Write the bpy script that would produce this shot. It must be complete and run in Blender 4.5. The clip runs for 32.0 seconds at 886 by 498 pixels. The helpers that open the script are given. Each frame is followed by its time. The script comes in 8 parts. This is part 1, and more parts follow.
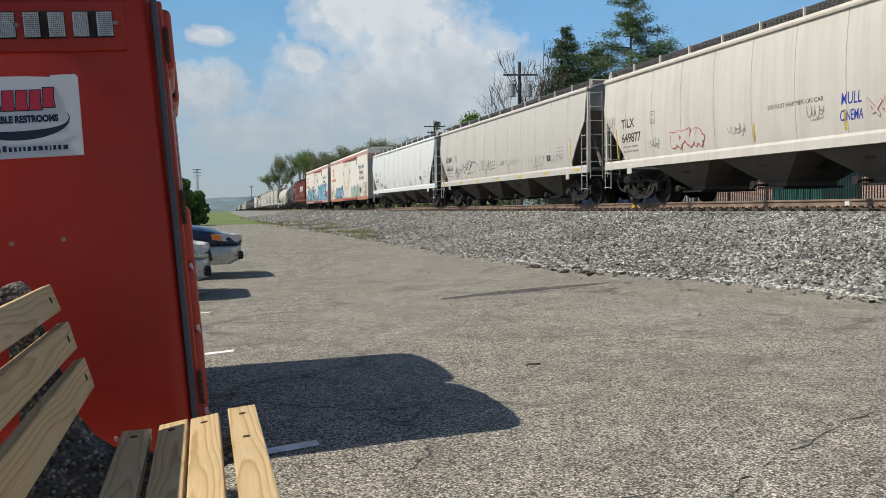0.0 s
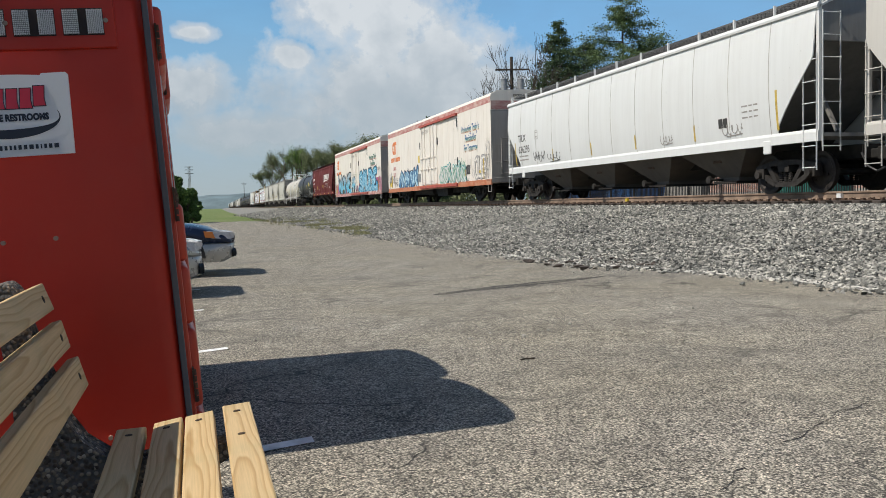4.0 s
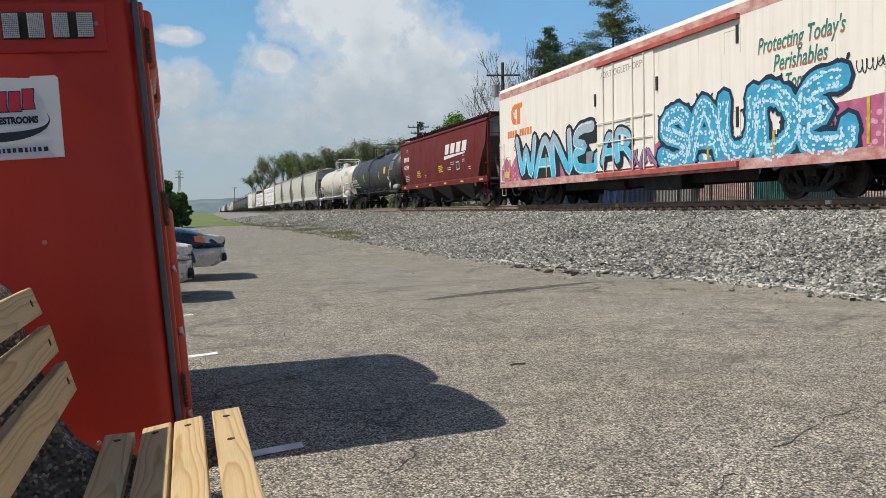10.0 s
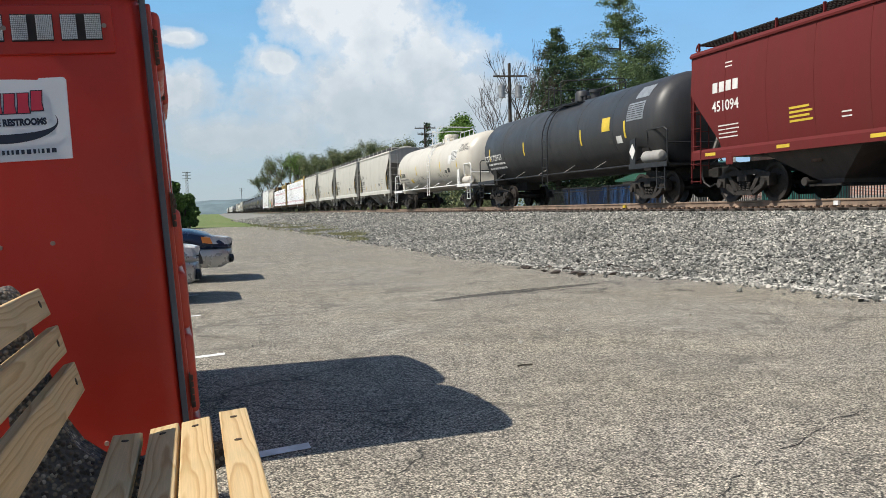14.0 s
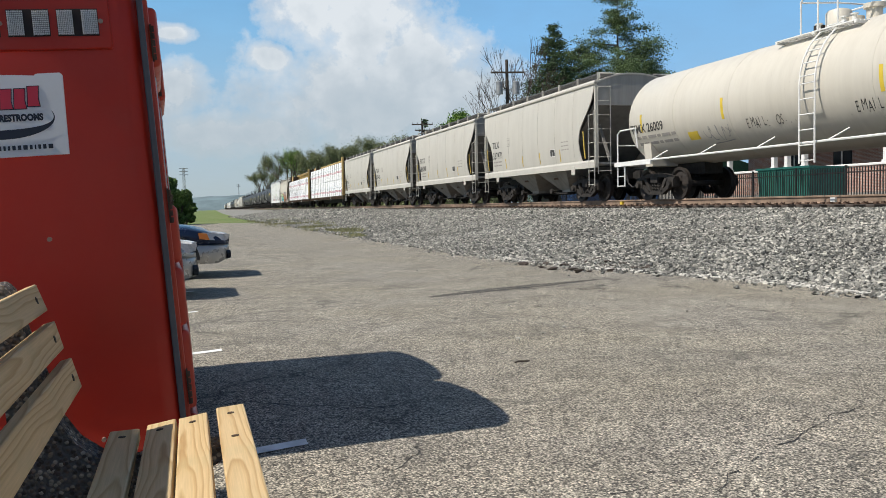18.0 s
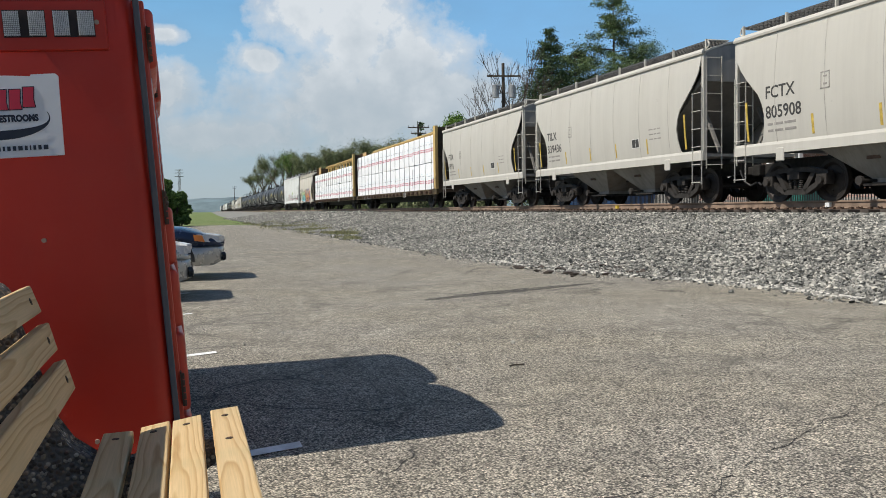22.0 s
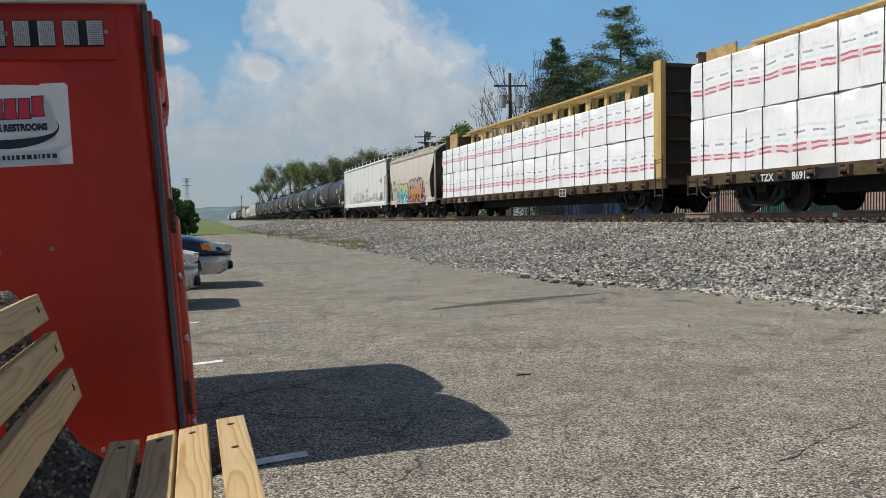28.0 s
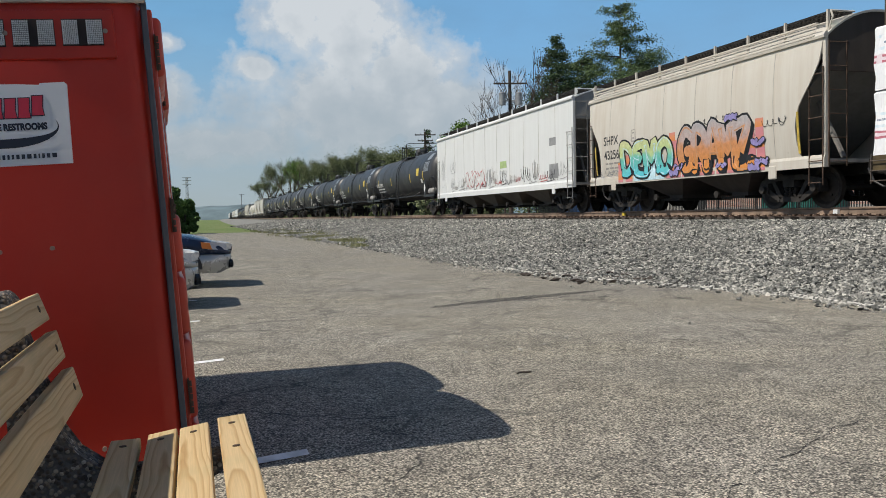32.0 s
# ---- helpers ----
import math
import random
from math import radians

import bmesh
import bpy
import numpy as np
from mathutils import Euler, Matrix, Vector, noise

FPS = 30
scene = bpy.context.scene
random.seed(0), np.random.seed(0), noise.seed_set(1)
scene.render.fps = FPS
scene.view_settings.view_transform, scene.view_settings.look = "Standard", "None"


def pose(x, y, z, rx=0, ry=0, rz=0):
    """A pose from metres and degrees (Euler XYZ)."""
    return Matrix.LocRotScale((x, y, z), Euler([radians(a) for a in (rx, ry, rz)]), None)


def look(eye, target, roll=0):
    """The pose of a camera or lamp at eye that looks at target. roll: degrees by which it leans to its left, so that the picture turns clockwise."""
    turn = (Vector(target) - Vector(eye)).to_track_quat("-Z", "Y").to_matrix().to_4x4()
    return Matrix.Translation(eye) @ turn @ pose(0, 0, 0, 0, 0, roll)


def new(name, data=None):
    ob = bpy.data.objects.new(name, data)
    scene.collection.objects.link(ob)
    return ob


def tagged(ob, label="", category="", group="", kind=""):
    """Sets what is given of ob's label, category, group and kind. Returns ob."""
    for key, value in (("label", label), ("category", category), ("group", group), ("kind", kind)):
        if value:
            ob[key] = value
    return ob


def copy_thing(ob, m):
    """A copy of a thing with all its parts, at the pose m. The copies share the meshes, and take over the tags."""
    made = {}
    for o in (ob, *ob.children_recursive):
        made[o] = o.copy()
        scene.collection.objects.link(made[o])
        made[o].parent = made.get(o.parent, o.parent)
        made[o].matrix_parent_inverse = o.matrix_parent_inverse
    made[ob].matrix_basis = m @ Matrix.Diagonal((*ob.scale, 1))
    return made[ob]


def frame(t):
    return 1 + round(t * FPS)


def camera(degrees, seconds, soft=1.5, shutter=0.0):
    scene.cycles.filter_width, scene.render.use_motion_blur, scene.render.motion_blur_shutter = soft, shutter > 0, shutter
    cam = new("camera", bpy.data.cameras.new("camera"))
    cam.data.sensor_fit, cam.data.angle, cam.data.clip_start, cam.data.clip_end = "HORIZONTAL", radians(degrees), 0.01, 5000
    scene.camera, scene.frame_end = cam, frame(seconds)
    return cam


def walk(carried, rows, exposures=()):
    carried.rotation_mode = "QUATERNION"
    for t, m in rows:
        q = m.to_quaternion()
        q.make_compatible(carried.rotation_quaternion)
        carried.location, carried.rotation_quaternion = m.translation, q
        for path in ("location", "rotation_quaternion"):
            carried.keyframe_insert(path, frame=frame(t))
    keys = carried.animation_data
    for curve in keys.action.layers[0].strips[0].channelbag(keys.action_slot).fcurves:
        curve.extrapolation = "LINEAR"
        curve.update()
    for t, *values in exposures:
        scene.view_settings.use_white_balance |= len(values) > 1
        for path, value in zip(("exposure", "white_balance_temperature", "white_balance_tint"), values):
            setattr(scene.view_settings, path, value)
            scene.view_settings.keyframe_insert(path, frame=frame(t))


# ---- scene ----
# The camera: hand-held from a bench beside a parking lot, turning a little, not walking.
EYE = (0.0, 0.0, 1.14)
cam = camera(55.83, 32.0, soft=0.55)
TURNS = (
    (0, 87.146, 0.927, -16.048), (0.5, 87.269, 0.719, -16.075), (1, 87.236, 0.746, -16.050), (1.5, 87.066, 0.970, -16.019),
    (2, 87.028, 1.221, -16.080), (2.5, 87.014, 1.257, -16.203), (3, 86.949, 1.264, -16.314), (3.5, 86.837, 1.317, -16.423),
    (5.5, 86.978, 1.542, -16.684), (6, 87.100, 1.447, -16.743), (6.5, 87.083, 1.434, -16.817), (7, 87.038, 1.390, -16.887),
    (7.5, 87.106, 1.362, -16.960), (8, 87.215, 1.336, -17.029), (8.5, 87.157, 1.426, -17.023), (9, 87.028, 1.498, -16.974),
    (9.5, 87.061, 1.430, -17.086), (10, 87.164, 1.201, -17.144), (10.5, 87.177, 1.077, -17.061), (11, 87.134, 1.099, -16.874),
    (11.5, 87.211, 1.255, -16.678), (12, 87.331, 1.183, -16.547), (12.5, 87.374, 1.150, -16.507), (13, 87.273, 1.179, -16.513),
    (13.5, 87.239, 1.251, -16.611), (14, 87.237, 1.244, -16.682), (14.5, 87.236, 1.231, -16.691), (16.5, 87.057, 1.209, -16.797),
    (17, 87.056, 1.218, -16.851), (17.5, 86.999, 1.231, -16.860), (18, 86.983, 1.185, -16.864), (18.5, 86.965, 1.134, -16.911),
    (19, 86.957, 1.118, -17.016), (19.5, 87.011, 1.146, -17.092), (20, 87.182, 0.782, -17.158), (20.5, 87.332, 0.434, -17.221),
    (21, 87.304, 0.328, -17.271), (21.5, 87.215, 0.619, -17.245), (22, 87.191, 0.881, -17.161), (22.5, 87.252, 1.005, -17.111),
    (23, 87.381, 1.046, -17.071), (23.5, 87.494, 0.988, -17.065), (24, 87.589, 0.828, -17.042), (24.5, 87.584, 0.905, -17.052),
    (25, 87.605, 0.890, -17.038), (25.5, 87.640, 0.819, -16.939), (27.5, 87.975, 0.841, -16.743), (28, 87.837, 0.748, -16.710),
    (28.5, 87.701, 0.932, -16.682), (29, 87.559, 1.063, -16.634), (29.5, 87.455, 1.131, -16.619), (30, 87.457, 1.089, -16.614),
    (30.5, 87.535, 0.951, -16.596), (31, 87.596, 0.930, -16.572), (31.5, 87.633, 0.972, -16.631), (32, 87.698, 0.953, -16.696),
)
walk(cam, [(t, pose(*EYE, rx, ry, rz)) for t, rx, ry, rz in TURNS], exposures=[(0, -0.04), (7, -0.05), (10, -0.04), (11, -0.05), (12, 0.05), (13, 0.17), (14, 0.23), (17, 0.19), (18, 0.13), (20, 0.05), (23, 0.02), (25, -0.06), (28, -0.22), (29, -0.26), (30, -0.24), (31, -0.21), (32, -0.13)])

# ---- daylight: sun high over the lot side, thin blue sky with drifting cumulus ----
TO_SUN = Vector((-1.64, -0.17, 2.05)).normalized()
world = bpy.data.worlds.new("sky")
scene.world = world
world.use_nodes = True
wn = world.node_tree.nodes
sky = wn.new("ShaderNodeTexSky")
sky.sky_type = "NISHITA"
sky.sun_disc = False
sky.sun_elevation = radians(51)
sky.sun_rotation = radians(261)
sky.air_density, sky.dust_density, sky.ozone_density = 1.0, 0.6, 2.0
wn["Background"].inputs["Strength"].default_value = 0.085
world.node_tree.links.new(sky.outputs[0], wn["Background"].inputs["Color"])
sun_data = bpy.data.lights.new("sun", "SUN")
sun_data.energy, sun_data.angle, sun_data.color = 4.7, radians(0.55), (1.0, 0.94, 0.84)
sun = new("sun", sun_data)
sun.matrix_world = look((-40, -6, 60), Vector((-40, -6, 60)) - TO_SUN)


# ---- materials ----
class Nodes:
    """A small builder for node materials."""

    def __init__(self, name, rough=0.8, metal=0.0, coords="Object"):
        self.mat = bpy.data.materials.new(name)
        self.mat.use_nodes = True
        self.tree = self.mat.node_tree
        self.bsdf = self.tree.nodes["Principled BSDF"]
        self.out = self.tree.nodes["Material Output"]
        self.bsdf.inputs["Roughness"].default_value = rough
        self.bsdf.inputs["Metallic"].default_value = metal
        self.coord = self.tree.nodes.new("ShaderNodeTexCoord").outputs[coords]

    def node(self, kind, **sets):
        n = self.tree.nodes.new(kind)
        for socket, value in sets.items():
            self.put(n.inputs[socket], value)
        return n

    def put(self, socket, value):
        if isinstance(value, bpy.types.NodeSocket):
            self.tree.links.new(value, socket)
        else:
            socket.default_value = value

    def scaled(self, sx, sy, sz, vec=None):
        n = self.tree.nodes.new("ShaderNodeMapping")
        self.put(n.inputs["Vector"], vec or self.coord)
        n.inputs["Scale"].default_value = (sx, sy, sz)
        return n.outputs[0]

    def noise(self, scale, detail=4.0, rough=0.55, vec=None, distortion=0.0):
        n = self.tree.nodes.new("ShaderNodeTexNoise")
        self.put(n.inputs["Vector"], vec or self.coord)
        n.inputs["Scale"].default_value, n.inputs["Detail"].default_value = scale, detail
        n.inputs["Roughness"].default_value, n.inputs["Distortion"].default_value = rough, distortion
        return n.outputs["Fac"]

    def cells(self, scale, feature="F1", out="Distance", vec=None, rnd=1.0):
        n = self.tree.nodes.new("ShaderNodeTexVoronoi")
        n.feature = feature
        self.put(n.inputs["Vector"], vec or self.coord)
        n.inputs["Scale"].default_value = scale
        n.inputs["Randomness"].default_value = rnd
        return n.outputs[out]

    def ramp(self, fac, *stops):
        n = self.tree.nodes.new("ShaderNodeValToRGB")
        e = n.color_ramp.elements
        while len(e) < len(stops):
            e.new(0.5)
        for i, (p, c) in enumerate(stops):
            e[i].position = p
            e[i].color = (c, c, c, 1) if isinstance(c, (int, float)) else (*c, 1)
        self.put(n.inputs[0], fac)
        return n.outputs[0]

    def mix(self, fac, a, b, blend="MIX"):
        n = self.tree.nodes.new("ShaderNodeMix")
        n.data_type, n.blend_type = "RGBA", blend
        for i, v in ((0, fac), (6, a), (7, b)):
            if isinstance(v, tuple) and len(v) == 3:
                v = (*v, 1)
            self.put(n.inputs[i], v)
        return n.outputs[2]

    def math(self, op, a, b=0.0, c=0.0):
        n = self.tree.nodes.new("ShaderNodeMath")
        n.operation = op
        self.put(n.inputs[0], a), self.put(n.inputs[1], b), self.put(n.inputs[2], c)
        return n.outputs[0]

    def bump(self, height, strength=0.4, distance=0.01):
        n = self.tree.nodes.new("ShaderNodeBump")
        n.inputs["Strength"].default_value, n.inputs["Distance"].default_value = strength, distance
        self.put(n.inputs["Height"], height)
        self.tree.links.new(n.outputs[0], self.bsdf.inputs["Normal"])

    def colour(self, value):
        self.put(self.bsdf.inputs["Base Color"], (*value, 1) if isinstance(value, tuple) and len(value) == 3 else value)

    def random(self):
        return self.tree.nodes.new("ShaderNodeObjectInfo").outputs["Random"]

    def island(self):
        return self.tree.nodes.new("ShaderNodeNewGeometry").outputs["Random Per Island"]


def rgb(r, g, b):
    """Linear colour from 0-255 display values."""
    return tuple(((v / 255) / 12.92 if v / 255 < 0.0404 else ((v / 255 + 0.055) / 1.055) ** 2.4) for v in (r, g, b))


def plain(name, c, rough=0.6, metal=0.0, vary=0.15, scale=3.0, grain=60.0, bump=0.1):
    """Paint, plastic or metal with faint blotches and fine grain."""
    m = Nodes(name, rough, metal)
    lo = tuple(v * (1 - vary) for v in c)
    hi = tuple(min(1, v * (1 + vary)) for v in c)
    m.colour(m.ramp(m.noise(scale, 5), (0.3, lo), (0.7, hi)))
    m.put(m.bsdf.inputs["Roughness"], m.ramp(m.noise(scale * 3, 3), (0.3, max(0.05, rough - 0.12)), (0.7, min(1, rough + 0.1))))
    m.bump(m.noise(grain, 3), bump, 0.004)
    return m.mat


def weathered(name, c, grime, rough=0.55, streak=0.35, dirt_low=0.0):
    """Car paint: vertical rain streaks, blotches and grime."""
    m = Nodes(name, rough)
    streaks = m.noise(1.0, 6, 0.65, m.scaled(3.0, 5.0, 0.25))
    blot = m.noise(0.7, 5)
    fac = m.math("MULTIPLY", m.ramp(streaks, (0.42, 0.0), (0.75, 1.0)), streak)
    col = m.mix(fac, c, grime)
    col = m.mix(m.math("MULTIPLY", m.ramp(blot, (0.5, 0.0), (0.8, 1.0)), streak * 0.7), col, grime)
    spots = m.ramp(m.noise(9.0, 6, 0.7), (0.66, 0.0), (0.72, 1.0))
    col = m.mix(m.math("MULTIPLY", spots, 0.35), col, tuple(v * 0.6 for v in grime))
    m.colour(col)
    m.put(m.bsdf.inputs["Roughness"], m.ramp(blot, (0.3, rough - 0.1), (0.7, min(1, rough + 0.15))))
    m.bump(m.noise(1.6, 3), 0.25, 0.02)
    return m.mat


def asphalt_material():
    """Worn chip seal: light chips in dark binder, pits, patches, hair cracks."""
    m = Nodes("asphalt", 0.92)
    chips = m.cells(96, out="Color")
    dist = m.cells(96)
    tone = m.tree.nodes.new("ShaderNodeRGBToBW")
    m.put(tone.inputs[0], chips)
    col = m.ramp(tone.outputs[0], (0.10, (0.21, 0.194, 0.160)), (0.5, (0.54, 0.496, 0.412)), (0.9, (0.90, 0.825, 0.695)))
    gap = m.ramp(dist, (0.28, 1.06), (0.52, 0.62), (0.74, 0.16))
    col = m.mix(1.0, col, gap, "MULTIPLY")
    pits = m.ramp(m.noise(40, 3, 0.7), (0.58, 0.0), (0.605, 0.97))
    col = m.mix(pits, col, (0.035, 0.032, 0.028))
    wide = m.noise(0.22, 6, 0.6)
    col = m.mix(m.ramp(wide, (0.38, 0.0), (0.7, 0.38)), col, (0.20, 0.188, 0.165))
    mid = m.ramp(m.noise(1.7, 5, 0.65), (0.35, 0.84), (0.65, 1.12))
    col = m.mix(1.0, col, mid, "MULTIPLY")
    fine = m.ramp(m.noise(7.0, 5, 0.7), (0.3, 0.76), (0.7, 1.18))
    col = m.mix(1.0, col, fine, "MULTIPLY")
    tint = m.ramp(m.noise(0.5, 4), (0.35, (1.0, 0.99, 0.98)), (0.7, (1.02, 0.988, 0.905)))
    col = m.mix(1.0, col, tint, "MULTIPLY")
    warp = m.node("ShaderNodeVectorMath")
    warp.operation = "ADD"
    n = m.tree.nodes.new("ShaderNodeTexNoise")
    n.inputs["Scale"].default_value, n.inputs["Detail"].default_value = 1.3, 6
    m.put(n.inputs["Vector"], m.coord)
    m.put(warp.inputs[0], m.coord), m.put(warp.inputs[1], n.outputs["Color"])
    edge = m.cells(0.55, "DISTANCE_TO_EDGE", vec=warp.outputs[0])
    crack = m.ramp(edge, (0.002, 1.0), (0.0075, 0.0))
    where = m.ramp(m.noise(0.30, 4), (0.47, 0.0), (0.56, 1.0))
    soft = m.math("MULTIPLY", m.ramp(edge, (0.0, 0.55), (0.05, 0.0)), m.ramp(m.noise(0.9, 5, 0.65), (0.42, 0.0), (0.62, 1.0)))
    col = m.mix(soft, col, (0.10, 0.094, 0.08))
    crack = m.math("MULTIPLY", crack, where)
    col = m.mix(m.math("MULTIPLY", crack, 0.8), col, (0.035, 0.033, 0.03))
    m.colour(col)
    h = m.math("SUBTRACT", m.math("MULTIPLY", tone.outputs[0], 0.6), m.math("MULTIPLY", crack, 2.0))
    h = m.math("SUBTRACT", h, m.math("MULTIPLY", pits, 0.8))
    m.bump(m.math("SUBTRACT", h, dist), 1.0, 0.005)
    return m.mat


def ballast_material(name="ballast_bed"):
    m = Nodes(name, 0.95)
    tone = m.tree.nodes.new("ShaderNodeRGBToBW")
    m.put(tone.inputs[0], m.cells(24, out="Color"))
    # Near-black base and darkened cell edges paint the shade between loose stones.
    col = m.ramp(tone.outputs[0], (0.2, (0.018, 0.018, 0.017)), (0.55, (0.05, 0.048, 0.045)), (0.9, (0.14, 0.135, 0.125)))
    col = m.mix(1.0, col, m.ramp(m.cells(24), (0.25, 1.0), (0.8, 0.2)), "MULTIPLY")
    m.colour(m.mix(1.0, col, m.ramp(m.noise(0.5, 4), (0.35, 0.8), (0.65, 1.1)), "MULTIPLY"))
    m.bump(m.math("SUBTRACT", tone.outputs[0], m.math("MULTIPLY", m.cells(24), 1.5)), 1.0, 0.05)
    return m.mat


def faded(name, c, under, rough=0.6):
    """Paint worn through to what lies under it."""
    m = Nodes(name, rough)
    wear = m.ramp(m.noise(1.2, 7, 0.7, m.scaled(1, 1.4, 3)), (0.40, 0.0), (0.66, 0.75))
    m.colour(m.mix(wear, m.ramp(m.noise(5, 4), (0.3, tuple(v * 0.8 for v in c)), (0.7, c)), under))
    return m.mat


def stone_material():
    m = Nodes("ballast_stone", 0.92)
    col = m.ramp(m.island(), (0.0, (0.055, 0.057, 0.053)), (0.35, (0.155, 0.155, 0.142)), (0.8, (0.335, 0.325, 0.29)), (1.0, (0.58, 0.555, 0.49)))
    col = m.mix(1.0, col, m.ramp(m.noise(30, 4), (0.3, 0.75), (0.7, 1.2)), "MULTIPLY")
    wide = m.ramp(m.noise(0.45, 4), (0.35, 0.8), (0.65, 1.12))
    m.colour(m.mix(1.0, col, wide, "MULTIPLY"))
    m.bump(m.noise(60, 4), 0.5, 0.01)
    return m.mat


def grass_material():
    m = Nodes("grass_ground", 0.95)
    col = m.ramp(m.noise(2.5, 6, 0.7), (0.25, (0.05, 0.085, 0.018)), (0.55, (0.13, 0.19, 0.04)), (0.8, (0.24, 0.24, 0.10)))
    col = m.mix(m.ramp(m.noise(0.12, 4), (0.45, 0.0), (0.7, 0.5)), col, (0.26, 0.22, 0.12))
    m.colour(col)
    m.bump(m.noise(25, 5, 0.7), 0.9, 0.05)
    return m.mat


def wood_material():
    """Flat-sawn pine: growth rings cut by the face, fibre, stains, knots."""
    m = Nodes("treated_pine", 0.6)
    sep = m.tree.nodes.new("ShaderNodeSeparateXYZ")
    m.put(sep.inputs[0], m.coord)
    rnd = m.random()
    off = m.math("MULTIPLY", m.math("SUBTRACT", rnd, 0.5), 0.06)
    x = m.math("ADD", sep.outputs[0], off)
    wav = m.noise(1.0, 3, 0.5, m.scaled(6, 1.0, 6))
    z = m.math("ADD", sep.outputs[2], m.math("ADD", 0.012, m.math("MULTIPLY", wav, 0.045)))
    x = m.math("ADD", x, m.math("MULTIPLY", m.math("SUBTRACT", m.noise(1.0, 2, 0.5, m.scaled(1, 0.9, 1)), 0.5), 0.06))
    r = m.math("SQRT", m.math("ADD", m.math("MULTIPLY", x, x), m.math("MULTIPLY", z, z)))
    r = m.math("ADD", r, m.math("MULTIPLY", sep.outputs[1], 0.012))
    band = m.math("FRACT", m.math("MULTIPLY", m.math("ADD", r, rnd), 95.0))
    col = m.ramp(band, (0.0, (0.62, 0.455, 0.245)), (0.55, (0.585, 0.415, 0.21)), (0.86, (0.44, 0.275, 0.115)), (1.0, (0.60, 0.44, 0.23)))
    fibre = m.noise(1.0, 5, 0.6, m.scaled(260, 6, 260))
    col = m.mix(1.0, col, m.ramp(fibre, (0.3, 0.88), (0.7, 1.08)), "MULTIPLY")
    col = m.mix(m.ramp(m.noise(3.2, 4), (0.52, 0.0), (0.78, 0.45)), col, (0.40, 0.37, 0.20))
    spots = m.ramp(m.noise(1.0, 3, 0.5, m.scaled(14, 5, 14)), (0.70, 0.0), (0.76, 0.7))
    col = m.mix(spots, col, (0.28, 0.15, 0.06))
    m.colour(col)
    m.bump(m.math("ADD", band, fibre), 0.2, 0.002)
    return m.mat


def aggregate_material():
    m = Nodes("exposed_aggregate", 0.85)
    tone = m.tree.nodes.new("ShaderNodeRGBToBW")
    m.put(tone.inputs[0], m.cells(75, out="Color"))
    col = m.ramp(tone.outputs[0], (0.2, (0.07, 0.055, 0.045)), (0.45, (0.16, 0.12, 0.09)), (0.7, (0.30, 0.24, 0.18)), (0.95, (0.55, 0.50, 0.43)))
    col = m.mix(m.ramp(m.cells(75), (0.42, 0.0), (0.62, 1.0)), col, (0.13, 0.12, 0.11))
    m.colour(col)
    m.bump(m.math("SUBTRACT", 1.0, m.cells(75)), 1.0, 0.012)
    return m.mat


def red_plastic():
    m = Nodes("red_polyethylene", 0.42)
    col = m.ramp(m.noise(1.3, 5), (0.3, (0.46, 0.022, 0.010)), (0.7, (0.58, 0.032, 0.013)))
    dust = m.ramp(m.noise(3.0, 6, 0.7, m.scaled(1, 1, 0.5)), (0.55, 0.0), (0.85, 0.25))
    m.colour(m.mix(m.math("MULTIPLY", dust, 0.5), col, (0.40, 0.10, 0.06)))
    m.put(m.bsdf.inputs["Roughness"], m.ramp(m.noise(6, 4), (0.3, 0.36), (0.7, 0.55)))
    m.bump(m.noise(220, 2), 0.12, 0.002)
    return m.mat


def bark_material(name, c):
    m = Nodes(name, 0.95)
    n = m.noise(1.0, 6, 0.7, m.scaled(14, 14, 2.5))
    m.colour(m.ramp(n, (0.3, tuple(v * 0.45 for v in c)), (0.7, c)))
    m.bump(n, 0.9, 0.03)
    return m.mat


def leaf_material(name, dark, light):
    m = Nodes(name, 0.7)
    col = m.ramp(m.island(), (0.0, dark), (0.6, tuple((a + b) / 2 for a, b in zip(dark, light))), (1.0, light))
    m.colour(m.mix(1.0, col, m.ramp(m.noise(0.5, 3), (0.35, 0.75), (0.65, 1.2)), "MULTIPLY"))
    m.put(m.bsdf.inputs["Subsurface Weight"], 0.0)
    return m.mat


M = {}
M["asphalt"] = asphalt_material()
M["ballast"] = ballast_material()
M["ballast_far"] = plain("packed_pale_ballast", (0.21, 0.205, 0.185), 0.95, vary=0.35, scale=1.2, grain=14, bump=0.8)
M["stone"] = stone_material()
M["grass"] = grass_material()
M["wood"] = wood_material()
M["aggregate"] = aggregate_material()
M["red"] = red_plastic()
M["line"] = plain("road_paint", (0.80, 0.80, 0.76), 0.8, vary=0.3, scale=9, bump=0.3)
M["rail"] = plain("rusty_rail", (0.225, 0.160, 0.116), 0.85, 0.0, 0.35, 2.5)
M["railhead"] = plain("polished_rail_head", (0.45, 0.42, 0.40), 0.35, 0.9, 0.2, 2)
M["tie"] = plain("creosoted_timber", (0.075, 0.06, 0.05), 0.95, vary=0.4, scale=4, bump=0.5)
M["rust"] = plain("rusted_iron", (0.095, 0.058, 0.040), 0.9, 0.1, 0.4, 6)
M["steel"] = plain("dark_running_gear", (0.022, 0.020, 0.018), 0.75, 0.3, 0.4, 3)
M["gear"] = plain("dusty_cast_steel", (0.030, 0.026, 0.023), 0.8, 0.2, 0.5, 4)
M["wheel"] = plain("worn_wheel_steel", (0.036, 0.029, 0.025), 0.65, 0.3, 0.4, 4)
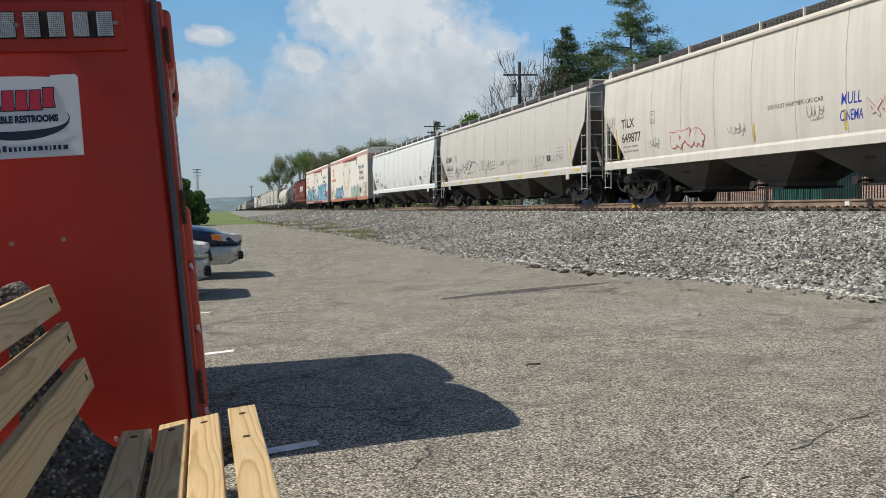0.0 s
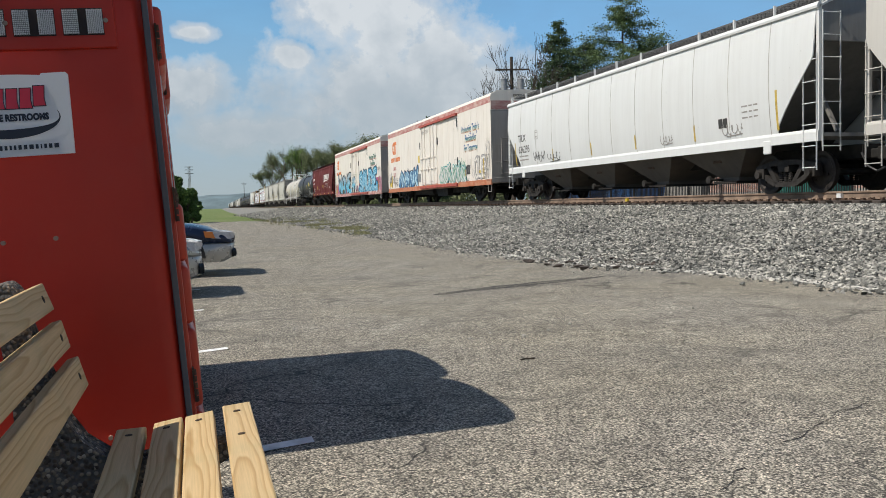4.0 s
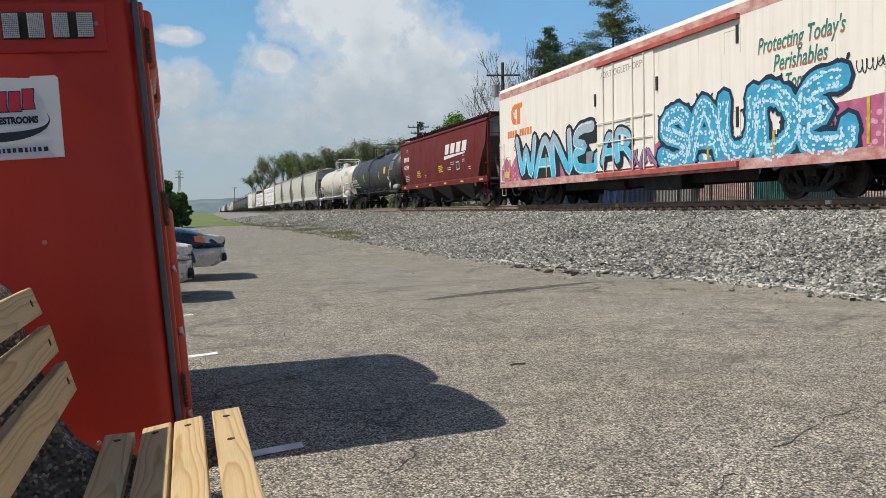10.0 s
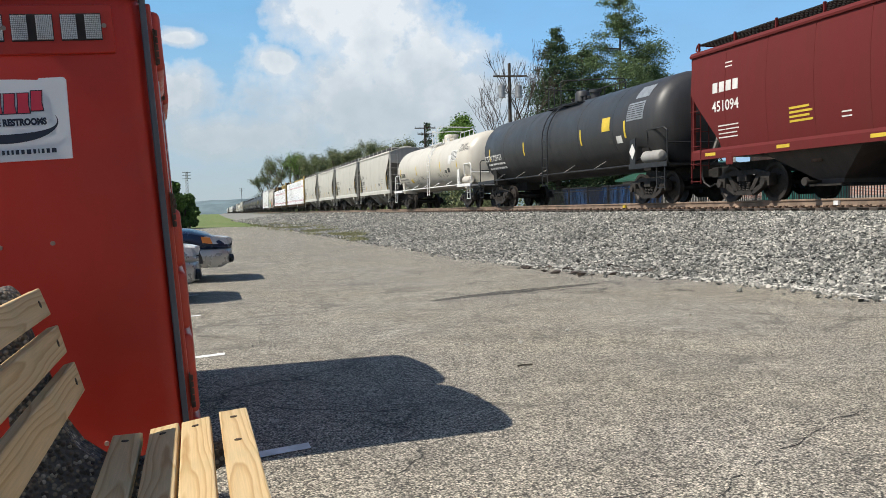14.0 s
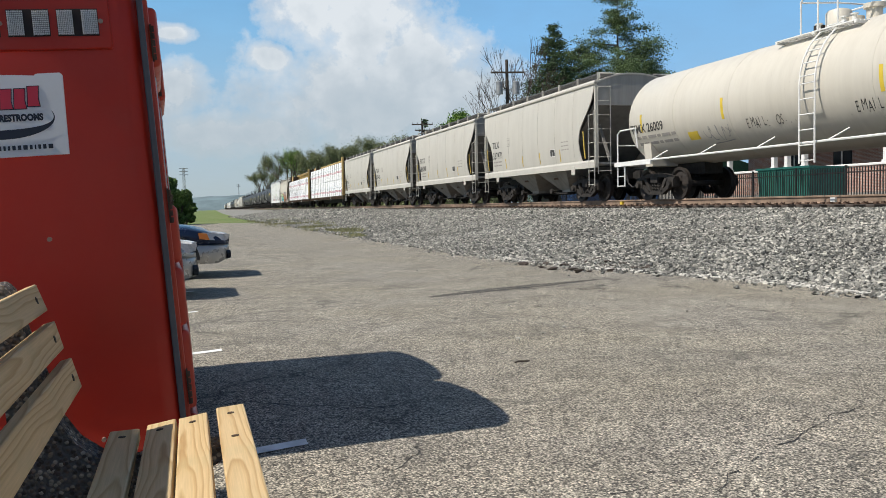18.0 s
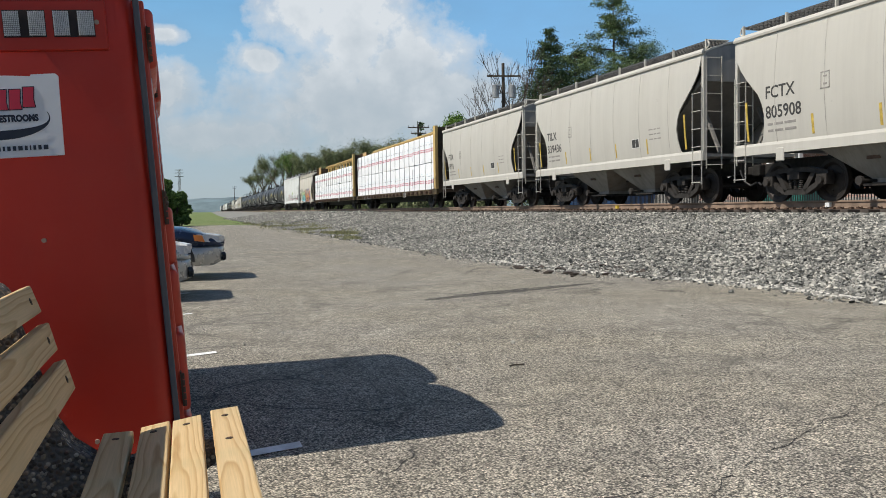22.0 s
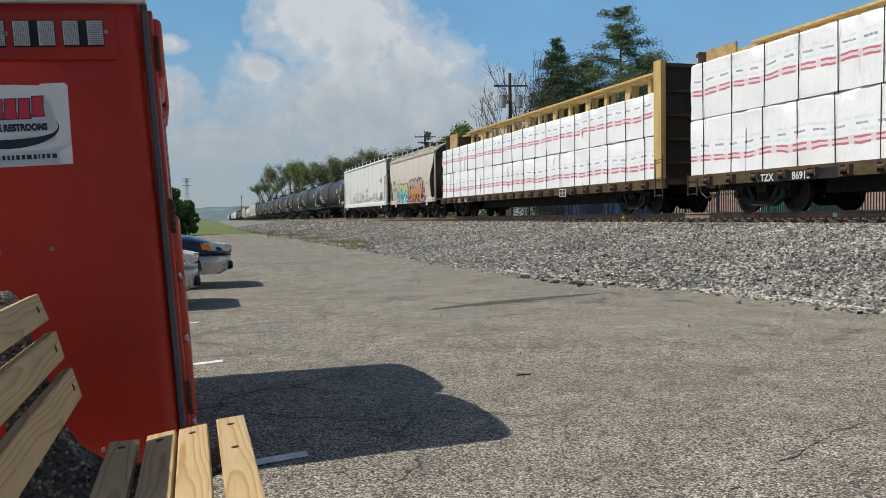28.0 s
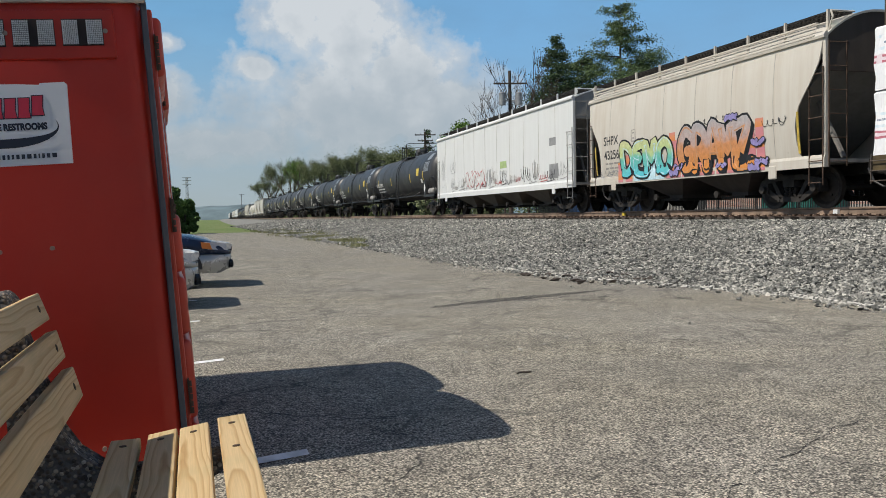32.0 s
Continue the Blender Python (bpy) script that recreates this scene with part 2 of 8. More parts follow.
M["black"] = plain("black_paint", (0.018, 0.018, 0.019), 0.5, 0.0, 0.3, 2)
M["white"] = plain("white_paint", (0.72, 0.72, 0.70), 0.5, vary=0.08)
M["yellow"] = plain("yellow_reflector", (0.62, 0.45, 0.04), 0.45, vary=0.15)
M["galv"] = plain("galvanised_steel", (0.34, 0.35, 0.36), 0.5, 0.6, 0.2, 5)
M["grit"] = plain("pale_grit", (0.52, 0.50, 0.45), 0.95, vary=0.35, scale=18, grain=90, bump=0.8)


# ---- building helpers ----
def box(bm, x0, x1, y0, y1, z0, z1):
    v = [bm.verts.new(p) for p in ((x0, y0, z0), (x1, y0, z0), (x1, y1, z0), (x0, y1, z0), (x0, y0, z1), (x1, y0, z1), (x1, y1, z1), (x0, y1, z1))]
    for f in ((3, 2, 1, 0), (4, 5, 6, 7), (0, 1, 5, 4), (1, 2, 6, 5), (2, 3, 7, 6), (3, 0, 4, 7)):
        bm.faces.new([v[i] for i in f])
    return v


def prism(bm, pts, axis, a, b):
    """Extrude a closed outline; axis 'x': pts are (y, z); 'y': (x, z); 'z': (x, y)."""
    def at(p, d):
        return {"x": (d, p[0], p[1]), "y": (p[0], d, p[1]), "z": (p[0], p[1], d)}[axis]
    lo = [bm.verts.new(at(p, a)) for p in pts]
    hi = [bm.verts.new(at(p, b)) for p in pts]
    n = len(pts)
    bm.faces.new(lo), bm.faces.new(hi[::-1])
    for i in range(n):
        bm.faces.new((lo[i], hi[i], hi[(i + 1) % n], lo[(i + 1) % n]))


def rings(bm, loops, caps=True, closed=True):
    """Skin a row of equal loops of points."""
    rows = [[bm.verts.new(p) for p in loop] for loop in loops]
    n = len(rows[0])
    for a, b in zip(rows, rows[1:]):
        for i in range(n if closed else n - 1):
            bm.faces.new((a[i], a[(i + 1) % n], b[(i + 1) % n], b[i]))
    if caps:
        bm.faces.new(rows[0][::-1]), bm.faces.new(rows[-1])
    return rows


def rod(bm, p, q, r, seg=6, r2=None):
    p, q = Vector(p), Vector(q)
    d = (q - p).normalized()
    a = d.orthogonal().normalized()
    b = d.cross(a)
    loops = []
    for c, k in ((p, r), (q, r if r2 is None else r2)):
        loops.append([c + k * (math.cos(2 * math.pi * i / seg) * a + math.sin(2 * math.pi * i / seg) * b) for i in range(seg)])
    rings(bm, loops)


def pipe(bm, pts, r, seg=6):
    for p, q in zip(pts, pts[1:]):
        rod(bm, p, q, r, seg)


def beam(bm, p, q, w, h, up=(0, 0, 1)):
    """A bar of width w and depth h from p to q."""
    p, q = Vector(p), Vector(q)
    d = (q - p).normalized()
    s = d.cross(Vector(up))
    s = (s if s.length > 1e-4 else Vector((1, 0, 0))).normalized()
    u = s.cross(d).normalized()
    rings(bm, [[c + s * i * w / 2 + u * j * h / 2 for i, j in ((-1, -1), (1, -1), (1, 1), (-1, 1))] for c in (p, q)])


def soften(bm, width, segments=2):
    bmesh.ops.bevel(bm, geom=bm.edges[:], offset=width, segments=segments, profile=0.5, affect="EDGES", clamp_overlap=True)


def mesh_of(name, bm, material, smooth=False):
    bmesh.ops.recalc_face_normals(bm, faces=bm.faces[:])
    me = bpy.data.meshes.new(name)
    bm.to_mesh(me)
    bm.free()
    for m in (material if isinstance(material, (list, tuple)) else [material]):
        me.materials.append(m)
    if smooth:
        me.shade_smooth()
        me.set_sharp_from_angle(angle=radians(38))
    return me


def part(name, bm, material, parent, label="", smooth=False):
    ob = new(name, mesh_of(name, bm, material, smooth))
    ob.parent = parent
    return tagged(ob, label)


def share(name, me, parent, m=None, label=""):
    """Another object on a mesh that exists already."""
    ob = new(name, me)
    ob.parent = parent
    if m is not None:
        ob.matrix_basis = m
    return tagged(ob, label)


def thing(name, m, label, category, group="", kind=""):
    ob = new(name)
    ob.empty_display_size = 0.2
    ob.matrix_basis = m
    return tagged(ob, label, category, group, kind)


def solid(name, bm, material, label="", category="", group="", kind="", smooth=False):
    return tagged(new(name, mesh_of(name, bm, material, smooth)), label, category, group, kind)


def fresh():
    return bmesh.new()


def letters(text, size, offset=0.0, shear=0.0, space=1.0, extrude=0.0):
    """Outline of a word in the built-in font, as points (u, v) and faces."""
    cu = bpy.data.curves.new("word", "FONT")
    cu.body, cu.size, cu.offset, cu.shear, cu.space_character = text, size, offset, shear, space
    cu.resolution_u = 3
    ob = bpy.data.objects.new("word", cu)
    me = ob.to_mesh()
    pts = [(v.co.x, v.co.y) for v in me.vertices]
    faces = [tuple(p.vertices) for p in me.polygons]
    ob.to_mesh_clear()
    bpy.data.objects.remove(ob)
    bpy.data.curves.remove(cu)
    return pts, faces


def lettering(parent, text, y, z, size, material, surf, depth=0.004, squeeze=1.0, label="", name="lettering", **kw):
    """A word on the side of a car that faces the lot; it reads towards -y."""
    pts, faces = letters(text, size, **kw)
    me = bpy.data.meshes.new(name)
    out = []
    for u, v in pts:
        zz = z + v
        out.append((-(surf(zz) + depth), y - u * squeeze, zz))
    me.from_pydata(out, [], faces)
    me.materials.append(material)
    ob = new(name, me)
    ob.parent = parent
    return tagged(ob, label)


def patch(parent, name, y0, y1, z0, z1, material, surf, depth=0.004, label=""):
    """A thin painted or stuck-on rectangle on the side of a car."""
    bm = fresh()
    n = 3
    rows = []
    for i in range(n + 1):
        z = z0 + (z1 - z0) * i / n
        rows.append([(-(surf(z) + depth), y0, z), (-(surf(z) + depth), y1, z), (-(surf(z) - 0.01), y1, z), (-(surf(z) - 0.01), y0, z)])
    rings(bm, rows)
    return part(name, bm, material, parent, label)


# ---- ground, ballast, track ----
RAIL = 1.18      # top of rail
TRACK = 14.7     # middle of the track
SEED = random.Random(7)


def ground_height(x, y):
    """The lot falls a little away beside the bench."""
    s = min(1.0, max(0.0, (-x - 0.0) / 3.0))
    fade = min(1.0, max(0.0, (9.5 - y) / 3.0))
    return -0.2 * s * fade


def make_ground():
    bm = fresh()
    xs = [-3000, -600, -120, -40, -14, -8, -5, -3, -2.4, -1.8, -1.2, -0.6, 0.0, 1.0, 3.0, 6.0, 10, 16, 30, 60, 150, 600, 3000]
    ys = [-600, -100, -30, -10, -4, 0, 2, 3, 4, 5, 6, 6.5, 7.2, 8, 8.8, 9.5, 12, 20, 40, 62, 76, 100, 180, 400, 900, 4500]
    grid = [[bm.verts.new((x, y, ground_height(x, y))) for x in xs] for y in ys]
    for a, b in zip(grid, grid[1:]):
        for i in range(len(xs) - 1):
            bm.faces.new((a[i], a[i + 1], b[i + 1], b[i]))
    solid("ground", bm, M["grass"], "rough spring grass reaching to the horizon", "ground", kind="structure")
    # asphalt lot, laid a little proud
    bm = fresh()
    xs = [-30, -14, -8, -5, -3, -2.4, -1.8, -1.2, -0.6, 0.0, 1.0, 3.0, 6.0, 8.6]
    ys = [-20, -10, -4, 0, 2, 3, 4, 5, 6, 6.5, 7.2, 8, 8.8, 9.5, 12, 20, 30, 40, 50, 62, 70]
    rows = []
    for y in ys:
        right = 8.6 if y < 30 else 8.6 - (y - 30) * 0.065
        left = -30 if y < 60 else -2 + (y - 62) * 0.3
        row = []
        for x in xs:
            xx = max(left, min(x, right))
            row.append((xx, y, ground_height(xx, y) + 0.02))
        rows.append(row)
    rings(bm, rows, caps=False, closed=False)
    bmesh.ops.remove_doubles(bm, verts=bm.verts[:], dist=0.001)
    solid("parking_lot", bm, M["asphalt"], "worn grey chip-seal asphalt parking lot with cracks", "parking lot", kind="structure")


def toe(y):
    """Where the ballast meets the lot."""
    base = 7.5 - 1.35 * min(1, max(0, (y - 9) / 6))
    return base + 0.22 * noise.noise((y * 0.35, 0, 0)) + 0.12 * noise.noise((y * 1.3, 4, 0))


def ballast_height(x, y):
    """Bank of stone from the lot up to the sleepers, the same on the far side."""
    top = RAIL - 0.30
    d = abs(x - TRACK)
    if d < 1.75:
        return top
    run = (TRACK - 1.75) - toe(y)
    k = 1 - (d - 1.75) / run
    k = max(-0.05, k)
    return top * (k ** 1.15 if k > 0 else k) + 0.03 * noise.noise((x * 1.5, y * 1.5, 2))


def bend(s):
    """Line of the track: straight past the lot, then a very wide curve that straightens far away. Returns x shift and heading."""
    if s < 20:
        return 0.0, 0.0
    if s < 267:
        return (s - 20) ** 2 / 18000.0, (s - 20) / 9000.0
    return 247 ** 2 / 18000.0 + (s - 267) * 0.02744, 0.02744


def make_ballast():
    bm = fresh()
    ys = [-330, -200, -120, -60, -30, -15, -5] + [i * 0.6 for i in range(0, 80)] + [48 + i * 4 for i in range(1, 72)] + [340 + i * 40 for i in range(24)]
    rows = []
    for y in ys:
        dx, a = bend(y)
        row = []
        for i in range(34):
            k = i / 33
            x = toe(y) - 0.25 + k * (24.5 - toe(y))
            row.append((x + dx, y, max(-0.02, ballast_height(x, y))))
        rows.append(row)
    cut = next(k for k, y in enumerate(ys) if y > 100)
    rings(bm, rows[:cut + 1], caps=False, closed=False)
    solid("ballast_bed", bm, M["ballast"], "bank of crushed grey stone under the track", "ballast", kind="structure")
    bm = fresh()
    rings(bm, rows[cut:], caps=False, closed=False)
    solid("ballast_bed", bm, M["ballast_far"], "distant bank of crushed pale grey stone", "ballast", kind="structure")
    # pale grit swept to the foot of the bank
    bm = fresh()
    rows = []
    for k in range(140):
        y = 4.0 + k * 0.12
        x = toe(y) - 0.13 + 0.05 * noise.noise((y * 2.2, 7, 0))
        w = 0.07 + 0.06 * abs(noise.noise((y * 3.1, 2, 0)))
        rows.append([(x - w, y, 0.0265), (x - w * 0.3, y, 0.034), (x + w, y, 0.045)])
    rings(bm, rows, caps=False, closed=False)
    solid("grit_edge", bm, M["grit"], "pale grit along the foot of the ballast", "grit", kind="structure")
    # loose stones
    rng = np.random.default_rng(3)
    base = np.array([(1, 0, 0), (-1, 0, 0), (0, 1, 0), (0, -1, 0), (0, 0, 1), (0, 0, -1)], float)
    tri = np.array([(0, 2, 4), (2, 1, 4), (1, 3, 4), (3, 0, 4), (2, 0, 5), (1, 2, 5), (3, 1, 5), (0, 3, 5)])
    pts = []
    for y0, y1, n, r in ((5.0, 16.0, 42000, 0.034), (16.0, 30.0, 44000, 0.037), (30.0, 60.0, 46000, 0.050), (60.0, 130.0, 24000, 0.10)):
        yy = rng.uniform(y0, y1, n)
        kk = rng.uniform(-0.03, 1.0, n) ** 1.0
        for y, k in zip(yy, kk):
            t = toe(y)
            x = t + k * (13.55 - t)
            if k < 0.02 and rng.random() < 0.5:
                x -= abs(rng.normal(0, 0.22))
            rr = r * rng.uniform(0.5, 1.35)
            pts.append((x, y, max(0.02, ballast_height(x, y)) + rr * 0.15, rr))
    pts = np.array(pts)
    n = len(pts)
    shape = (base[None] + rng.normal(0, 0.16, (n, 6, 3))) * rng.uniform(0.75, 1.15, (n, 6, 1)) * np.stack([rng.uniform(0.9, 1.5, (n, 1)), rng.uniform(0.7, 1.1, (n, 1)), rng.uniform(0.6, 1.0, (n, 1))], 2)
    ang = np.stack([rng.normal(0, 0.45, n), rng.normal(0, 0.45, n), rng.uniform(0, 6.283, n)], 1)
    ca, sa = np.cos(ang), np.sin(ang)
    for i, j, k in ((0, 1, 2), (1, 2, 0), (2, 0, 1)):
        a, b = shape[:, :, i].copy(), shape[:, :, j].copy()
        shape[:, :, i] = a * ca[:, k, None] - b * sa[:, k, None]
        shape[:, :, j] = a * sa[:, k, None] + b * ca[:, k, None]
    verts = (shape * pts[:, 3, None, None] + pts[:, None, :3]).reshape(-1, 3)
    faces = (tri[None] + 6 * np.arange(n)[:, None, None]).reshape(-1, 3)
    me = bpy.data.meshes.new("ballast_stones")
    me.from_pydata(verts, [], faces)
    me.materials.append(M["stone"])
    tagged(new("ballast_stones", me), "loose crushed grey ballast stones on the bank", "gravel", kind="stuff")


def make_track():
    prof = [(-0.076, 0), (0.076, 0), (0.076, 0.012), (0.012, 0.035), (0.010, 0.13), (0.037, 0.145), (0.037, 0.178), (0.030, 0.186), (-0.030, 0.186), (-0.037, 0.178), (-0.037, 0.145), (-0.010, 0.13), (-0.012, 0.035), (-0.076, 0.012)]
    track = thing("railway_track", pose(0, 0, 0), "rusty steel rails on creosoted timber sleepers in ballast", "railway track", kind="structure")
    ys = [-330, 0, 20] + [20 + i * 13 for i in range(1, 20)] + [400, 600, 900, 1300]
    for s in (-1, 1):
        bm = fresh()
        loops = []
        for y in ys:
            dx, a = bend(y)
            loops.append([(TRACK + s * 0.755 + dx + p[0], y, RAIL - 0.186 + p[1]) for p in prof])
        rings(bm, loops)
        part("rail", bm, M["rail"], track, "rusty steel rail")
    bm = fresh()
    box(bm, -1.3, 1.3, -0.115, 0.115, -0.17, 0.0)
    soften(bm, 0.01, 1)
    tie = mesh_of("sleeper", bm, M["tie"])
    bm = fresh()
    box(bm, -0.19, 0.19, -0.09, 0.09, 0, 0.018)
    for sx in (-0.12, 0.12):
        for sy in (-0.05, 0.05):
            box(bm, sx - 0.012, sx + 0.012, sy - 0.012, sy + 0.012, 0.018, 0.06)
    plate = mesh_of("tie_plate", bm, M["rust"])
    bm = fresh()
    box(bm, -0.14, -0.05, -0.10, -0.02, 0.0, 0.045), box(bm, -0.14, -0.05, 0.11, 0.19, 0.0, 0.045)
    anchor = mesh_of("rail_anchor", bm, M["rust"])
    for i in range(150):
        y = 2.0 + i * 0.52 + SEED.uniform(-0.03, 0.03)
        x = TRACK + bend(y)[0]
        share("sleeper", tie, track, pose(x, y, RAIL - 0.206, 0, 0, SEED.uniform(-1, 1)))
        if y < 55:
            share("tie_plate", plate, track, pose(x - 0.755, y, RAIL - 0.204))
            share("rail_anchor", anchor, track, pose(x - 0.755, y + 0.12, RAIL - 0.20))
    # paint tags on the web of the near rail
    for y, col in ((25.15, M["yellow"]), (15.5, M["white"])):
        bm = fresh()
        box(bm, TRACK - 0.84, TRACK - 0.775, y - 0.07, y + 0.07, RAIL - 0.15, RAIL - 0.05)
        part("rail_marker", bm, col, track, "small painted marker on the rail")


# ---- portable toilets ----
def rounded(x0, x1, y0, y1, r, n=5):
    pts = []
    for cx, cy, a0 in ((x1 - r, y1 - r, 0), (x0 + r, y1 - r, 90), (x0 + r, y0 + r, 180), (x1 - r, y0 + r, 270)):
        for i in range(n + 1):
            a = radians(a0 + 90 * i / n)
            pts.append((cx + r * math.cos(a), cy + r * math.sin(a)))
    return pts


def portable_toilet(m):
    """Moulded cabin; local origin at the middle of its base, door towards +x, back panel towards -y."""
    t = thing("portable_toilet", m, "red plastic portable toilet with a stuck-on sign, leaning slightly", "portable toilet", "portable toilets on the lot")
    w, d, h = 0.565, 0.585, 2.08
    bm = fresh()
    box(bm, -w - 0.02, w + 0.03, -d, d, 0.0, 0.10)
    soften(bm, 0.02)
    part("skid", bm, M["black"], t, "black plastic skid base")
    bm = fresh()
    loops = []
    for z, k in ((0.06, 0.955), (0.10, 0.985), (0.18, 1.0), (1.0, 0.995), (1.75, 0.985), (2.03, 0.98), (h, 0.96)):
        loops.append([(x * k, y * k, z) for x, y in rounded(-w, w, -d, d, 0.085)])
    rings(bm, loops)
    part("cabin", bm, M["red"], t, smooth=True)
    # back panel reliefs: soft corner ribs and a raised field round the vents
    bm = fresh()
    prism(bm, [(-w + 0.12, 1.82), (w - 0.12, 1.82), (w - 0.12, 2.02), (-w + 0.12, 2.02)], "y", -d - 0.008, -d + 0.02)
    soften(bm, 0.006)
    part("vent_panel", bm, M["red"], t)
    # grey jamb strip along the door side corner
    bm = fresh()
    box(bm, w - 0.012, w + 0.014, -d + 0.02, -d + 0.05, 0.10, 2.06)
    soften(bm, 0.006)
    part("jamb_strip", bm, M["jamb"], t, "grey rubber jamb strip")
    # door with raised panels, hinges
    bm = fresh()
    box(bm, w - 0.02, w + 0.034, -d + 0.07, d - 0.05, 0.12, 2.04)
    soften(bm, 0.01)
    door = part("door", bm, M["red_door"], t, "lighter red moulded door")
    bm = fresh()
    box(bm, w - 0.01, w + 0.052, d - 0.10, d - 0.02, 0.08, 2.06)
    soften(bm, 0.01)
    part("door_post", bm, M["red"], t)
    for z0, z1 in ((0.12, 0.22), (0.24, 0.60), (0.62, 0.88), (0.90, 1.16), (1.76, 2.02)):
        bm = fresh()
        box(bm, w + 0.0, w + 0.068, -d + 0.12, d - 0.14, z0, z1)
        soften(bm, 0.026, 3)
        part("door_panel", bm, M["red_door"], door, smooth=True)
    bm = fresh()
    box(bm, w + 0.032, w + 0.039, -d + 0.14, d - 0.16, 1.22, 1.72)
    part("door_sign", bm, M["sign_white"], door, "white sign on the door")
    for z in (0.35, 1.15, 1.85):
        bm = fresh()
        for k in range(5):
            rod(bm, (w + 0.042, -d + 0.066, z - 0.07 + k * 0.03), (w + 0.042, -d + 0.066, z - 0.046 + k * 0.03), 0.008, 8)
        box(bm, w + 0.032, w + 0.040, -d + 0.06, -d + 0.11, z - 0.07, z + 0.08)
        part("hinge", bm, M["rust"], door, "rusty hinge")
    # roof: shallow vault that spans from side to side
    bm = fresh()
    loops = []
    for x, k in ((-w - 0.01, 0.75), (-w + 0.06, 0.95), (-w + 0.2, 1.0), (w - 0.12, 1.0), (w + 0.005, 0.93)):
        arc = []
        for n in range(15):
            a = math.pi * n / 14
            arc.append((x, -(d - 0.005) * math.cos(a), h - 0.02 + 0.235 * k * math.sin(a) ** 0.7))
        loops.append(arc)
    rings(bm, loops)
    part("roof", bm, M["roof_plastic"], t, "pale plastic vaulted roof", smooth=True)
    bm = fresh()
    box(bm, -w - 0.005, w + 0.012, -d - 0.014, -d + 0.02, h - 0.03, h - 0.005)
    soften(bm, 0.006)
    part("roof_trim", bm, M["roof_plastic"], t)
    return t


def toilet_details(t):
    """What shows on the panel that faces the bench: vents, sign, rivets."""
    w, d = 0.565, 0.585
    for x in (-0.410, -0.227, -0.044, 0.139, 0.322):
        bm = fresh()
        box(bm, x - 0.078, x + 0.078, -d - 0.0135, -d, 1.873, 1.981)
        vent = part("vent", bm, M["vent_dark"], t, "vent opening behind wire mesh")
        for x0, x1 in ((x - 0.076, x - 0.017), (x + 0.015, x + 0.076)):
            # White backing stands in for daylight seen through the vent.
            bm = fresh()
            box(bm, x0, x1, -d - 0.0150, -d - 0.013, 1.878, 1.977)
            part("mesh_backing", bm, M["mesh"], vent, "white backing painted as daylight through the mesh")
            bm = fresh()
            for k in range(10):
                xx = x0 + (x1 - x0) * k / 9
                box(bm, xx - 0.0004, xx + 0.0004, -d - 0.017, -d - 0.0155, 1.878, 1.977)
            for k in range(13):
                zz = 1.879 + 0.097 * k / 12
                box(bm, x0, x1, -d - 0.0165, -d - 0.0152, zz - 0.0004, zz + 0.0004)
            part("wire_mesh", bm, M["steel_wire"], vent, "grey wire mesh")
    # rivets
    for x, z in ((-0.34, 1.925), (0.035, 1.927), (0.409, 1.931), (0.124, 1.057), (-0.07, 1.057), (-0.27, 1.057), (0.242, 0.20), (-0.2, 0.20)):
        bm = fresh()
        rod(bm, (x, -d - 0.016, z), (x, -d, z), 0.0095, 10)
        part("rivet", bm, M["rivet"], t, "dulled metal rivet")
    # sign
    cx, cz, hw, hh = 0.002, 1.563, 0.236, 0.165
    bm = fresh()
    pts = [(cx - hw, cz - hh), (cx + hw - 0.003, cz - hh), (cx + hw + 0.004, cz + hh - 0.01), (cx + hw - 0.006, cz + hh), (cx + 0.14, cz + hh - 0.002), (cx + 0.135, cz + hh - 0.009), (cx + 0.05, cz + hh - 0.004), (cx - hw, cz + hh)]
    prism(bm, pts, "y", -d - 0.010, -d + 0.01)
    sign = part("sign", bm, M["sign_white"], t, "white sticker with red shapes and a dark swoosh")

    def flat(name, text, x, z, size, mat, width):
        p, f = letters(text, size, offset=0.0022)
        k = width / max(u for u, v in p)
        me = bpy.data.meshes.new(name)
        me.from_pydata([(x + u * k, -d - 0.0124, z + v) for u, v in p], [], f)
        me.materials.append(mat)
        o = new(name, me)
        o.parent = sign
        return o
    flat("lettering", "PORTABLE RESTROOMS", cx - 0.152, cz - 0.022, 0.036, M["ink"], 0.304)
    # the brand row: plain notched slabs in its red with a dark edge
    for i in range(6):
        x0 = cx - 0.150 + i * 0.050
        zz = cz + 0.026 + (0.008 if i in (0, 5) else 0.0)
        for grow, mat, dep in ((0.0035, M["ink"], 0.0118), (0.0, M["sign_red"], 0.0130)):
            g = grow
            bm = fresh()
            pts = [(x0 - g, zz - g), (x0 + 0.044 + g, zz - g), (x0 + 0.040 + g, zz + 0.030), (x0 + 0.045 + g, zz + 0.078 + g), (x0 + 0.006 - g, zz + 0.078 + g), (x0 + 0.004 - g, zz + 0.045)]
            prism(bm, pts, "y", -d - dep, -d - 0.0105)
            part("brand_shape", bm, mat, sign, "plain slab shape")
    bm = fresh()
    n = 28
    for i in range(n):
        q = []
        for k in (i, i + 1):
            a = math.pi * (0.98 + 1.12 * k / n)
            th = 0.003 + 0.034 * math.sin(math.pi * k / n) ** 0.8
            q.append(((cx + 0.195 * math.cos(a), cz - 0.012 + 0.082 * math.sin(a)), (cx + (0.195 - th * 0.3) * math.cos(a), cz - 0.012 + (0.082 - th) * math.sin(a))))
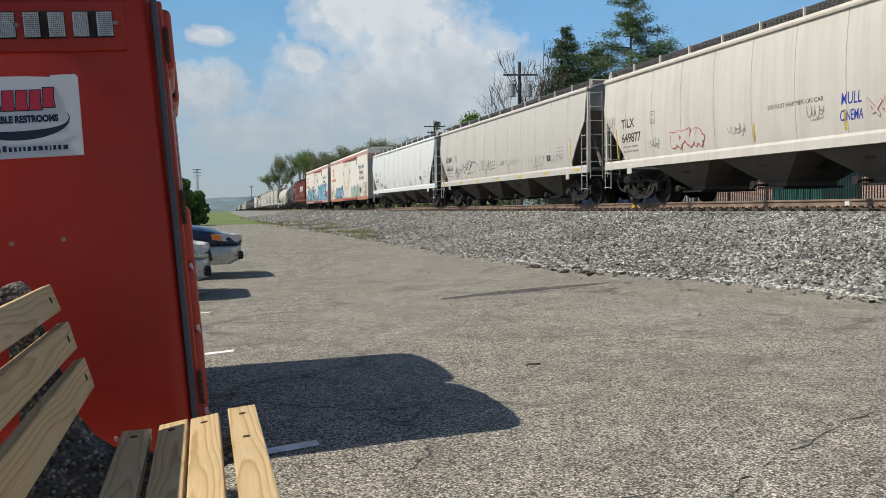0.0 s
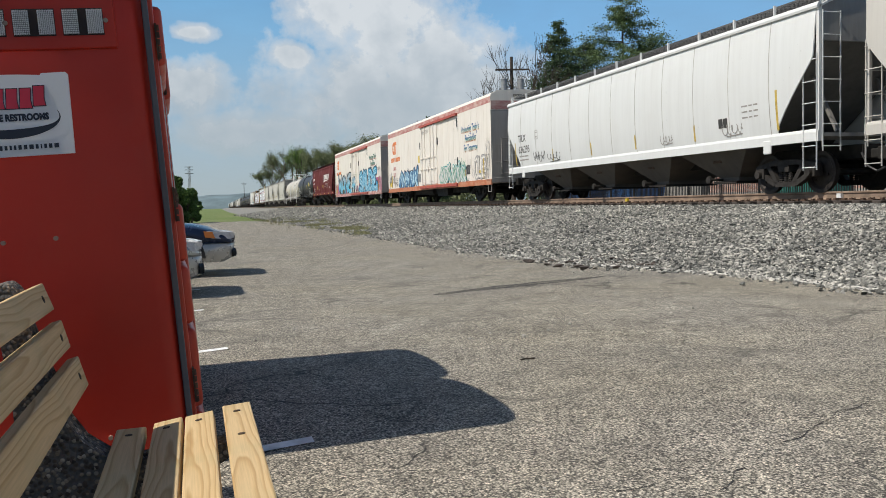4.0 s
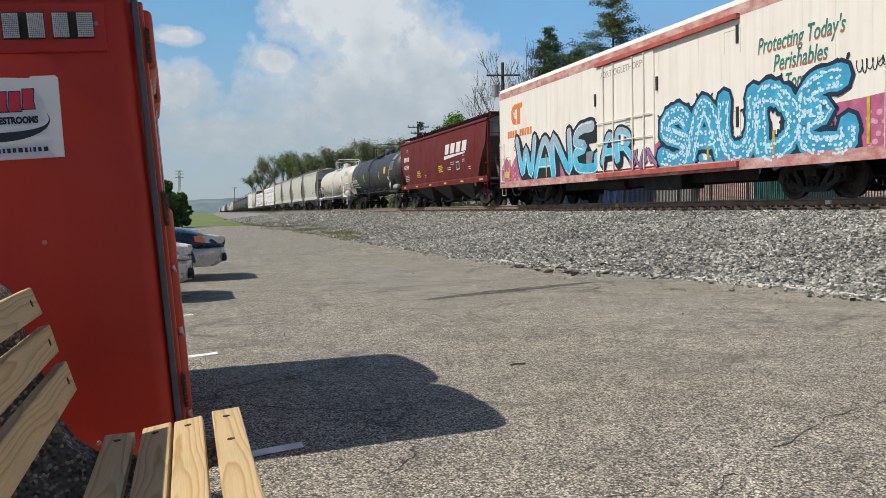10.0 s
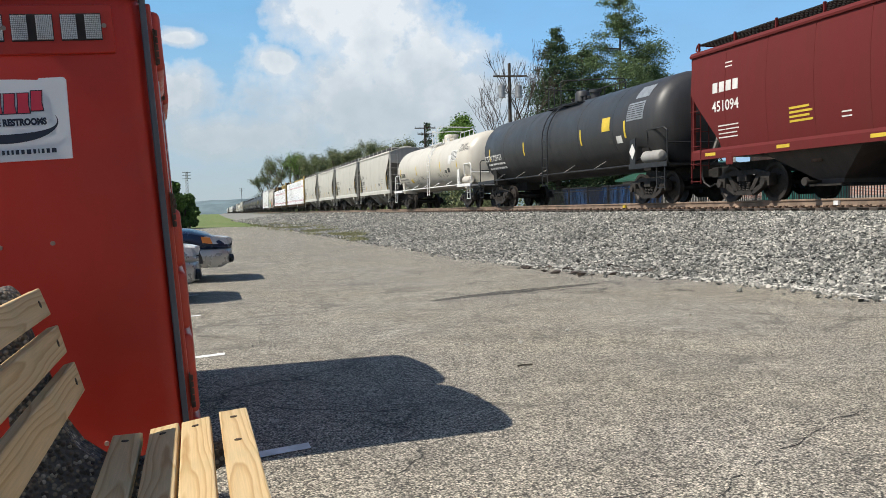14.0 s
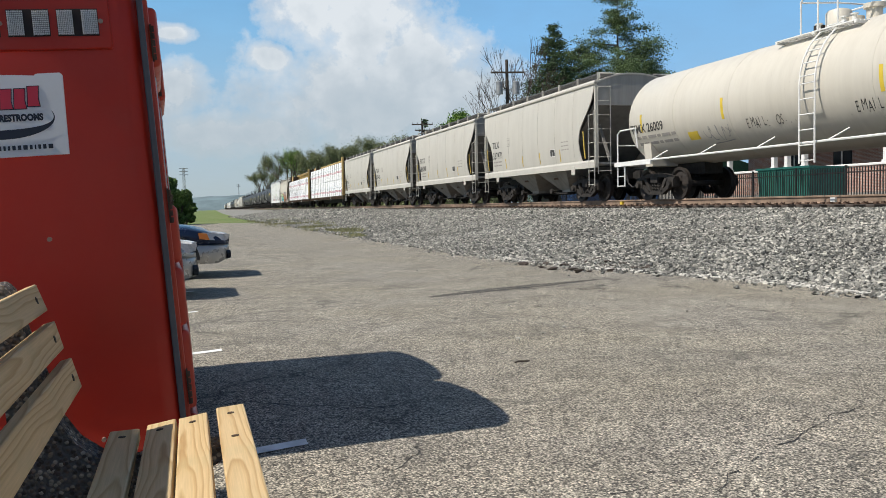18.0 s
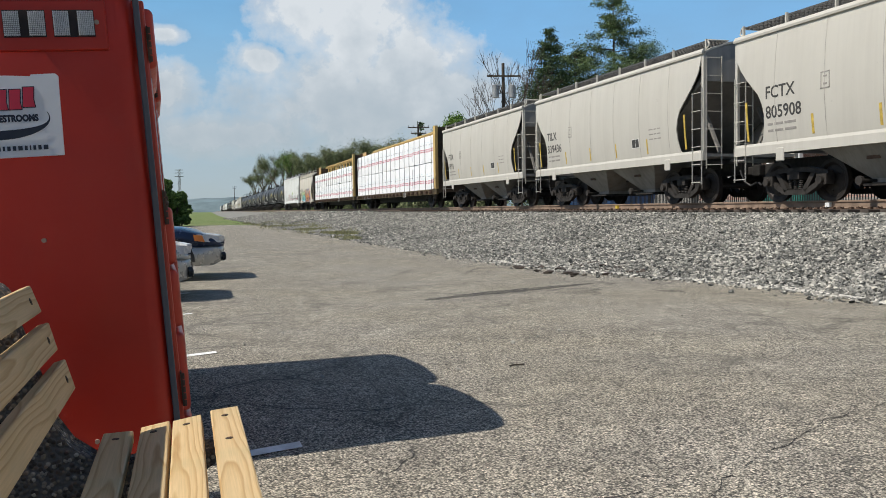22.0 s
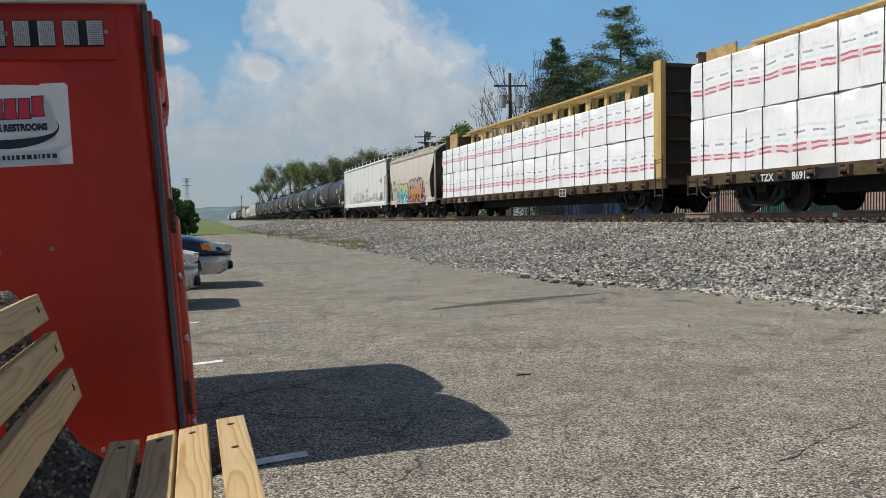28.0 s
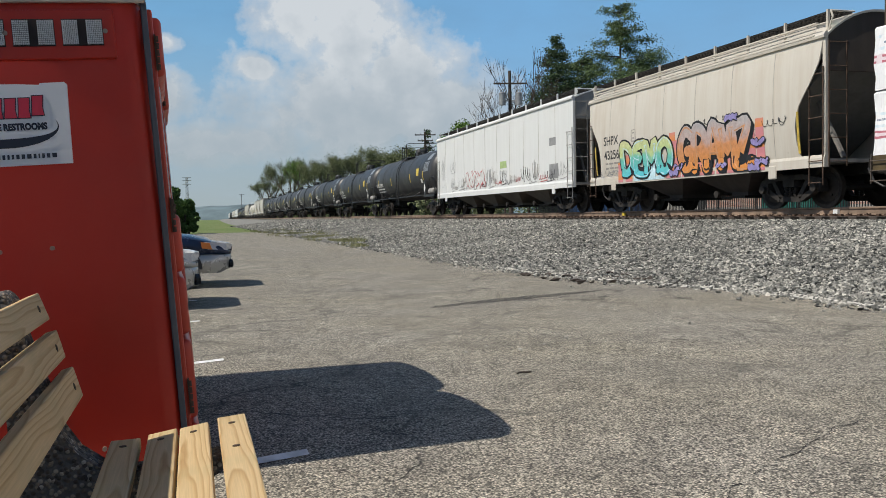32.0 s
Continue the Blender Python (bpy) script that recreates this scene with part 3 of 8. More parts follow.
        bm.faces.new([bm.verts.new((p[0], -d - 0.0126, p[1])) for p in (q[0][0], q[1][0], q[1][1], q[0][1])])
    part("swoosh", bm, M["ink"], sign, "dark blue swoosh")
    x = cx - 0.19
    for k, wd in enumerate((0.014, 0.012, 0.016, 0.012, 0.011, 0.012, 0.014, 0.011, 0.010, 0.008, 0.008, 0.012, 0.012, 0.016, 0.010, 0.005, 0.010, 0.012, 0.017)):
        bm = fresh()
        box(bm, x, x + wd, -d - 0.0125, -d - 0.0095, cz - 0.138, cz - 0.138 + (0.024 if k in (0, 4, 6) else 0.018))
        part("address_bar", bm, M["ink"], sign, "plain dark bar")
        x += wd + 0.008


# ---- bench ----
def make_bench():
    """Pine slats on two exposed-aggregate concrete ends; it runs away from the camera."""
    b = thing("bench", pose(0, 0, 0), "bench with new treated pine slats on pebbled concrete supports", "bench")
    y0, y1 = 0.4, 3.02
    seats = ((0.114, 0.430, -5), (-0.010, 0.411, -9), (-0.114, 0.395, -9), (-0.235, 0.381, -1))
    for k, (x, z, tilt) in enumerate(seats):
        bm = fresh()
        box(bm, -0.048, 0.048, y0, 3.0 + (0.01, -0.005, 0.008, -0.004)[k], -0.02, 0.02)
        soften(bm, 0.005)
        s = part("seat_slat", bm, M["wood"], b)
        s.matrix_basis = pose(x, 0, z, 0, tilt, 0)
        for yy in (2.90, 2.60 if k == 0 else 1.3):
            bolt(s, (-0.002, yy, 0.0195), (0, 0, 1))
    backs = ((-0.3815, 0.623, 74, 0.051), (-0.4285, 0.7465, 75, 0.047), (-0.474, 0.8675, 70, 0.046))
    for x, z, tilt, hw in backs:
        bm = fresh()
        box(bm, -hw, hw, y0, 2.9 + SEED.uniform(-0.006, 0.006), -0.02, 0.018)
        soften(bm, 0.005)
        s = part("back_slat", bm, M["wood"], b)
        s.matrix_basis = pose(x, 0, z, 0, tilt, 0)
        bolt(s, (0, 2.80, 0.0175), (0, 0, 1))
    for yy in (2.78, 0.75):
        bm = fresh()
        side = [(-0.53, -0.16), (-0.16, -0.16), (-0.14, 0.1), (-0.05, 0.28), (0.15, 0.385), (0.15, 0.405), (-0.02, 0.378), (-0.20, 0.352), (-0.29, 0.375), (-0.36, 0.43), (-0.405, 0.50), (-0.425, 0.60), (-0.49, 0.80), (-0.515, 0.91), (-0.54, 0.935), (-0.575, 0.93), (-0.59, 0.90), (-0.545, 0.60), (-0.53, 0.35)]
        prism(bm, side, "y", yy - 0.06, yy + 0.06)
        soften(bm, 0.012)
        part("bench_support", bm, M["aggregate"], b, "exposed-aggregate concrete support")
    return b


def bolt(parent, at, up):
    bm = fresh()
    p = Vector(at)
    rod(bm, p - Vector(up) * 0.01, p + Vector(up) * 0.002, 0.012, 12)
    part("bolt_hole", bm, M["hole"], parent, "dark countersunk bolt hole")
    bm = fresh()
    rod(bm, p - Vector(up) * 0.01, p + Vector(up) * 0.0035, 0.006, 8)
    part("bolt", bm, M["rust"], parent, "rusty bolt head")


M["jamb"] = plain("grey_jamb", (0.10, 0.105, 0.12), 0.5)
M["red_door"] = plain("lighter_red_door", (0.55, 0.06, 0.03), 0.4, vary=0.12, bump=0.08)
M["roof_plastic"] = plain("pale_roof_plastic", (0.62, 0.60, 0.56), 0.5)
M["sign_white"] = plain("white_vinyl", (0.82, 0.84, 0.87), 0.4, vary=0.05)
M["sign_red"] = plain("printed_red", (0.62, 0.03, 0.07), 0.4, vary=0.1)
M["ink"] = plain("printed_navy", (0.012, 0.018, 0.04), 0.4, vary=0.1)
# Daylight behind the vents, put into a plain white colour.
M["mesh"] = plain("daylight_white", (0.90, 0.90, 0.90), 0.5, vary=0.05)
M["steel_wire"] = plain("dark_wire", (0.07, 0.07, 0.07), 0.5)
M["vent_dark"] = plain("vent_shadow", (0.03, 0.022, 0.022), 0.9)
M["rivet"] = plain("dull_rivet", (0.38, 0.28, 0.22), 0.5, 0.5)
M["hole"] = plain("drilled_hole", (0.05, 0.035, 0.02), 0.9)

def add_shade_wall():
    """An unseen plain wall beside the camera, added to throw shade on the bench."""
    bm = fresh()
    box(bm, -3.3, -3.05, -9.0, 3.1, -0.4, 3.99)
    solid("wall_west", bm, M["white"], "plain pale unseen wall added to shade the bench", "wall", kind="structure")


make_ground()
add_shade_wall()
make_ballast()
make_track()
TILT = pose(0, 0, 0, 0, -3.7, 0)
first = portable_toilet(pose(-0.626, 4.32, -0.03, 0, 0, 2.0) @ TILT)
portable_toilet(pose(-0.64, 5.495, -0.03, 0, 0, 2.0) @ TILT)
toilet_details(first)
make_bench()


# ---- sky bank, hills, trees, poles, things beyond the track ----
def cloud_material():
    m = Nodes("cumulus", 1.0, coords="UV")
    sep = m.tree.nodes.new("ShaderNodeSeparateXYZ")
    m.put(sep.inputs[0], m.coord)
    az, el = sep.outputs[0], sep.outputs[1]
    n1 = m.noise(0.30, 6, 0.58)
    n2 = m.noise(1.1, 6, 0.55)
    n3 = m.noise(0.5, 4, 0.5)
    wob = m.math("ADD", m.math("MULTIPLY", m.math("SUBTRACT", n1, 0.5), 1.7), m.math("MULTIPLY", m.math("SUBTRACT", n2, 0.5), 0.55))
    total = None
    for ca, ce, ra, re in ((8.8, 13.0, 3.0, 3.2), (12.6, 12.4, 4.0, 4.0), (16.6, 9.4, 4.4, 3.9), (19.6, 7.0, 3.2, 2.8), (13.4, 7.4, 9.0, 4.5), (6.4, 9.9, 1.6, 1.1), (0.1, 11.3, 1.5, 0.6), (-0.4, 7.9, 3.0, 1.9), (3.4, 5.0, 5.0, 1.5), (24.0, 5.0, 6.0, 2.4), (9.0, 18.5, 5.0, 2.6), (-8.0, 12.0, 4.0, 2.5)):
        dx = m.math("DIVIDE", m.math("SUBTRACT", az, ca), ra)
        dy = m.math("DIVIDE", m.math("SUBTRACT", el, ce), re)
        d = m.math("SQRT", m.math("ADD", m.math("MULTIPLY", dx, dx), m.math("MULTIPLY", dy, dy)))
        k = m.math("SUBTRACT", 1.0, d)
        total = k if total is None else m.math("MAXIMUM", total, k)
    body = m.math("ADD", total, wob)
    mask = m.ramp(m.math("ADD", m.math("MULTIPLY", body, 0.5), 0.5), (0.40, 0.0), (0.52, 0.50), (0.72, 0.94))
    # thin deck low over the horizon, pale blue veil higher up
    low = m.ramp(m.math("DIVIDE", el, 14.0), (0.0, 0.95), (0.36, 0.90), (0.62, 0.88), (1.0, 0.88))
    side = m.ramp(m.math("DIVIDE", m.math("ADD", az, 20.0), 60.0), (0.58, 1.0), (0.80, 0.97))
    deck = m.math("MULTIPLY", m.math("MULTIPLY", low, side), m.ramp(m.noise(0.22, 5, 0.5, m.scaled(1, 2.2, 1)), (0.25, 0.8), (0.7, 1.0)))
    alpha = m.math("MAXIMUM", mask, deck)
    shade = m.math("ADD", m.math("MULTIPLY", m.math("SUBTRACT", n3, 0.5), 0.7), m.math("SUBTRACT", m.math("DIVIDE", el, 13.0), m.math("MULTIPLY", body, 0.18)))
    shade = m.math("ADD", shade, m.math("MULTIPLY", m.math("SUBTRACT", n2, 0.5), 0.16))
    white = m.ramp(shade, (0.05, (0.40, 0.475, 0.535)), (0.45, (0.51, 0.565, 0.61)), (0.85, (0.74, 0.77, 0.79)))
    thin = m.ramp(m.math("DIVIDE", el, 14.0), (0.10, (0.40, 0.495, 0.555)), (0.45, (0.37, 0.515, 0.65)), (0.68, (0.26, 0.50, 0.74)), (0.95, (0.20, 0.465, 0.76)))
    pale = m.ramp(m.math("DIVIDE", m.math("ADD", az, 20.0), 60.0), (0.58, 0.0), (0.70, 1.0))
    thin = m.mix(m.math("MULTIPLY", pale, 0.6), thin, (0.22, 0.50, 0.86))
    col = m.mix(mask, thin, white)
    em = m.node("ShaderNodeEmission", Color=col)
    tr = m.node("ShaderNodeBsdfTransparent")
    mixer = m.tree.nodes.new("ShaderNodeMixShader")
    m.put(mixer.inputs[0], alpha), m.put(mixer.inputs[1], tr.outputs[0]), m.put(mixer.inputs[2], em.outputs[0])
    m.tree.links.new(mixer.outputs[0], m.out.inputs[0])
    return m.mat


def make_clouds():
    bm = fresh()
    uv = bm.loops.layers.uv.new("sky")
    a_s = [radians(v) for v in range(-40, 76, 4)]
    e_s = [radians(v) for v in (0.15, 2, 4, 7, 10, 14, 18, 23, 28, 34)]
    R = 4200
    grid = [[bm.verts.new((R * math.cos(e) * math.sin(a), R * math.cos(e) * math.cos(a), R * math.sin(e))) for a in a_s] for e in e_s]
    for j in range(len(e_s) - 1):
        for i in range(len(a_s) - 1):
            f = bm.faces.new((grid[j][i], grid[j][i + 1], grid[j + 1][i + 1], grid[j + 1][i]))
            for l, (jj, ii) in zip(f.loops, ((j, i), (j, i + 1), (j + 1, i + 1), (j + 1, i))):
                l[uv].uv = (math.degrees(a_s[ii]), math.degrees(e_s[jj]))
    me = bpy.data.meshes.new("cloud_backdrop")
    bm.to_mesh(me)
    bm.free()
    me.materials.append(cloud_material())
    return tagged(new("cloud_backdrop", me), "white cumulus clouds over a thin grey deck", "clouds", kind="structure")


def limb(verts, faces, p, q, r0, r1, seg=5):
    """A tapered branch, into plain lists."""
    d = (q - p).normalized()
    a = d.orthogonal().normalized()
    b = d.cross(a)
    base = len(verts)
    for c, r in ((p, r0), (q, r1)):
        for i in range(seg):
            t = 2 * math.pi * i / seg
            verts.append(c + r * (math.cos(t) * a + math.sin(t) * b))
    for i in range(seg):
        faces.append((base + i, base + (i + 1) % seg, base + seg + (i + 1) % seg, base + seg + i))


def raw(name, verts, faces, material, parent, label=""):
    me = bpy.data.meshes.new(name)
    me.from_pydata([tuple(v) for v in verts], [], faces)
    me.materials.append(material)
    ob = new(name, me)
    ob.parent = parent
    return tagged(ob, label)


def leaves(name, centres, size, material, parent, rng, label="", flat=0.0):
    """Many small leaf faces round the given points."""
    c = np.asarray(centres, float)
    n = len(c)
    u = rng.normal(size=(n, 3))
    u[:, 2] *= 1 - flat
    u /= np.linalg.norm(u, axis=1, keepdims=True)
    w = rng.normal(size=(n, 3))
    w -= (w * u).sum(1, keepdims=True) * u
    w /= np.linalg.norm(w, axis=1, keepdims=True)
    s = size * rng.uniform(0.5, 1.4, (n, 1))
    v = np.stack([c - u * s, c + w * s * 0.55, c + u * s, c - w * s * 0.55], 1).reshape(-1, 3)
    f = np.arange(4 * n).reshape(-1, 4)
    me = bpy.data.meshes.new(name)
    me.from_pydata(v, [], f)
    me.materials.append(material)
    ob = new(name, me)
    ob.parent = parent
    return tagged(ob, label)


def broadleaf(name, x, y, z, h, spread, seed, bark, leaf, per_tip, leaf_size, label, category="tree", group="", stems=1, depth=4, low=0.3, thick=0.022, lean=0.75):
    """Trunk that forks again and again; leaves sit round the twig ends."""
    t = thing(name, pose(x, y, z), label, category, group)
    r = random.Random(seed)
    rng = np.random.default_rng(seed)
    verts, faces, tips = [], [], []

    def grow(p, d, length, rad, level):
        q = p + d * length
        limb(verts, faces, p, q, rad, rad * 0.68)
        if level == 0:
            tips.append(q)
            tips.append(p + d * length * 0.5)
            return
        for _ in range(r.choice((2, 3, 3)) if level > 1 else 3):
            nd = (d + Vector((r.uniform(-1, 1), r.uniform(-1, 1), r.uniform(-0.25, 0.75))) * lean).normalized()
            nd.x *= spread
            nd.y *= spread
            grow(q, nd.normalized(), length * r.uniform(0.55, 0.82), rad * 0.62, level - 1)
        if level <= 3:
            tips.append(q)
            tips.append(p + d * length * 0.6)

    for s in range(stems):
        d = Vector((r.uniform(-0.3, 0.3), r.uniform(-0.3, 0.3), 1)).normalized() if stems > 1 else Vector((0, 0, 1))
        grow(Vector((r.uniform(-0.4, 0.4) * (stems > 1), r.uniform(-0.4, 0.4) * (stems > 1), -0.3)), d, h * low, h * thick, depth)
    top = max(v.z for v in verts)
    k = h / top
    verts = [v * k for v in verts]
    tips = [v * k for v in tips]
    raw("trunk", verts, faces, bark, t, "bare branching wood")
    if per_tip:
        pts = np.repeat(np.array([tuple(p) for p in tips]), per_tip, 0)
        pts = pts + rng.normal(0, h * 0.034, pts.shape)
        leaves("crown", pts, leaf_size, leaf, t, rng)
    return t


def conifer(name, x, y, z, h, radius, seed, leaf, label, start=0.06, droop=-0.1, limbs=300, tuft=60, tuft_size=0.13, group="", power=0.8, ragged=0.3, clump=0.0, skew=(0, 0)):
    """Straight stem, branches at uneven heights clothed in needle tufts; clump > 0 gathers the needles in pads at the branch ends."""
    t = thing(name, pose(x, y, z), label, "tree", group)
    r = random.Random(seed)
    rng = np.random.default_rng(seed)
    verts, faces, pts = [], [], []
    limb(verts, faces, Vector((0, 0, -0.3)), Vector((0, 0, h * 0.97)), h * 0.016, 0.03, 8)
    for i in range(limbs):
        k = start + (1 - start) * (1 - r.random() ** 0.85)
        zz = h * min(0.985, k)
        a = r.uniform(0, 6.283)
        lobe = 1 + ragged * 1.6 * noise.noise((math.cos(a) * 1.3 + seed, math.sin(a) * 1.3, zz * 0.45)) + r.uniform(-ragged, ragged) * 0.5
        ln = max(0.3, radius * (1 - zz / h) ** power * lobe)
        p = Vector((0, 0, zz))
        q = p + Vector((math.cos(a) * ln + skew[0] * ln * 0.2, math.sin(a) * ln + skew[1] * ln * 0.2, ln * (droop + r.uniform(-0.15, 0.15))))
        limb(verts, faces, p, q, 0.045, 0.010, 4)
        n = max(8, int(tuft * (0.3 + ln / radius)))
        f = rng.uniform(0.3 + 0.35 * clump, 1.04, n)[:, None]
        wide = 0.10 + 0.10 * ln + 0.16 * clump
        off = rng.normal(0, wide, (n, 3)) * np.array([1, 1, 0.5])
        pts.append(np.array(p)[None] * (1 - f) + np.array(q)[None] * f + off)
    raw("trunk", verts, faces, M["bark_dark"], t, "straight dark trunk")
    leaves("crown", np.concatenate(pts), tuft_size, leaf, t, rng, flat=0.3)
    return t


def utility_pole(x, y, h, arm_turn, transformers, label):
    t = thing("utility_pole", pose(x, y, 0.6), label, "utility pole", "utility poles along the track")
    bm = fresh()
    rod(bm, (0, 0, -0.3), (0, 0, h), 0.17, 12, 0.11)
    part("pole", bm, M["pole_wood"], t, smooth=True)
    c, s = math.cos(radians(arm_turn)), math.sin(radians(arm_turn))
    for k, z in enumerate((h - 0.95,) if transformers else (h - 0.4, h - 1.1)):
        bm = fresh()
        w = 1.25 if k == 0 else 0.9
        beam(bm, (-w * c, -w * s - 0.14, z), (w * c, w * s - 0.14, z), 0.10, 0.12)
        arm = part("crossarm", bm, M["pole_wood"], t)
        for d in (-1.0, -0.5, 0.5, 1.0):
            bm = fresh()
            rod(bm, (w * d * c * 0.95, w * d * s * 0.95 - 0.14, z + 0.05), (w * d * c * 0.95, w * d * s * 0.95 - 0.14, z + 0.24), 0.045, 8, 0.03)
            part("insulator", bm, M["galv"], arm)
    if transformers:
        for d in (-0.62, 0.62):
            bm = fresh()
            cx, cy = d * c, d * s - 0.1
            rod(bm, (cx, cy, h - 2.52), (cx, cy, h - 1.66), 0.26, 16)
            rod(bm, (cx, cy, h - 1.66), (cx, cy, h - 1.58), 0.28, 16, 0.18)
            rod(bm, (cx - 0.1, cy, h - 1.62), (cx - 0.1, cy, h - 1.34), 0.045, 8)
            rod(bm, (cx + 0.1, cy, h - 1.62), (cx + 0.1, cy, h - 1.34), 0.045, 8)
            beam(bm, (0, 0, h - 2.2), (cx, cy, h - 2.2), 0.08, 0.1)
            part("transformer", bm, M["galv"], t, "grey can transformer", smooth=True)
    return t


M["bark"] = bark_material("grey_bark", (0.16, 0.13, 0.10))
M["bark_dark"] = bark_material("dark_bark", (0.09, 0.07, 0.055))
M["pole_wood"] = bark_material("weathered_pole", (0.085, 0.068, 0.054))
M["needles"] = leaf_material("spruce_needles", (0.022, 0.050, 0.020), (0.085, 0.135, 0.050))
M["pine_needles"] = leaf_material("pine_needles", (0.040, 0.075, 0.030), (0.15, 0.215, 0.075))
M["spring_leaf"] = leaf_material("fresh_spring_leaves", (0.06, 0.13, 0.015), (0.17, 0.30, 0.04))
M["bud"] = leaf_material("olive_buds", (0.085, 0.105, 0.045), (0.22, 0.25, 0.115))
M["bush_leaf"] = leaf_material("hedge_leaves", (0.05, 0.10, 0.02), (0.15, 0.27, 0.06))
# Distance haze is mixed into the hills' grey-blue base colour.
M["hill"] = plain("haze_tinted_wooded_hill", (0.135, 0.185, 0.20), 1.0, vary=0.3, scale=0.02, grain=0.2, bump=0.6)

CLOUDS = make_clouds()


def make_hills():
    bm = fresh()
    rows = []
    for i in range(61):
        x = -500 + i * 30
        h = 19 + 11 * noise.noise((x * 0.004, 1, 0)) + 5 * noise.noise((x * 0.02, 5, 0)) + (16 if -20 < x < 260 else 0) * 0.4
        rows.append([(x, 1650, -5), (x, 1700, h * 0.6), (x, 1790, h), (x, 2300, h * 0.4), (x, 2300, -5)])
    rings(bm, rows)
    solid("hill_backdrop", bm, M["hill"], "low wooded hills tinted blue as if in haze", "hill", kind="structure", smooth=True)


make_hills()
utility_pole(22.7, 58.0, 11.1, -12, True, "weathered timber utility pole with two grey transformers")
utility_pole(27.0, 97.0, 10.6, -12, False, "weathered timber utility pole with crossarms")
utility_pole(24.0, 430.0, 13.0, 0, False, "distant timber utility pole")
conifer("spruce_tree", 30.6, 67.0, 0.5, 16.1, 4.4, 11, M["needles"], "dark green conical spruce behind the track", droop=0.05, limbs=330, tuft=210, tuft_size=0.075, power=0.78, ragged=0.42, clump=0.3)
conifer("pine_tree", 37.3, 68.0, 0.5, 19.4, 4.9, 23, M["pine_needles"], "tall ragged white pine behind the track", start=0.2, droop=0.16, limbs=105, tuft=760, tuft_size=0.075, power=0.50, ragged=0.95, clump=0.55)
conifer("pine_tree", 34.2, 69.5, 0.5, 14.6, 5.6, 29, M["pine_needles"], "bushy lower pine beside the tall one", droop=0.1, limbs=260, tuft=330, tuft_size=0.085, power=0.45, ragged=0.4, clump=0.25)
conifer("pine_tree", 41.0, 71.0, 0.5, 14.6, 5.6, 31, M["pine_needles"], "bushy lower pine beside the tall one", droop=0.1, limbs=260, tuft=330, tuft_size=0.085, power=0.45, ragged=0.4, clump=0.25)
conifer("spruce_tree", 27.8, 99.0, 0.5, 11.3, 2.4, 41, M["needles"], "thin dark spruce by a utility pole", limbs=90, tuft=30, tuft_size=0.16, ragged=0.5)
for x, y, h, sd in ((24.5, 64.0, 11.6, 21), (25.7, 66.0, 13.6, 6), (27.4, 66.0, 14.0, 8), (45.5, 67.0, 12.2, 33), (47.0, 66.0, 12.6, 34)):
    broadleaf("bare_tree", x, y, 0.5, h, 0.9, sd, M["bark_dark"], M["bud"], 0, 0.05, "slender bare tree with thin twigs", group="bare trees by the pole", depth=5, low=0.24, thick=0.0065, lean=0.62)
broadleaf("maple_tree", 33.7, 108.0, 0.5, 12.5, 0.85, 12, M["bark"], M["spring_leaf"], 130, 0.12, "round maple in fresh green leaf", depth=5)
for i, (x, y, h, kind, per) in enumerate(((27, 114, 9.4, "bud", 18), (30, 122, 10.6, "bud", 20), (28, 133, 12.4, "bud", 14), (29, 150, 13.4, "bud", 12), (30, 168, 13.8, "bud", 14), (28, 186, 14.6, "bud", 9), (30, 205, 16.2, "bud", 14), (29, 228, 18.6, "spring_leaf", 7), (28, 250, 20.5, "bud", 16), (30, 275, 21.0, "bud", 15), (28, 305, 19.0, "bud", 8), (27, 330, 17.0, "bud", 8), (36, 140, 13.5, "bud", 12), (37, 190, 16.0, "bud", 12), (36, 236, 18.0, "bud", 14))):
    broadleaf("roadside_tree", x, y, 0.3, h * (0.88 if y > 180 else 0.93), 0.9, 50 + i, M["bark"], M[kind], int(per * 4.5), 0.13 if y > 180 else 0.10, "budding spring tree with thin olive crown" if kind == "bud" else "tree in fresh light green leaf", group="trees along the track")


def shrub(x, y, h, w, seed):
    """A dense mound of leaves over short stems."""
    t = thing("bush", pose(x, y, 0), "dense green bush at the end of the lot", "bush", "bushes at the end of the lot")
    rng = np.random.default_rng(seed)
    r = random.Random(seed)
    verts, faces = [], []
    for _ in range(9):
        a, k = r.uniform(0, 6.28), r.uniform(0.2, 0.8)
        limb(verts, faces, Vector((math.cos(a) * w * 0.2, math.sin(a) * w * 0.2, -0.1)), Vector((math.cos(a) * w * k, math.sin(a) * w * k, h * r.uniform(0.5, 0.9))), 0.05, 0.015)
    raw("stem", verts, faces, M["bark"], t, "woody stems")
    pts = []
    for _ in range(46):
        a, k, v = r.uniform(0, 6.28), r.uniform(0.1, 0.85) ** 0.7, r.uniform(0.12, 0.92)
        k *= (1.05 - v * v * 0.75)
        rad = r.uniform(0.16, 0.34) * w
        d = rng.normal(size=(420, 3))
        d /= np.linalg.norm(d, axis=1, keepdims=True)
        d *= rng.uniform(0.45, 1.08, (420, 1))
        pts.append(np.array([math.cos(a) * w * k, math.sin(a) * w * k, h * v]) + d * np.array([rad, rad, rad * 0.85]))
    pts = np.concatenate(pts)
    pts = pts[pts[:, 2] > 0.1]
    leaves("crown", pts, 0.11, M["bush_leaf"], t, rng)


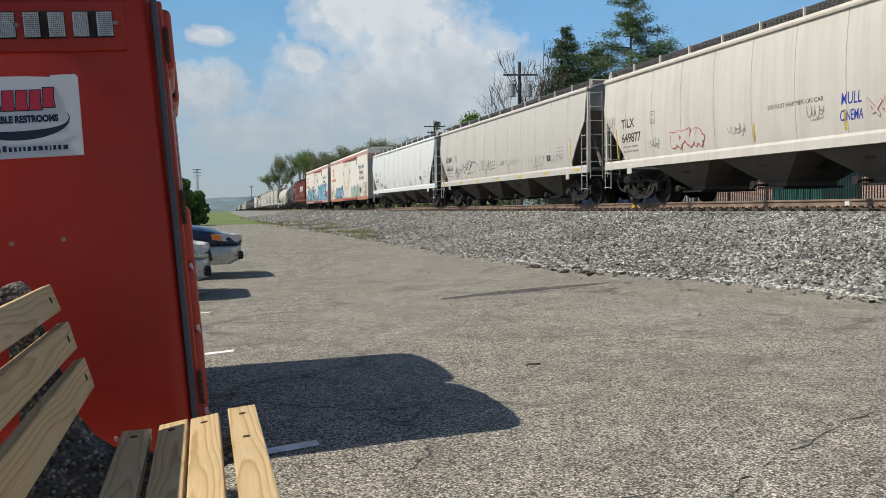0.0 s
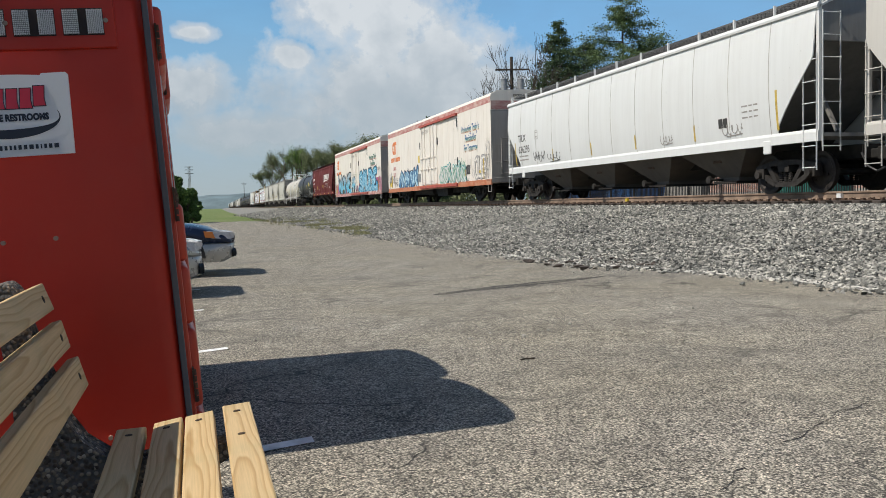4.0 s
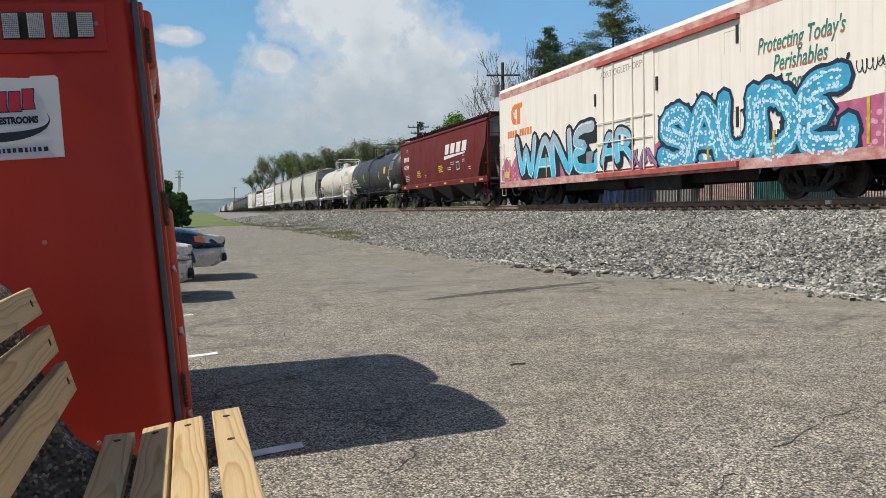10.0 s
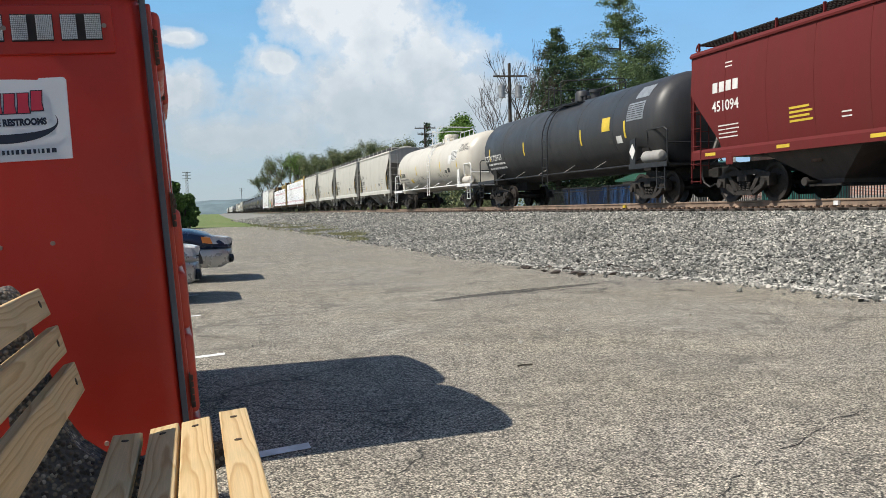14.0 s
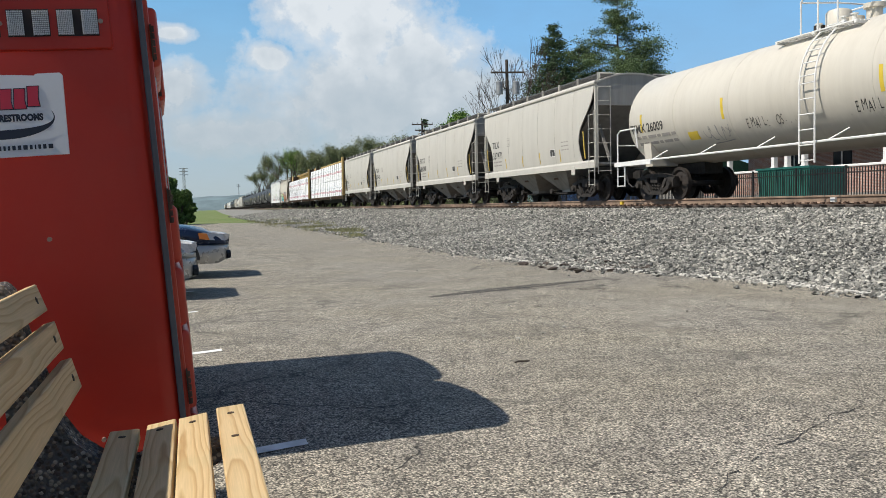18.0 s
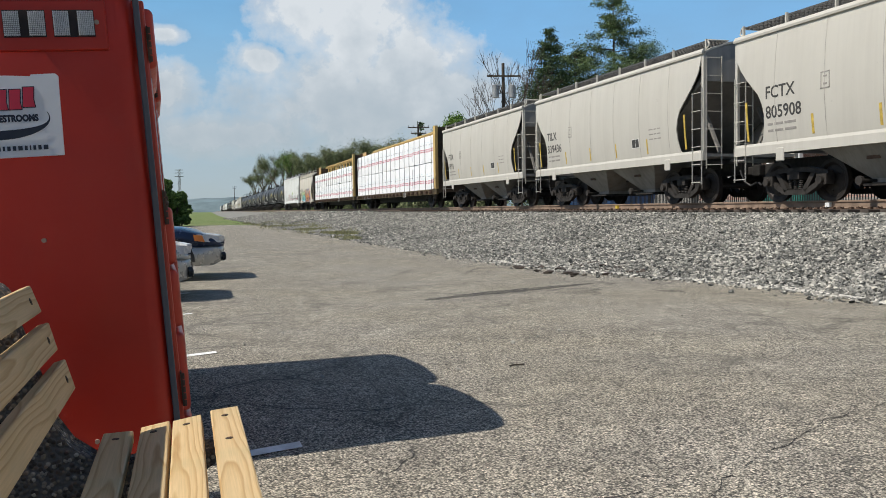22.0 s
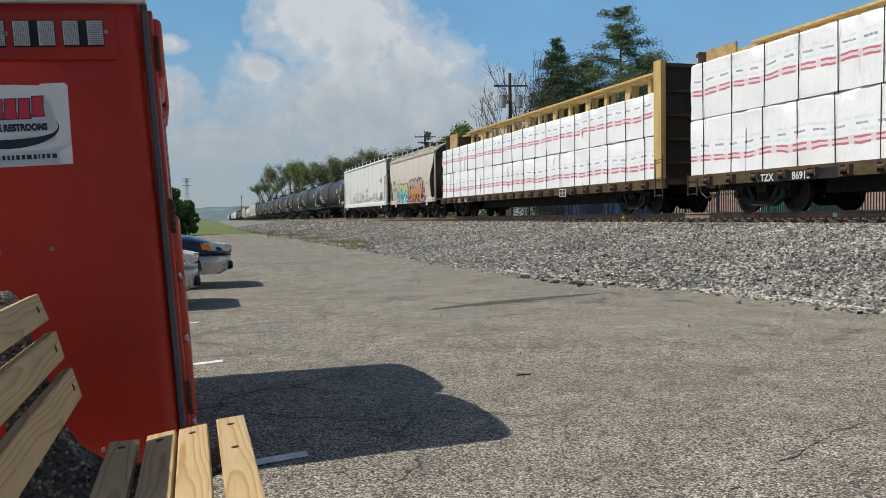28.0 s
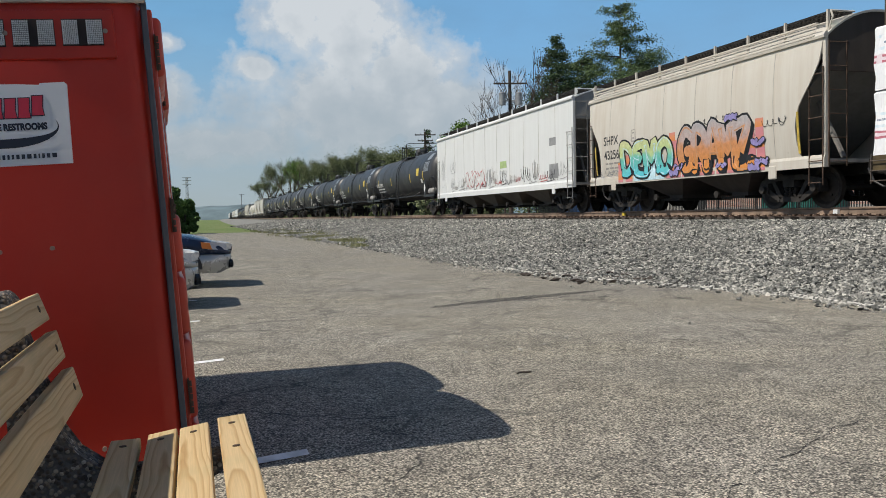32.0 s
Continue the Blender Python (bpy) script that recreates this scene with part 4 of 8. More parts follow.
for i, (x, y, h, w) in enumerate(((-7.9, 66, 4.6, 2.4), (-5.3, 67.5, 4.4, 2.2), (-3.3, 66, 4.1, 1.8), (-1.7, 67.5, 3.8, 1.5), (-0.5, 69, 2.7, 1.1))):
    shrub(x, y, h, w, 80 + i)


def far_brush():
    """Low budding scrub between the trees beyond the track."""
    rng = np.random.default_rng(17)
    pts = []
    for k in range(150):
        y = rng.uniform(84, 350)
        x = rng.uniform(24.5, 40)
        h = rng.uniform(2.5, 6.5) * (0.8 + y / 400)
        n = 420
        d = rng.normal(size=(n, 3))
        d /= np.linalg.norm(d, axis=1, keepdims=True)
        d *= rng.uniform(0.4, 1.0, (n, 1))
        pts.append(np.array([x, y, h * 0.5]) + d * np.array([2.2, 2.6, h * 0.55]))
    o = leaves("far_scrub", np.concatenate(pts), 0.22, M["bud"], None, rng)
    tagged(o, "olive budding scrub beyond the track", "bushes", kind="stuff")


far_brush()


def lattice_mast():
    t = thing("lattice_mast", pose(-0.7, 150, 0), "thin grey lattice mast behind the bushes", "mast")
    bm = fresh()
    for x, y in ((-0.25, 0), (0.25, 0), (0, 0.4)):
        rod(bm, (x, y, 0), (x * 0.6, y * 0.6, 8.4), 0.04)
    for i in range(14):
        z = i * 0.6
        rod(bm, (-0.25, 0, z), (0.25, 0, z + 0.6), 0.025), rod(bm, (0.25, 0, z), (0, 0.4, z + 0.6), 0.025)
    part("tower", bm, M["galv"], t)
    bm = fresh()
    for z in (7.2, 7.8, 8.3):
        beam(bm, (-0.7, 0.1, z), (0.7, 0.1, z), 0.06, 0.10)
    part("antenna", bm, M["galv"], t)


lattice_mast()


# ---- lot markings and stain ----
def lot_line(y, x1, x0=-5.0, slope=0.30, label="faded white parking line"):
    bm = fresh()
    rows = []
    for k in range(19):
        x = x0 + (x1 - x0) * k / 18
        yy = y + (x - x1) * slope * (1 if x > -1 else 0) - (slope * (x1 + 1) if x <= -1 else 0)
        rows.append([(x, yy - 0.05, ground_height(x, yy) + 0.026), (x, yy + 0.05, ground_height(x, yy) + 0.026)])
    rings(bm, rows, caps=False, closed=False)
    solid("lot_marking", bm, M["line"], label, "road marking", kind="structure")


for y, x1 in ((3.97, 0.50), (6.84, 0.21), (9.55, 0.05), (12.0, 0.03), (15.0, 0.0)):
    lot_line(y, x1)


def lot_stain():
    """A long dark tar seam across the lot."""
    bm = fresh()
    rows = []
    for k in range(31):
        u = k / 30
        x, y = 2.75 + 2.85 * u, 9.72 + 1.18 * u + 0.05 * math.sin(u * 5)
        w = (0.045 + 0.10 * math.sin(math.pi * min(1, u * 1.05)) ** 0.7) * (1 + 0.35 * noise.noise((u * 9, 0, 0)))
        rows.append([(x + w * 0.35, y - w, 0.0255), (x - w * 0.35, y + w, 0.0255)])
    rings(bm, rows, caps=False, closed=False)
    solid("tar_seam", bm, M["tar"], "dark oily streak on the asphalt", "stain", kind="structure")


def tar_material():
    m = Nodes("tar_streak", 0.85)
    m.colour(m.ramp(m.noise(60, 4, 0.7), (0.35, (0.04, 0.037, 0.033)), (0.65, (0.13, 0.12, 0.105))))
    m.bump(m.noise(70, 3), 0.6, 0.005)
    clear = m.node("ShaderNodeBsdfTransparent")
    worn = m.tree.nodes.new("ShaderNodeMixShader")
    m.put(worn.inputs[0], m.ramp(m.noise(14, 6, 0.75), (0.40, 0.25), (0.62, 0.92)))
    m.put(worn.inputs[1], clear.outputs[0]), m.put(worn.inputs[2], m.bsdf.outputs[0])
    m.tree.links.new(worn.outputs[0], m.out.inputs[0])
    return m.mat


def crack(points, width, seed):
    """A thin broken crack in the asphalt along rough points."""
    r = random.Random(seed)
    line = []
    for (xa, ya), (xb, yb) in zip(points, points[1:]):
        n = max(4, int(math.hypot(xb - xa, yb - ya) / 0.035))
        for k in range(n):
            u = k / n
            x, y = xa + (xb - xa) * u, ya + (yb - ya) * u
            line.append((x + 0.03 * noise.noise((x * 7, y * 7, seed)) + r.uniform(-0.004, 0.004), y + 0.05 * noise.noise((x * 6, y * 6, seed + 9)) + r.uniform(-0.006, 0.006)))
    bm = fresh()
    run_of, gap = [], 0
    for k, (x, y) in enumerate(line + [(None, None)]):
        open_here = x is not None and noise.noise((k * 0.16, seed * 3.1, 0)) > -0.18
        if open_here:
            w = width * (0.35 + 0.65 * abs(noise.noise((k * 0.5, seed, 2)))) * r.uniform(0.6, 1.2)
            run_of.append([(x - w * 0.4, y - w, 0.0235), (x + w * 0.4, y + w, 0.0235)])
        elif len(run_of) > 2:
            rings(bm, run_of, caps=False, closed=False)
            run_of = []
        else:
            run_of = []
    solid("crack", bm, M["crack"], "thin dark crack in the asphalt", "crack", kind="structure")


M["crack"] = plain("crack_dirt", (0.028, 0.025, 0.022), 0.95, vary=0.4, scale=20)
for k, (w, pts) in enumerate(((0.020, ((3.6, 6.9), (3.71, 6.75), (4.05, 6.37), (4.39, 6.03), (4.76, 5.66), (5.25, 5.34), (5.9, 4.9))), (0.012, ((2.55, 4.6), (2.63, 4.36), (2.77, 4.02), (2.8, 3.71))), (0.017, ((1.6, 2.5), (2.05, 2.86), (2.18, 2.93), (2.58, 3.17), (2.76, 3.26), (3.15, 3.5), (3.45, 3.58), (4.0, 3.75))), (0.012, ((2.04, 6.55), (2.26, 6.35), (2.32, 5.77), (2.23, 5.28))), (0.013, ((1.5, 2.84), (1.76, 2.86), (2.09, 2.88))), (0.012, ((2.39, 9.98), (2.61, 9.73), (2.8, 9.75))), (0.010, ((2.3, 4.9), (2.6, 4.7), (3.3, 4.75), (3.9, 4.5))), (0.010, ((3.1, 5.6), (3.6, 5.2), (4.2, 5.0))), (0.012, ((0.2, 8.6), (0.9, 8.4), (1.5, 8.5))), (0.010, ((1.4, 7.6), (2.2, 7.4), (3.0, 7.6))), (0.014, ((1.84, 5.0), (2.16, 5.21), (2.48, 5.41), (2.81, 5.4))), (0.015, ((2.86, 5.49), (3.0, 4.95), (2.93, 4.45), (2.87, 4.12), (2.71, 3.64))), (0.012, ((2.67, 4.28), (2.63, 3.88), (2.47, 3.42), (2.43, 3.19))), (0.013, ((2.18, 6.91), (2.28, 6.31), (2.34, 5.96), (2.48, 5.41))), (0.012, ((3.91, 5.33), (4.21, 4.96), (4.46, 4.46))))):
    crack(pts, w * 0.65, k)


def rubble():
    """Broken dark asphalt lumps and stray stones at the foot of the bank, a twig."""
    rnd = random.Random(4)
    for k in range(34):
        x, y = rnd.uniform(5.7, 7.3), rnd.uniform(11.8, 14.2)
        s = rnd.uniform(0.02, 0.075)
        bm = fresh()
        bmesh.ops.create_icosphere(bm, subdivisions=1, radius=1.0)
        for v in bm.verts:
            v.co *= rnd.uniform(0.45, 1.25)
            v.co.x *= s * 1.5
            v.co.y *= s
            v.co.z *= s * 0.55
            v.co += Vector((x, y, max(0.03, ballast_height(x, y)) + s * 0.25))
        solid("asphalt_lump", bm, M["tie"], "broken lump of dark asphalt at the ballast edge", "rubble", "asphalt lumps at the ballast edge")
    for k in range(60):
        x, y = rnd.uniform(0.4, 7.0), rnd.uniform(2.6, 14)
        s = rnd.uniform(0.008, 0.02)
        bm = fresh()
        bmesh.ops.create_icosphere(bm, subdivisions=1, radius=1.0)
        for v in bm.verts:
            v.co *= rnd.uniform(0.6, 1.2) * s
            v.co += Vector((x, y, 0.02 + s * 0.5))
        solid("pebble", bm, M["stone"], "small loose pebble on the asphalt", "pebble", "pebbles on the lot")
    bm = fresh()
    pipe(bm, [(2.15, 5.43, 0.026), (2.20, 5.45, 0.030), (2.25, 5.44, 0.027), (2.27, 5.46, 0.026)], 0.006, 5)
    solid("twig", bm, M["bark_dark"], "short dark twig lying on the asphalt", "twig")


rubble()
M["tar"] = tar_material()
lot_stain()


def weeds():
    """Thin grass where the bank meets the lot, and the verge beyond."""
    rng = np.random.default_rng(5)
    n = 20000
    y = rng.uniform(30, 78, n)
    base = np.array([toe(v) for v in y])
    x = base + rng.normal(0.5, 0.7, n) * (0.3 + (y - 24) / 45)
    keep = np.array([noise.noise((a * 0.8, b * 0.25, 0)) for a, b in zip(x, y)]) > 0.0
    x, y = x[keep], y[keep]
    z = np.array([max(0.02, ballast_height(a, b)) for a, b in zip(x, y)])
    h = rng.uniform(0.05, 0.16, len(x))
    a = rng.uniform(0, 6.28, len(x))
    w = 0.02
    p = np.stack([np.stack([x - w * np.cos(a), y - w * np.sin(a), z], 1), np.stack([x + w * np.cos(a), y + w * np.sin(a), z], 1), np.stack([x + rng.normal(0, 0.04, len(x)), y + rng.normal(0, 0.04, len(x)), z + h], 1)], 1).reshape(-1, 3)
    me = bpy.data.meshes.new("weeds")
    me.from_pydata(p, [], np.arange(len(p)).reshape(-1, 3))
    me.materials.append(M["weed"])
    tagged(new("weeds", me), "sparse yellow-green weeds at the foot of the ballast", "grass", kind="stuff")


M["weed"] = leaf_material("weed_blades", (0.11, 0.12, 0.045), (0.28, 0.27, 0.13))
weeds()


# ---- parked cars ----
def glass_material():
    m = Nodes("tinted_glass", 0.05)
    m.colour((0.02, 0.024, 0.028))
    m.bsdf.inputs["IOR"].default_value = 1.5
    m.bump(m.noise(3, 2), 0.03, 0.002)
    return m.mat


M["glass"] = glass_material()
M["car_silver"] = plain("silver_car_paint", (0.42, 0.43, 0.43), 0.28, 0.55, 0.06, 2, bump=0.02)
M["car_blue"] = plain("dark_blue_car_paint", (0.014, 0.026, 0.062), 0.22, 0.3, 0.1, 2, bump=0.02)
M["car_bright_blue"] = plain("blue_car_paint", (0.03, 0.10, 0.30), 0.25, 0.3, 0.1, 2, bump=0.02)
M["tyre"] = plain("tyre_rubber", (0.02, 0.02, 0.02), 0.85)
M["lamp_clear"] = plain("headlight_lens", (0.55, 0.56, 0.58), 0.12, vary=0.2, scale=20)
M["lamp_amber"] = plain("amber_lens", (0.60, 0.20, 0.05), 0.2, vary=0.1)


def parked_car(m, upper, lower, label, group):
    """Sedan; local +x is its front, origin on the ground amidships."""
    t = thing("parked_car", m, label, "car", group)
    # stations along the length: x, half width, belt height, shoulder inset
    st = [(-2.25, 0.60, 0.80, 0.30), (-2.18, 0.78, 0.88, 0.30), (-1.6, 0.86, 0.93, 0.26), (-0.6, 0.875, 0.91, 0.22), (0.6, 0.875, 0.90, 0.20), (1.2, 0.86, 0.875, 0.20), (1.55, 0.845, 0.845, 0.20), (1.80, 0.81, 0.79, 0.22), (2.02, 0.74, 0.70, 0.26), (2.15, 0.64, 0.61, 0.30), (2.21, 0.50, 0.585, 0.32)]

    def loop(x, w, top, inset, z0, z1):
        pts = []
        for k, z in ((0.94, 0.0), (1.0, 0.22), (1.0, 0.62), (0.97, 0.86), (0.86, 1.0)):
            pts.append((x, w * k, z0 + (z1 - z0) * z))
        return pts + [(x, 0, z1 + 0.03 * (z1 > 0.7))] + [(a, -b, c) for a, b, c in pts[::-1]]
    bm = fresh()
    rings(bm, [loop(x, w, t2, i, 0.24 if abs(x) < 2.1 else 0.30, 0.58 if abs(x) < 2.1 else 0.56) for x, w, t2, i in st])
    part("lower_body", bm, lower, t, "silver lower body", smooth=True)
    bm = fresh()
    rings(bm, [loop(x, w * 0.985, t2, i, 0.54, max(0.60, t2)) for x, w, t2, i in st])
    part("upper_body", bm, upper, t, smooth=True)
    bm = fresh()
    cab = [(-1.75, 0.70, 0.92), (-1.15, 0.64, 1.36), (-0.6, 0.62, 1.42), (0.1, 0.62, 1.41), (0.45, 0.64, 1.34), (1.15, 0.72, 0.88)]
    rings(bm, [[(x, 0.80 if z < 1 else w + 0.12, min(z, 0.86)), (x, w, z), (x, 0, z + 0.03), (x, -w, z), (x, -(0.80 if z < 1 else w + 0.12), min(z, 0.86))] for x, w, z in cab])
    part("windows", bm, M["glass"], t, "tinted glass house", smooth=True)
    bm = fresh()
    rings(bm, [[(x, 0.60, z), (x, 0.3, z + 0.035), (x, -0.3, z + 0.035), (x, -0.60, z), (x, 0, z - 0.02)] for x, z in ((-1.12, 1.38), (-0.6, 1.435), (0.1, 1.425), (0.42, 1.36))])
    part("roof_panel", bm, upper, t, smooth=True)
    for s in (-1, 1):
        bm = fresh()
        loops = [[(2.20 - 0.0, s * 0.36, 0.62), (2.21, s * 0.36, 0.70)], [(2.12, s * 0.62, 0.61), (2.10, s * 0.62, 0.72)], [(1.86, s * 0.79, 0.63), (1.80, s * 0.79, 0.75)]]
        for a, b in zip(loops, loops[1:]):
            q = [Vector(p) + Vector((0.02, s * 0.02, 0)) for p in (a[0], b[0], b[1], a[1])]
            vs = [bm.verts.new(p) for p in q] + [bm.verts.new(p - Vector((0.06, s * 0.03, 0))) for p in q]
            for f in ((0, 1, 2, 3), (7, 6, 5, 4), (0, 1, 5, 4), (1, 2, 6, 5), (2, 3, 7, 6), (3, 0, 4, 7)):
                bm.faces.new([vs[i] for i in f])
        part("headlight", bm, M["lamp_clear"], t, "clear headlight")
        bm = fresh()
        prism(bm, [(1.74, 0.65), (1.90, 0.63), (1.86, 0.735), (1.72, 0.75)], "y", min(s * 0.80, s * 0.838), max(s * 0.80, s * 0.838))
        part("side_marker", bm, M["lamp_amber"], t, "amber corner lens")
        bm = fresh()
        rod(bm, (2.16, s * 0.58, 0.38), (2.215, s * 0.56, 0.38), 0.07, 12)
        part("fog_light", bm, M["glass"], t)
        bm = fresh()
        box(bm, 0.55, 0.72, s * 0.98 - 0.09, s * 0.98 + 0.09, 0.92, 1.05)
        soften(bm, 0.03)
        part("mirror", bm, upper, t, smooth=True)
        for x in (-1.35, 1.35):
            bm = fresh()
            prof = [(0.20, 0.64), (0.30, 0.655), (0.315, 0.69), (0.315, 0.80), (0.30, 0.84), (0.20, 0.85)]
            loops = [[(x + r * math.cos(a), s * w, 0.315 + r * math.sin(a)) for r, w in prof] for a in [2 * math.pi * k / 24 for k in range(25)]]
            rings(bm, loops, caps=False)
            wheel = part("wheel", bm, M["tyre"], t, "black tyre", smooth=True)
            bm = fresh()
            rod(bm, (x, s * 0.70, 0.315), (x, s * 0.835, 0.315), 0.20, 18, 0.19)
            for k in range(5):
                a = 2 * math.pi * k / 5
                beam(bm, (x, s * 0.845, 0.315), (x + 0.19 * math.cos(a), s * 0.84, 0.315 + 0.19 * math.sin(a)), 0.04, 0.02, (0, 1, 0))
            part("rim", bm, M["galv"], wheel, "alloy rim")
            bm = fresh()
            rings(bm, [[(x + r * math.cos(a), s * w, 0.315 + r * math.sin(a)) for r, w in ((0.33, 0.862), (0.39, 0.862), (0.39, 0.886), (0.34, 0.886))] for a in [math.pi * k / 16 for k in range(17)]])
            part("wheel_arch", bm, M["black"], t, smooth=True)
    bm = fresh()
    box(bm, 2.13, 2.215, -0.45, 0.45, 0.34, 0.44)
    box(bm, 2.16, 2.225, -0.40, 0.40, 0.585, 0.66)
    part("grille", bm, M["black"], t)
    return t


parked_car(pose(-1.60, 14.9, 0.02), M["car_blue"], M["car_silver"], "dark blue over silver car parked on the lot", "cars parked on the lot")
parked_car(pose(-2.15, 11.6, 0.0), M["car_silver"], M["car_silver"], "silver car parked on the lot", "cars parked on the lot")


# ---- beyond the track: apron, railings, brick building ----
def brick_material():
    m = Nodes("pale_brick", 0.9)
    b = m.tree.nodes.new("ShaderNodeTexBrick")
    sep = m.tree.nodes.new("ShaderNodeSeparateXYZ")
    com = m.tree.nodes.new("ShaderNodeCombineXYZ")
    m.put(sep.inputs[0], m.coord)
    m.put(com.inputs[0], sep.outputs[1]), m.put(com.inputs[1], sep.outputs[2])
    m.put(b.inputs["Vector"], com.outputs[0])
    b.inputs["Scale"].default_value = 1.0
    b.inputs["Brick Width"].default_value, b.inputs["Row Height"].default_value, b.inputs["Mortar Size"].default_value = 0.22, 0.075, 0.01
    b.inputs["Color1"].default_value, b.inputs["Color2"].default_value, b.inputs["Mortar"].default_value = (0.36, 0.19, 0.14, 1), (0.28, 0.13, 0.10, 1), (0.45, 0.42, 0.38, 1)
    m.colour(m.mix(1.0, b.outputs[0], m.ramp(m.noise(0.8, 4), (0.3, 0.8), (0.7, 1.15)), "MULTIPLY"))
    m.bump(b.outputs["Fac"], -0.4, 0.01)
    return m.mat


M["brick"] = brick_material()
M["concrete"] = plain("pale_concrete", (0.24, 0.23, 0.21), 0.9, vary=0.3, scale=0.7, bump=0.3)
M["green_metal"] = plain("green_metal", (0.03, 0.10, 0.07), 0.5, 0.2)


def beyond():
    bm = fresh()
    box(bm, 19.6, 46.0, -20, 105, 0.2, 0.75)
    solid("pavement", bm, M["concrete"], "pale concrete apron beyond the track", "pavement", kind="structure")
    f = thing("fence", pose(20.6, 0, 0.75), "black iron picket fence along the apron", "fence")
    bm = fresh()
    box(bm, -0.014, 0.014, -0.014, 0.014, 0.05, 1.35)
    picket = mesh_of("picket", bm, M["black"])
    bm = fresh()
    box(bm, -0.03, 0.03, -0.03, 0.03, 0, 1.42)
    post = mesh_of("fence_post", bm, M["black"])
    for i in range(298):
        share("picket", picket, f, pose(0, 13 + i * 0.118, 0))
    for i in range(16):
        share("fence_post", post, f, pose(0, 13 + i * 2.36, 0))
    for z in (0.15, 1.18):
        bm = fresh()
        box(bm, -0.02, 0.02, 13, 13 + 35.4, z - 0.02, z + 0.02)
        part("fence_rail", bm, M["black"], f)
    b = thing("brick_building", pose(0, 0, 0.75), "low brick building front with white porch columns", "building")
    bm = fresh()
    box(bm, 33.0, 33.3, 12.0, 48.6, 0.62, 1.95)
    wall = part("wall", bm, M["brick"], b, "sunlit pale red brick parapet wall")
    bm = fresh()
    box(bm, 32.9, 33.4, 12.0, 48.6, 0.0, 0.62)
    part("plinth", bm, M["concrete"], wall, "pale plinth")
    bm = fresh()
    box(bm, 32.92, 33.38, 12.0, 48.6, 1.95, 2.08)
    soften(bm, 0.02, 1)
    part("coping", bm, M["white"], wall, "pale coping")
    for y in (20.0, 24.5, 29.0, 33.4, 39.2, 40.6, 41.75, 46.0):
        bm = fresh()
        box(bm, 33.02, 33.28, y - 0.13, y + 0.13, 2.08, 4.2)
        box(bm, 32.98, 33.32, y - 0.18, y + 0.18, 2.08, 2.2)
        part("column", bm, M["white"], b, "white porch column")
    bm = fresh()
    box(bm, 36.5, 44.0, 12.0, 48.6, 0, 7.4)
    back = part("back_wall", bm, M["brick"], b, "shaded wall under the porch")
    for y in (16, 20, 24, 28, 32, 36, 40, 44):
        for za, zb in ((0.9, 3.2), (4.6, 6.4)):
            bm = fresh()
            box(bm, 36.44, 36.52, y - 0.7, y + 0.7, za, zb)
            w = part("window", bm, M["glass"], back, "dark window")
            bm = fresh()
            box(bm, 36.40, 36.50, y - 0.04, y + 0.04, za, zb), box(bm, 36.40, 36.50, y - 0.7, y + 0.7, zb - 1.2, zb - 1.12)
            part("window_frame", bm, M["white"], w)
    bm = fresh()
    box(bm, 32.6, 36.5, 11.8, 48.8, 4.2, 4.42)
    part("porch_roof", bm, M["white"], b, "flat white porch roof")
    bm = fresh()
    prism(bm, [(35.8, 7.3), (44.6, 7.3), (44.6, 7.5), (40.3, 10.3), (35.8, 7.5)], "y", 11.4, 49.4)
    roof = part("roof", bm, M["roof_metal"], b, "dark standing-seam metal roof")
    for k in range(64):
        y = 11.6 + k * 0.6
        bm = fresh()
        beam(bm, (35.8, y, 7.53), (40.3, y, 10.33), 0.04, 0.07)
        part("roof_seam", bm, M["roof_metal"], roof)
    d = thing("dumpster", pose(24.0, 28.6, 0.75), "green metal refuse container behind the railings", "dumpster")
    bm = fresh()
    prism(bm, [(-0.8, 0.12), (0.8, 0.12), (0.9, 1.5), (-0.9, 1.55)], "y", -1.55, 1.55)
    body = part("bin", bm, M["bin_green"], d)
    for k in range(9):
        bm = fresh()
        y = -1.45 + k * 0.3625
        beam(bm, (-0.82, y, 0.14), (-0.93, y, 1.5), 0.05, 0.07, (0, 1, 0))
        part("rib", bm, M["bin_green"], body)
    bm = fresh()
    prism(bm, [(-0.95, 1.55), (0.95, 1.5), (0.95, 1.58), (-0.95, 1.63)], "y", -1.58, 1.58)
    part("lid", bm, M["bin_green"], d)
    # two blue bins farther along
    for y0 in (48.0, 42.6):
        d = thing("dumpster", pose(24.0, y0, 0.75), "blue metal refuse container behind the railings", "dumpster", "blue containers behind the railings")
        bm = fresh()
        prism(bm, [(-0.8, 0.14), (0.8, 0.14), (0.9, 1.35), (-0.9, 1.45)], "y", -1.8, 1.8)
        body = part("bin", bm, M["bin_blue"], d)
        for k in range(7):
            bm = fresh()
            beam(bm, (-0.82, -1.7 + k * 0.566, 0.16), (-0.93, -1.7 + k * 0.566, 1.4), 0.05, 0.07, (0, 1, 0))
            part("rib", bm, M["bin_blue"], body)
        bm = fresh()
        prism(bm, [(-0.95, 1.45), (0.95, 1.37), (0.95, 1.45), (-0.95, 1.53)], "y", -1.83, 1.83)
        part("lid", bm, M["black"], d, "black plastic lid")
    # long pale shed farther along the apron
    h = thing("pale_shed", pose(0, 0, 0.75), "long pale shed with a dark opening beside the brick building", "shed")
    bm = fresh()
    box(bm, 33.0, 38.0, 49.6, 60.0, 0, 2.2)
    part("wall", bm, M["concrete"], h)
    bm = fresh()
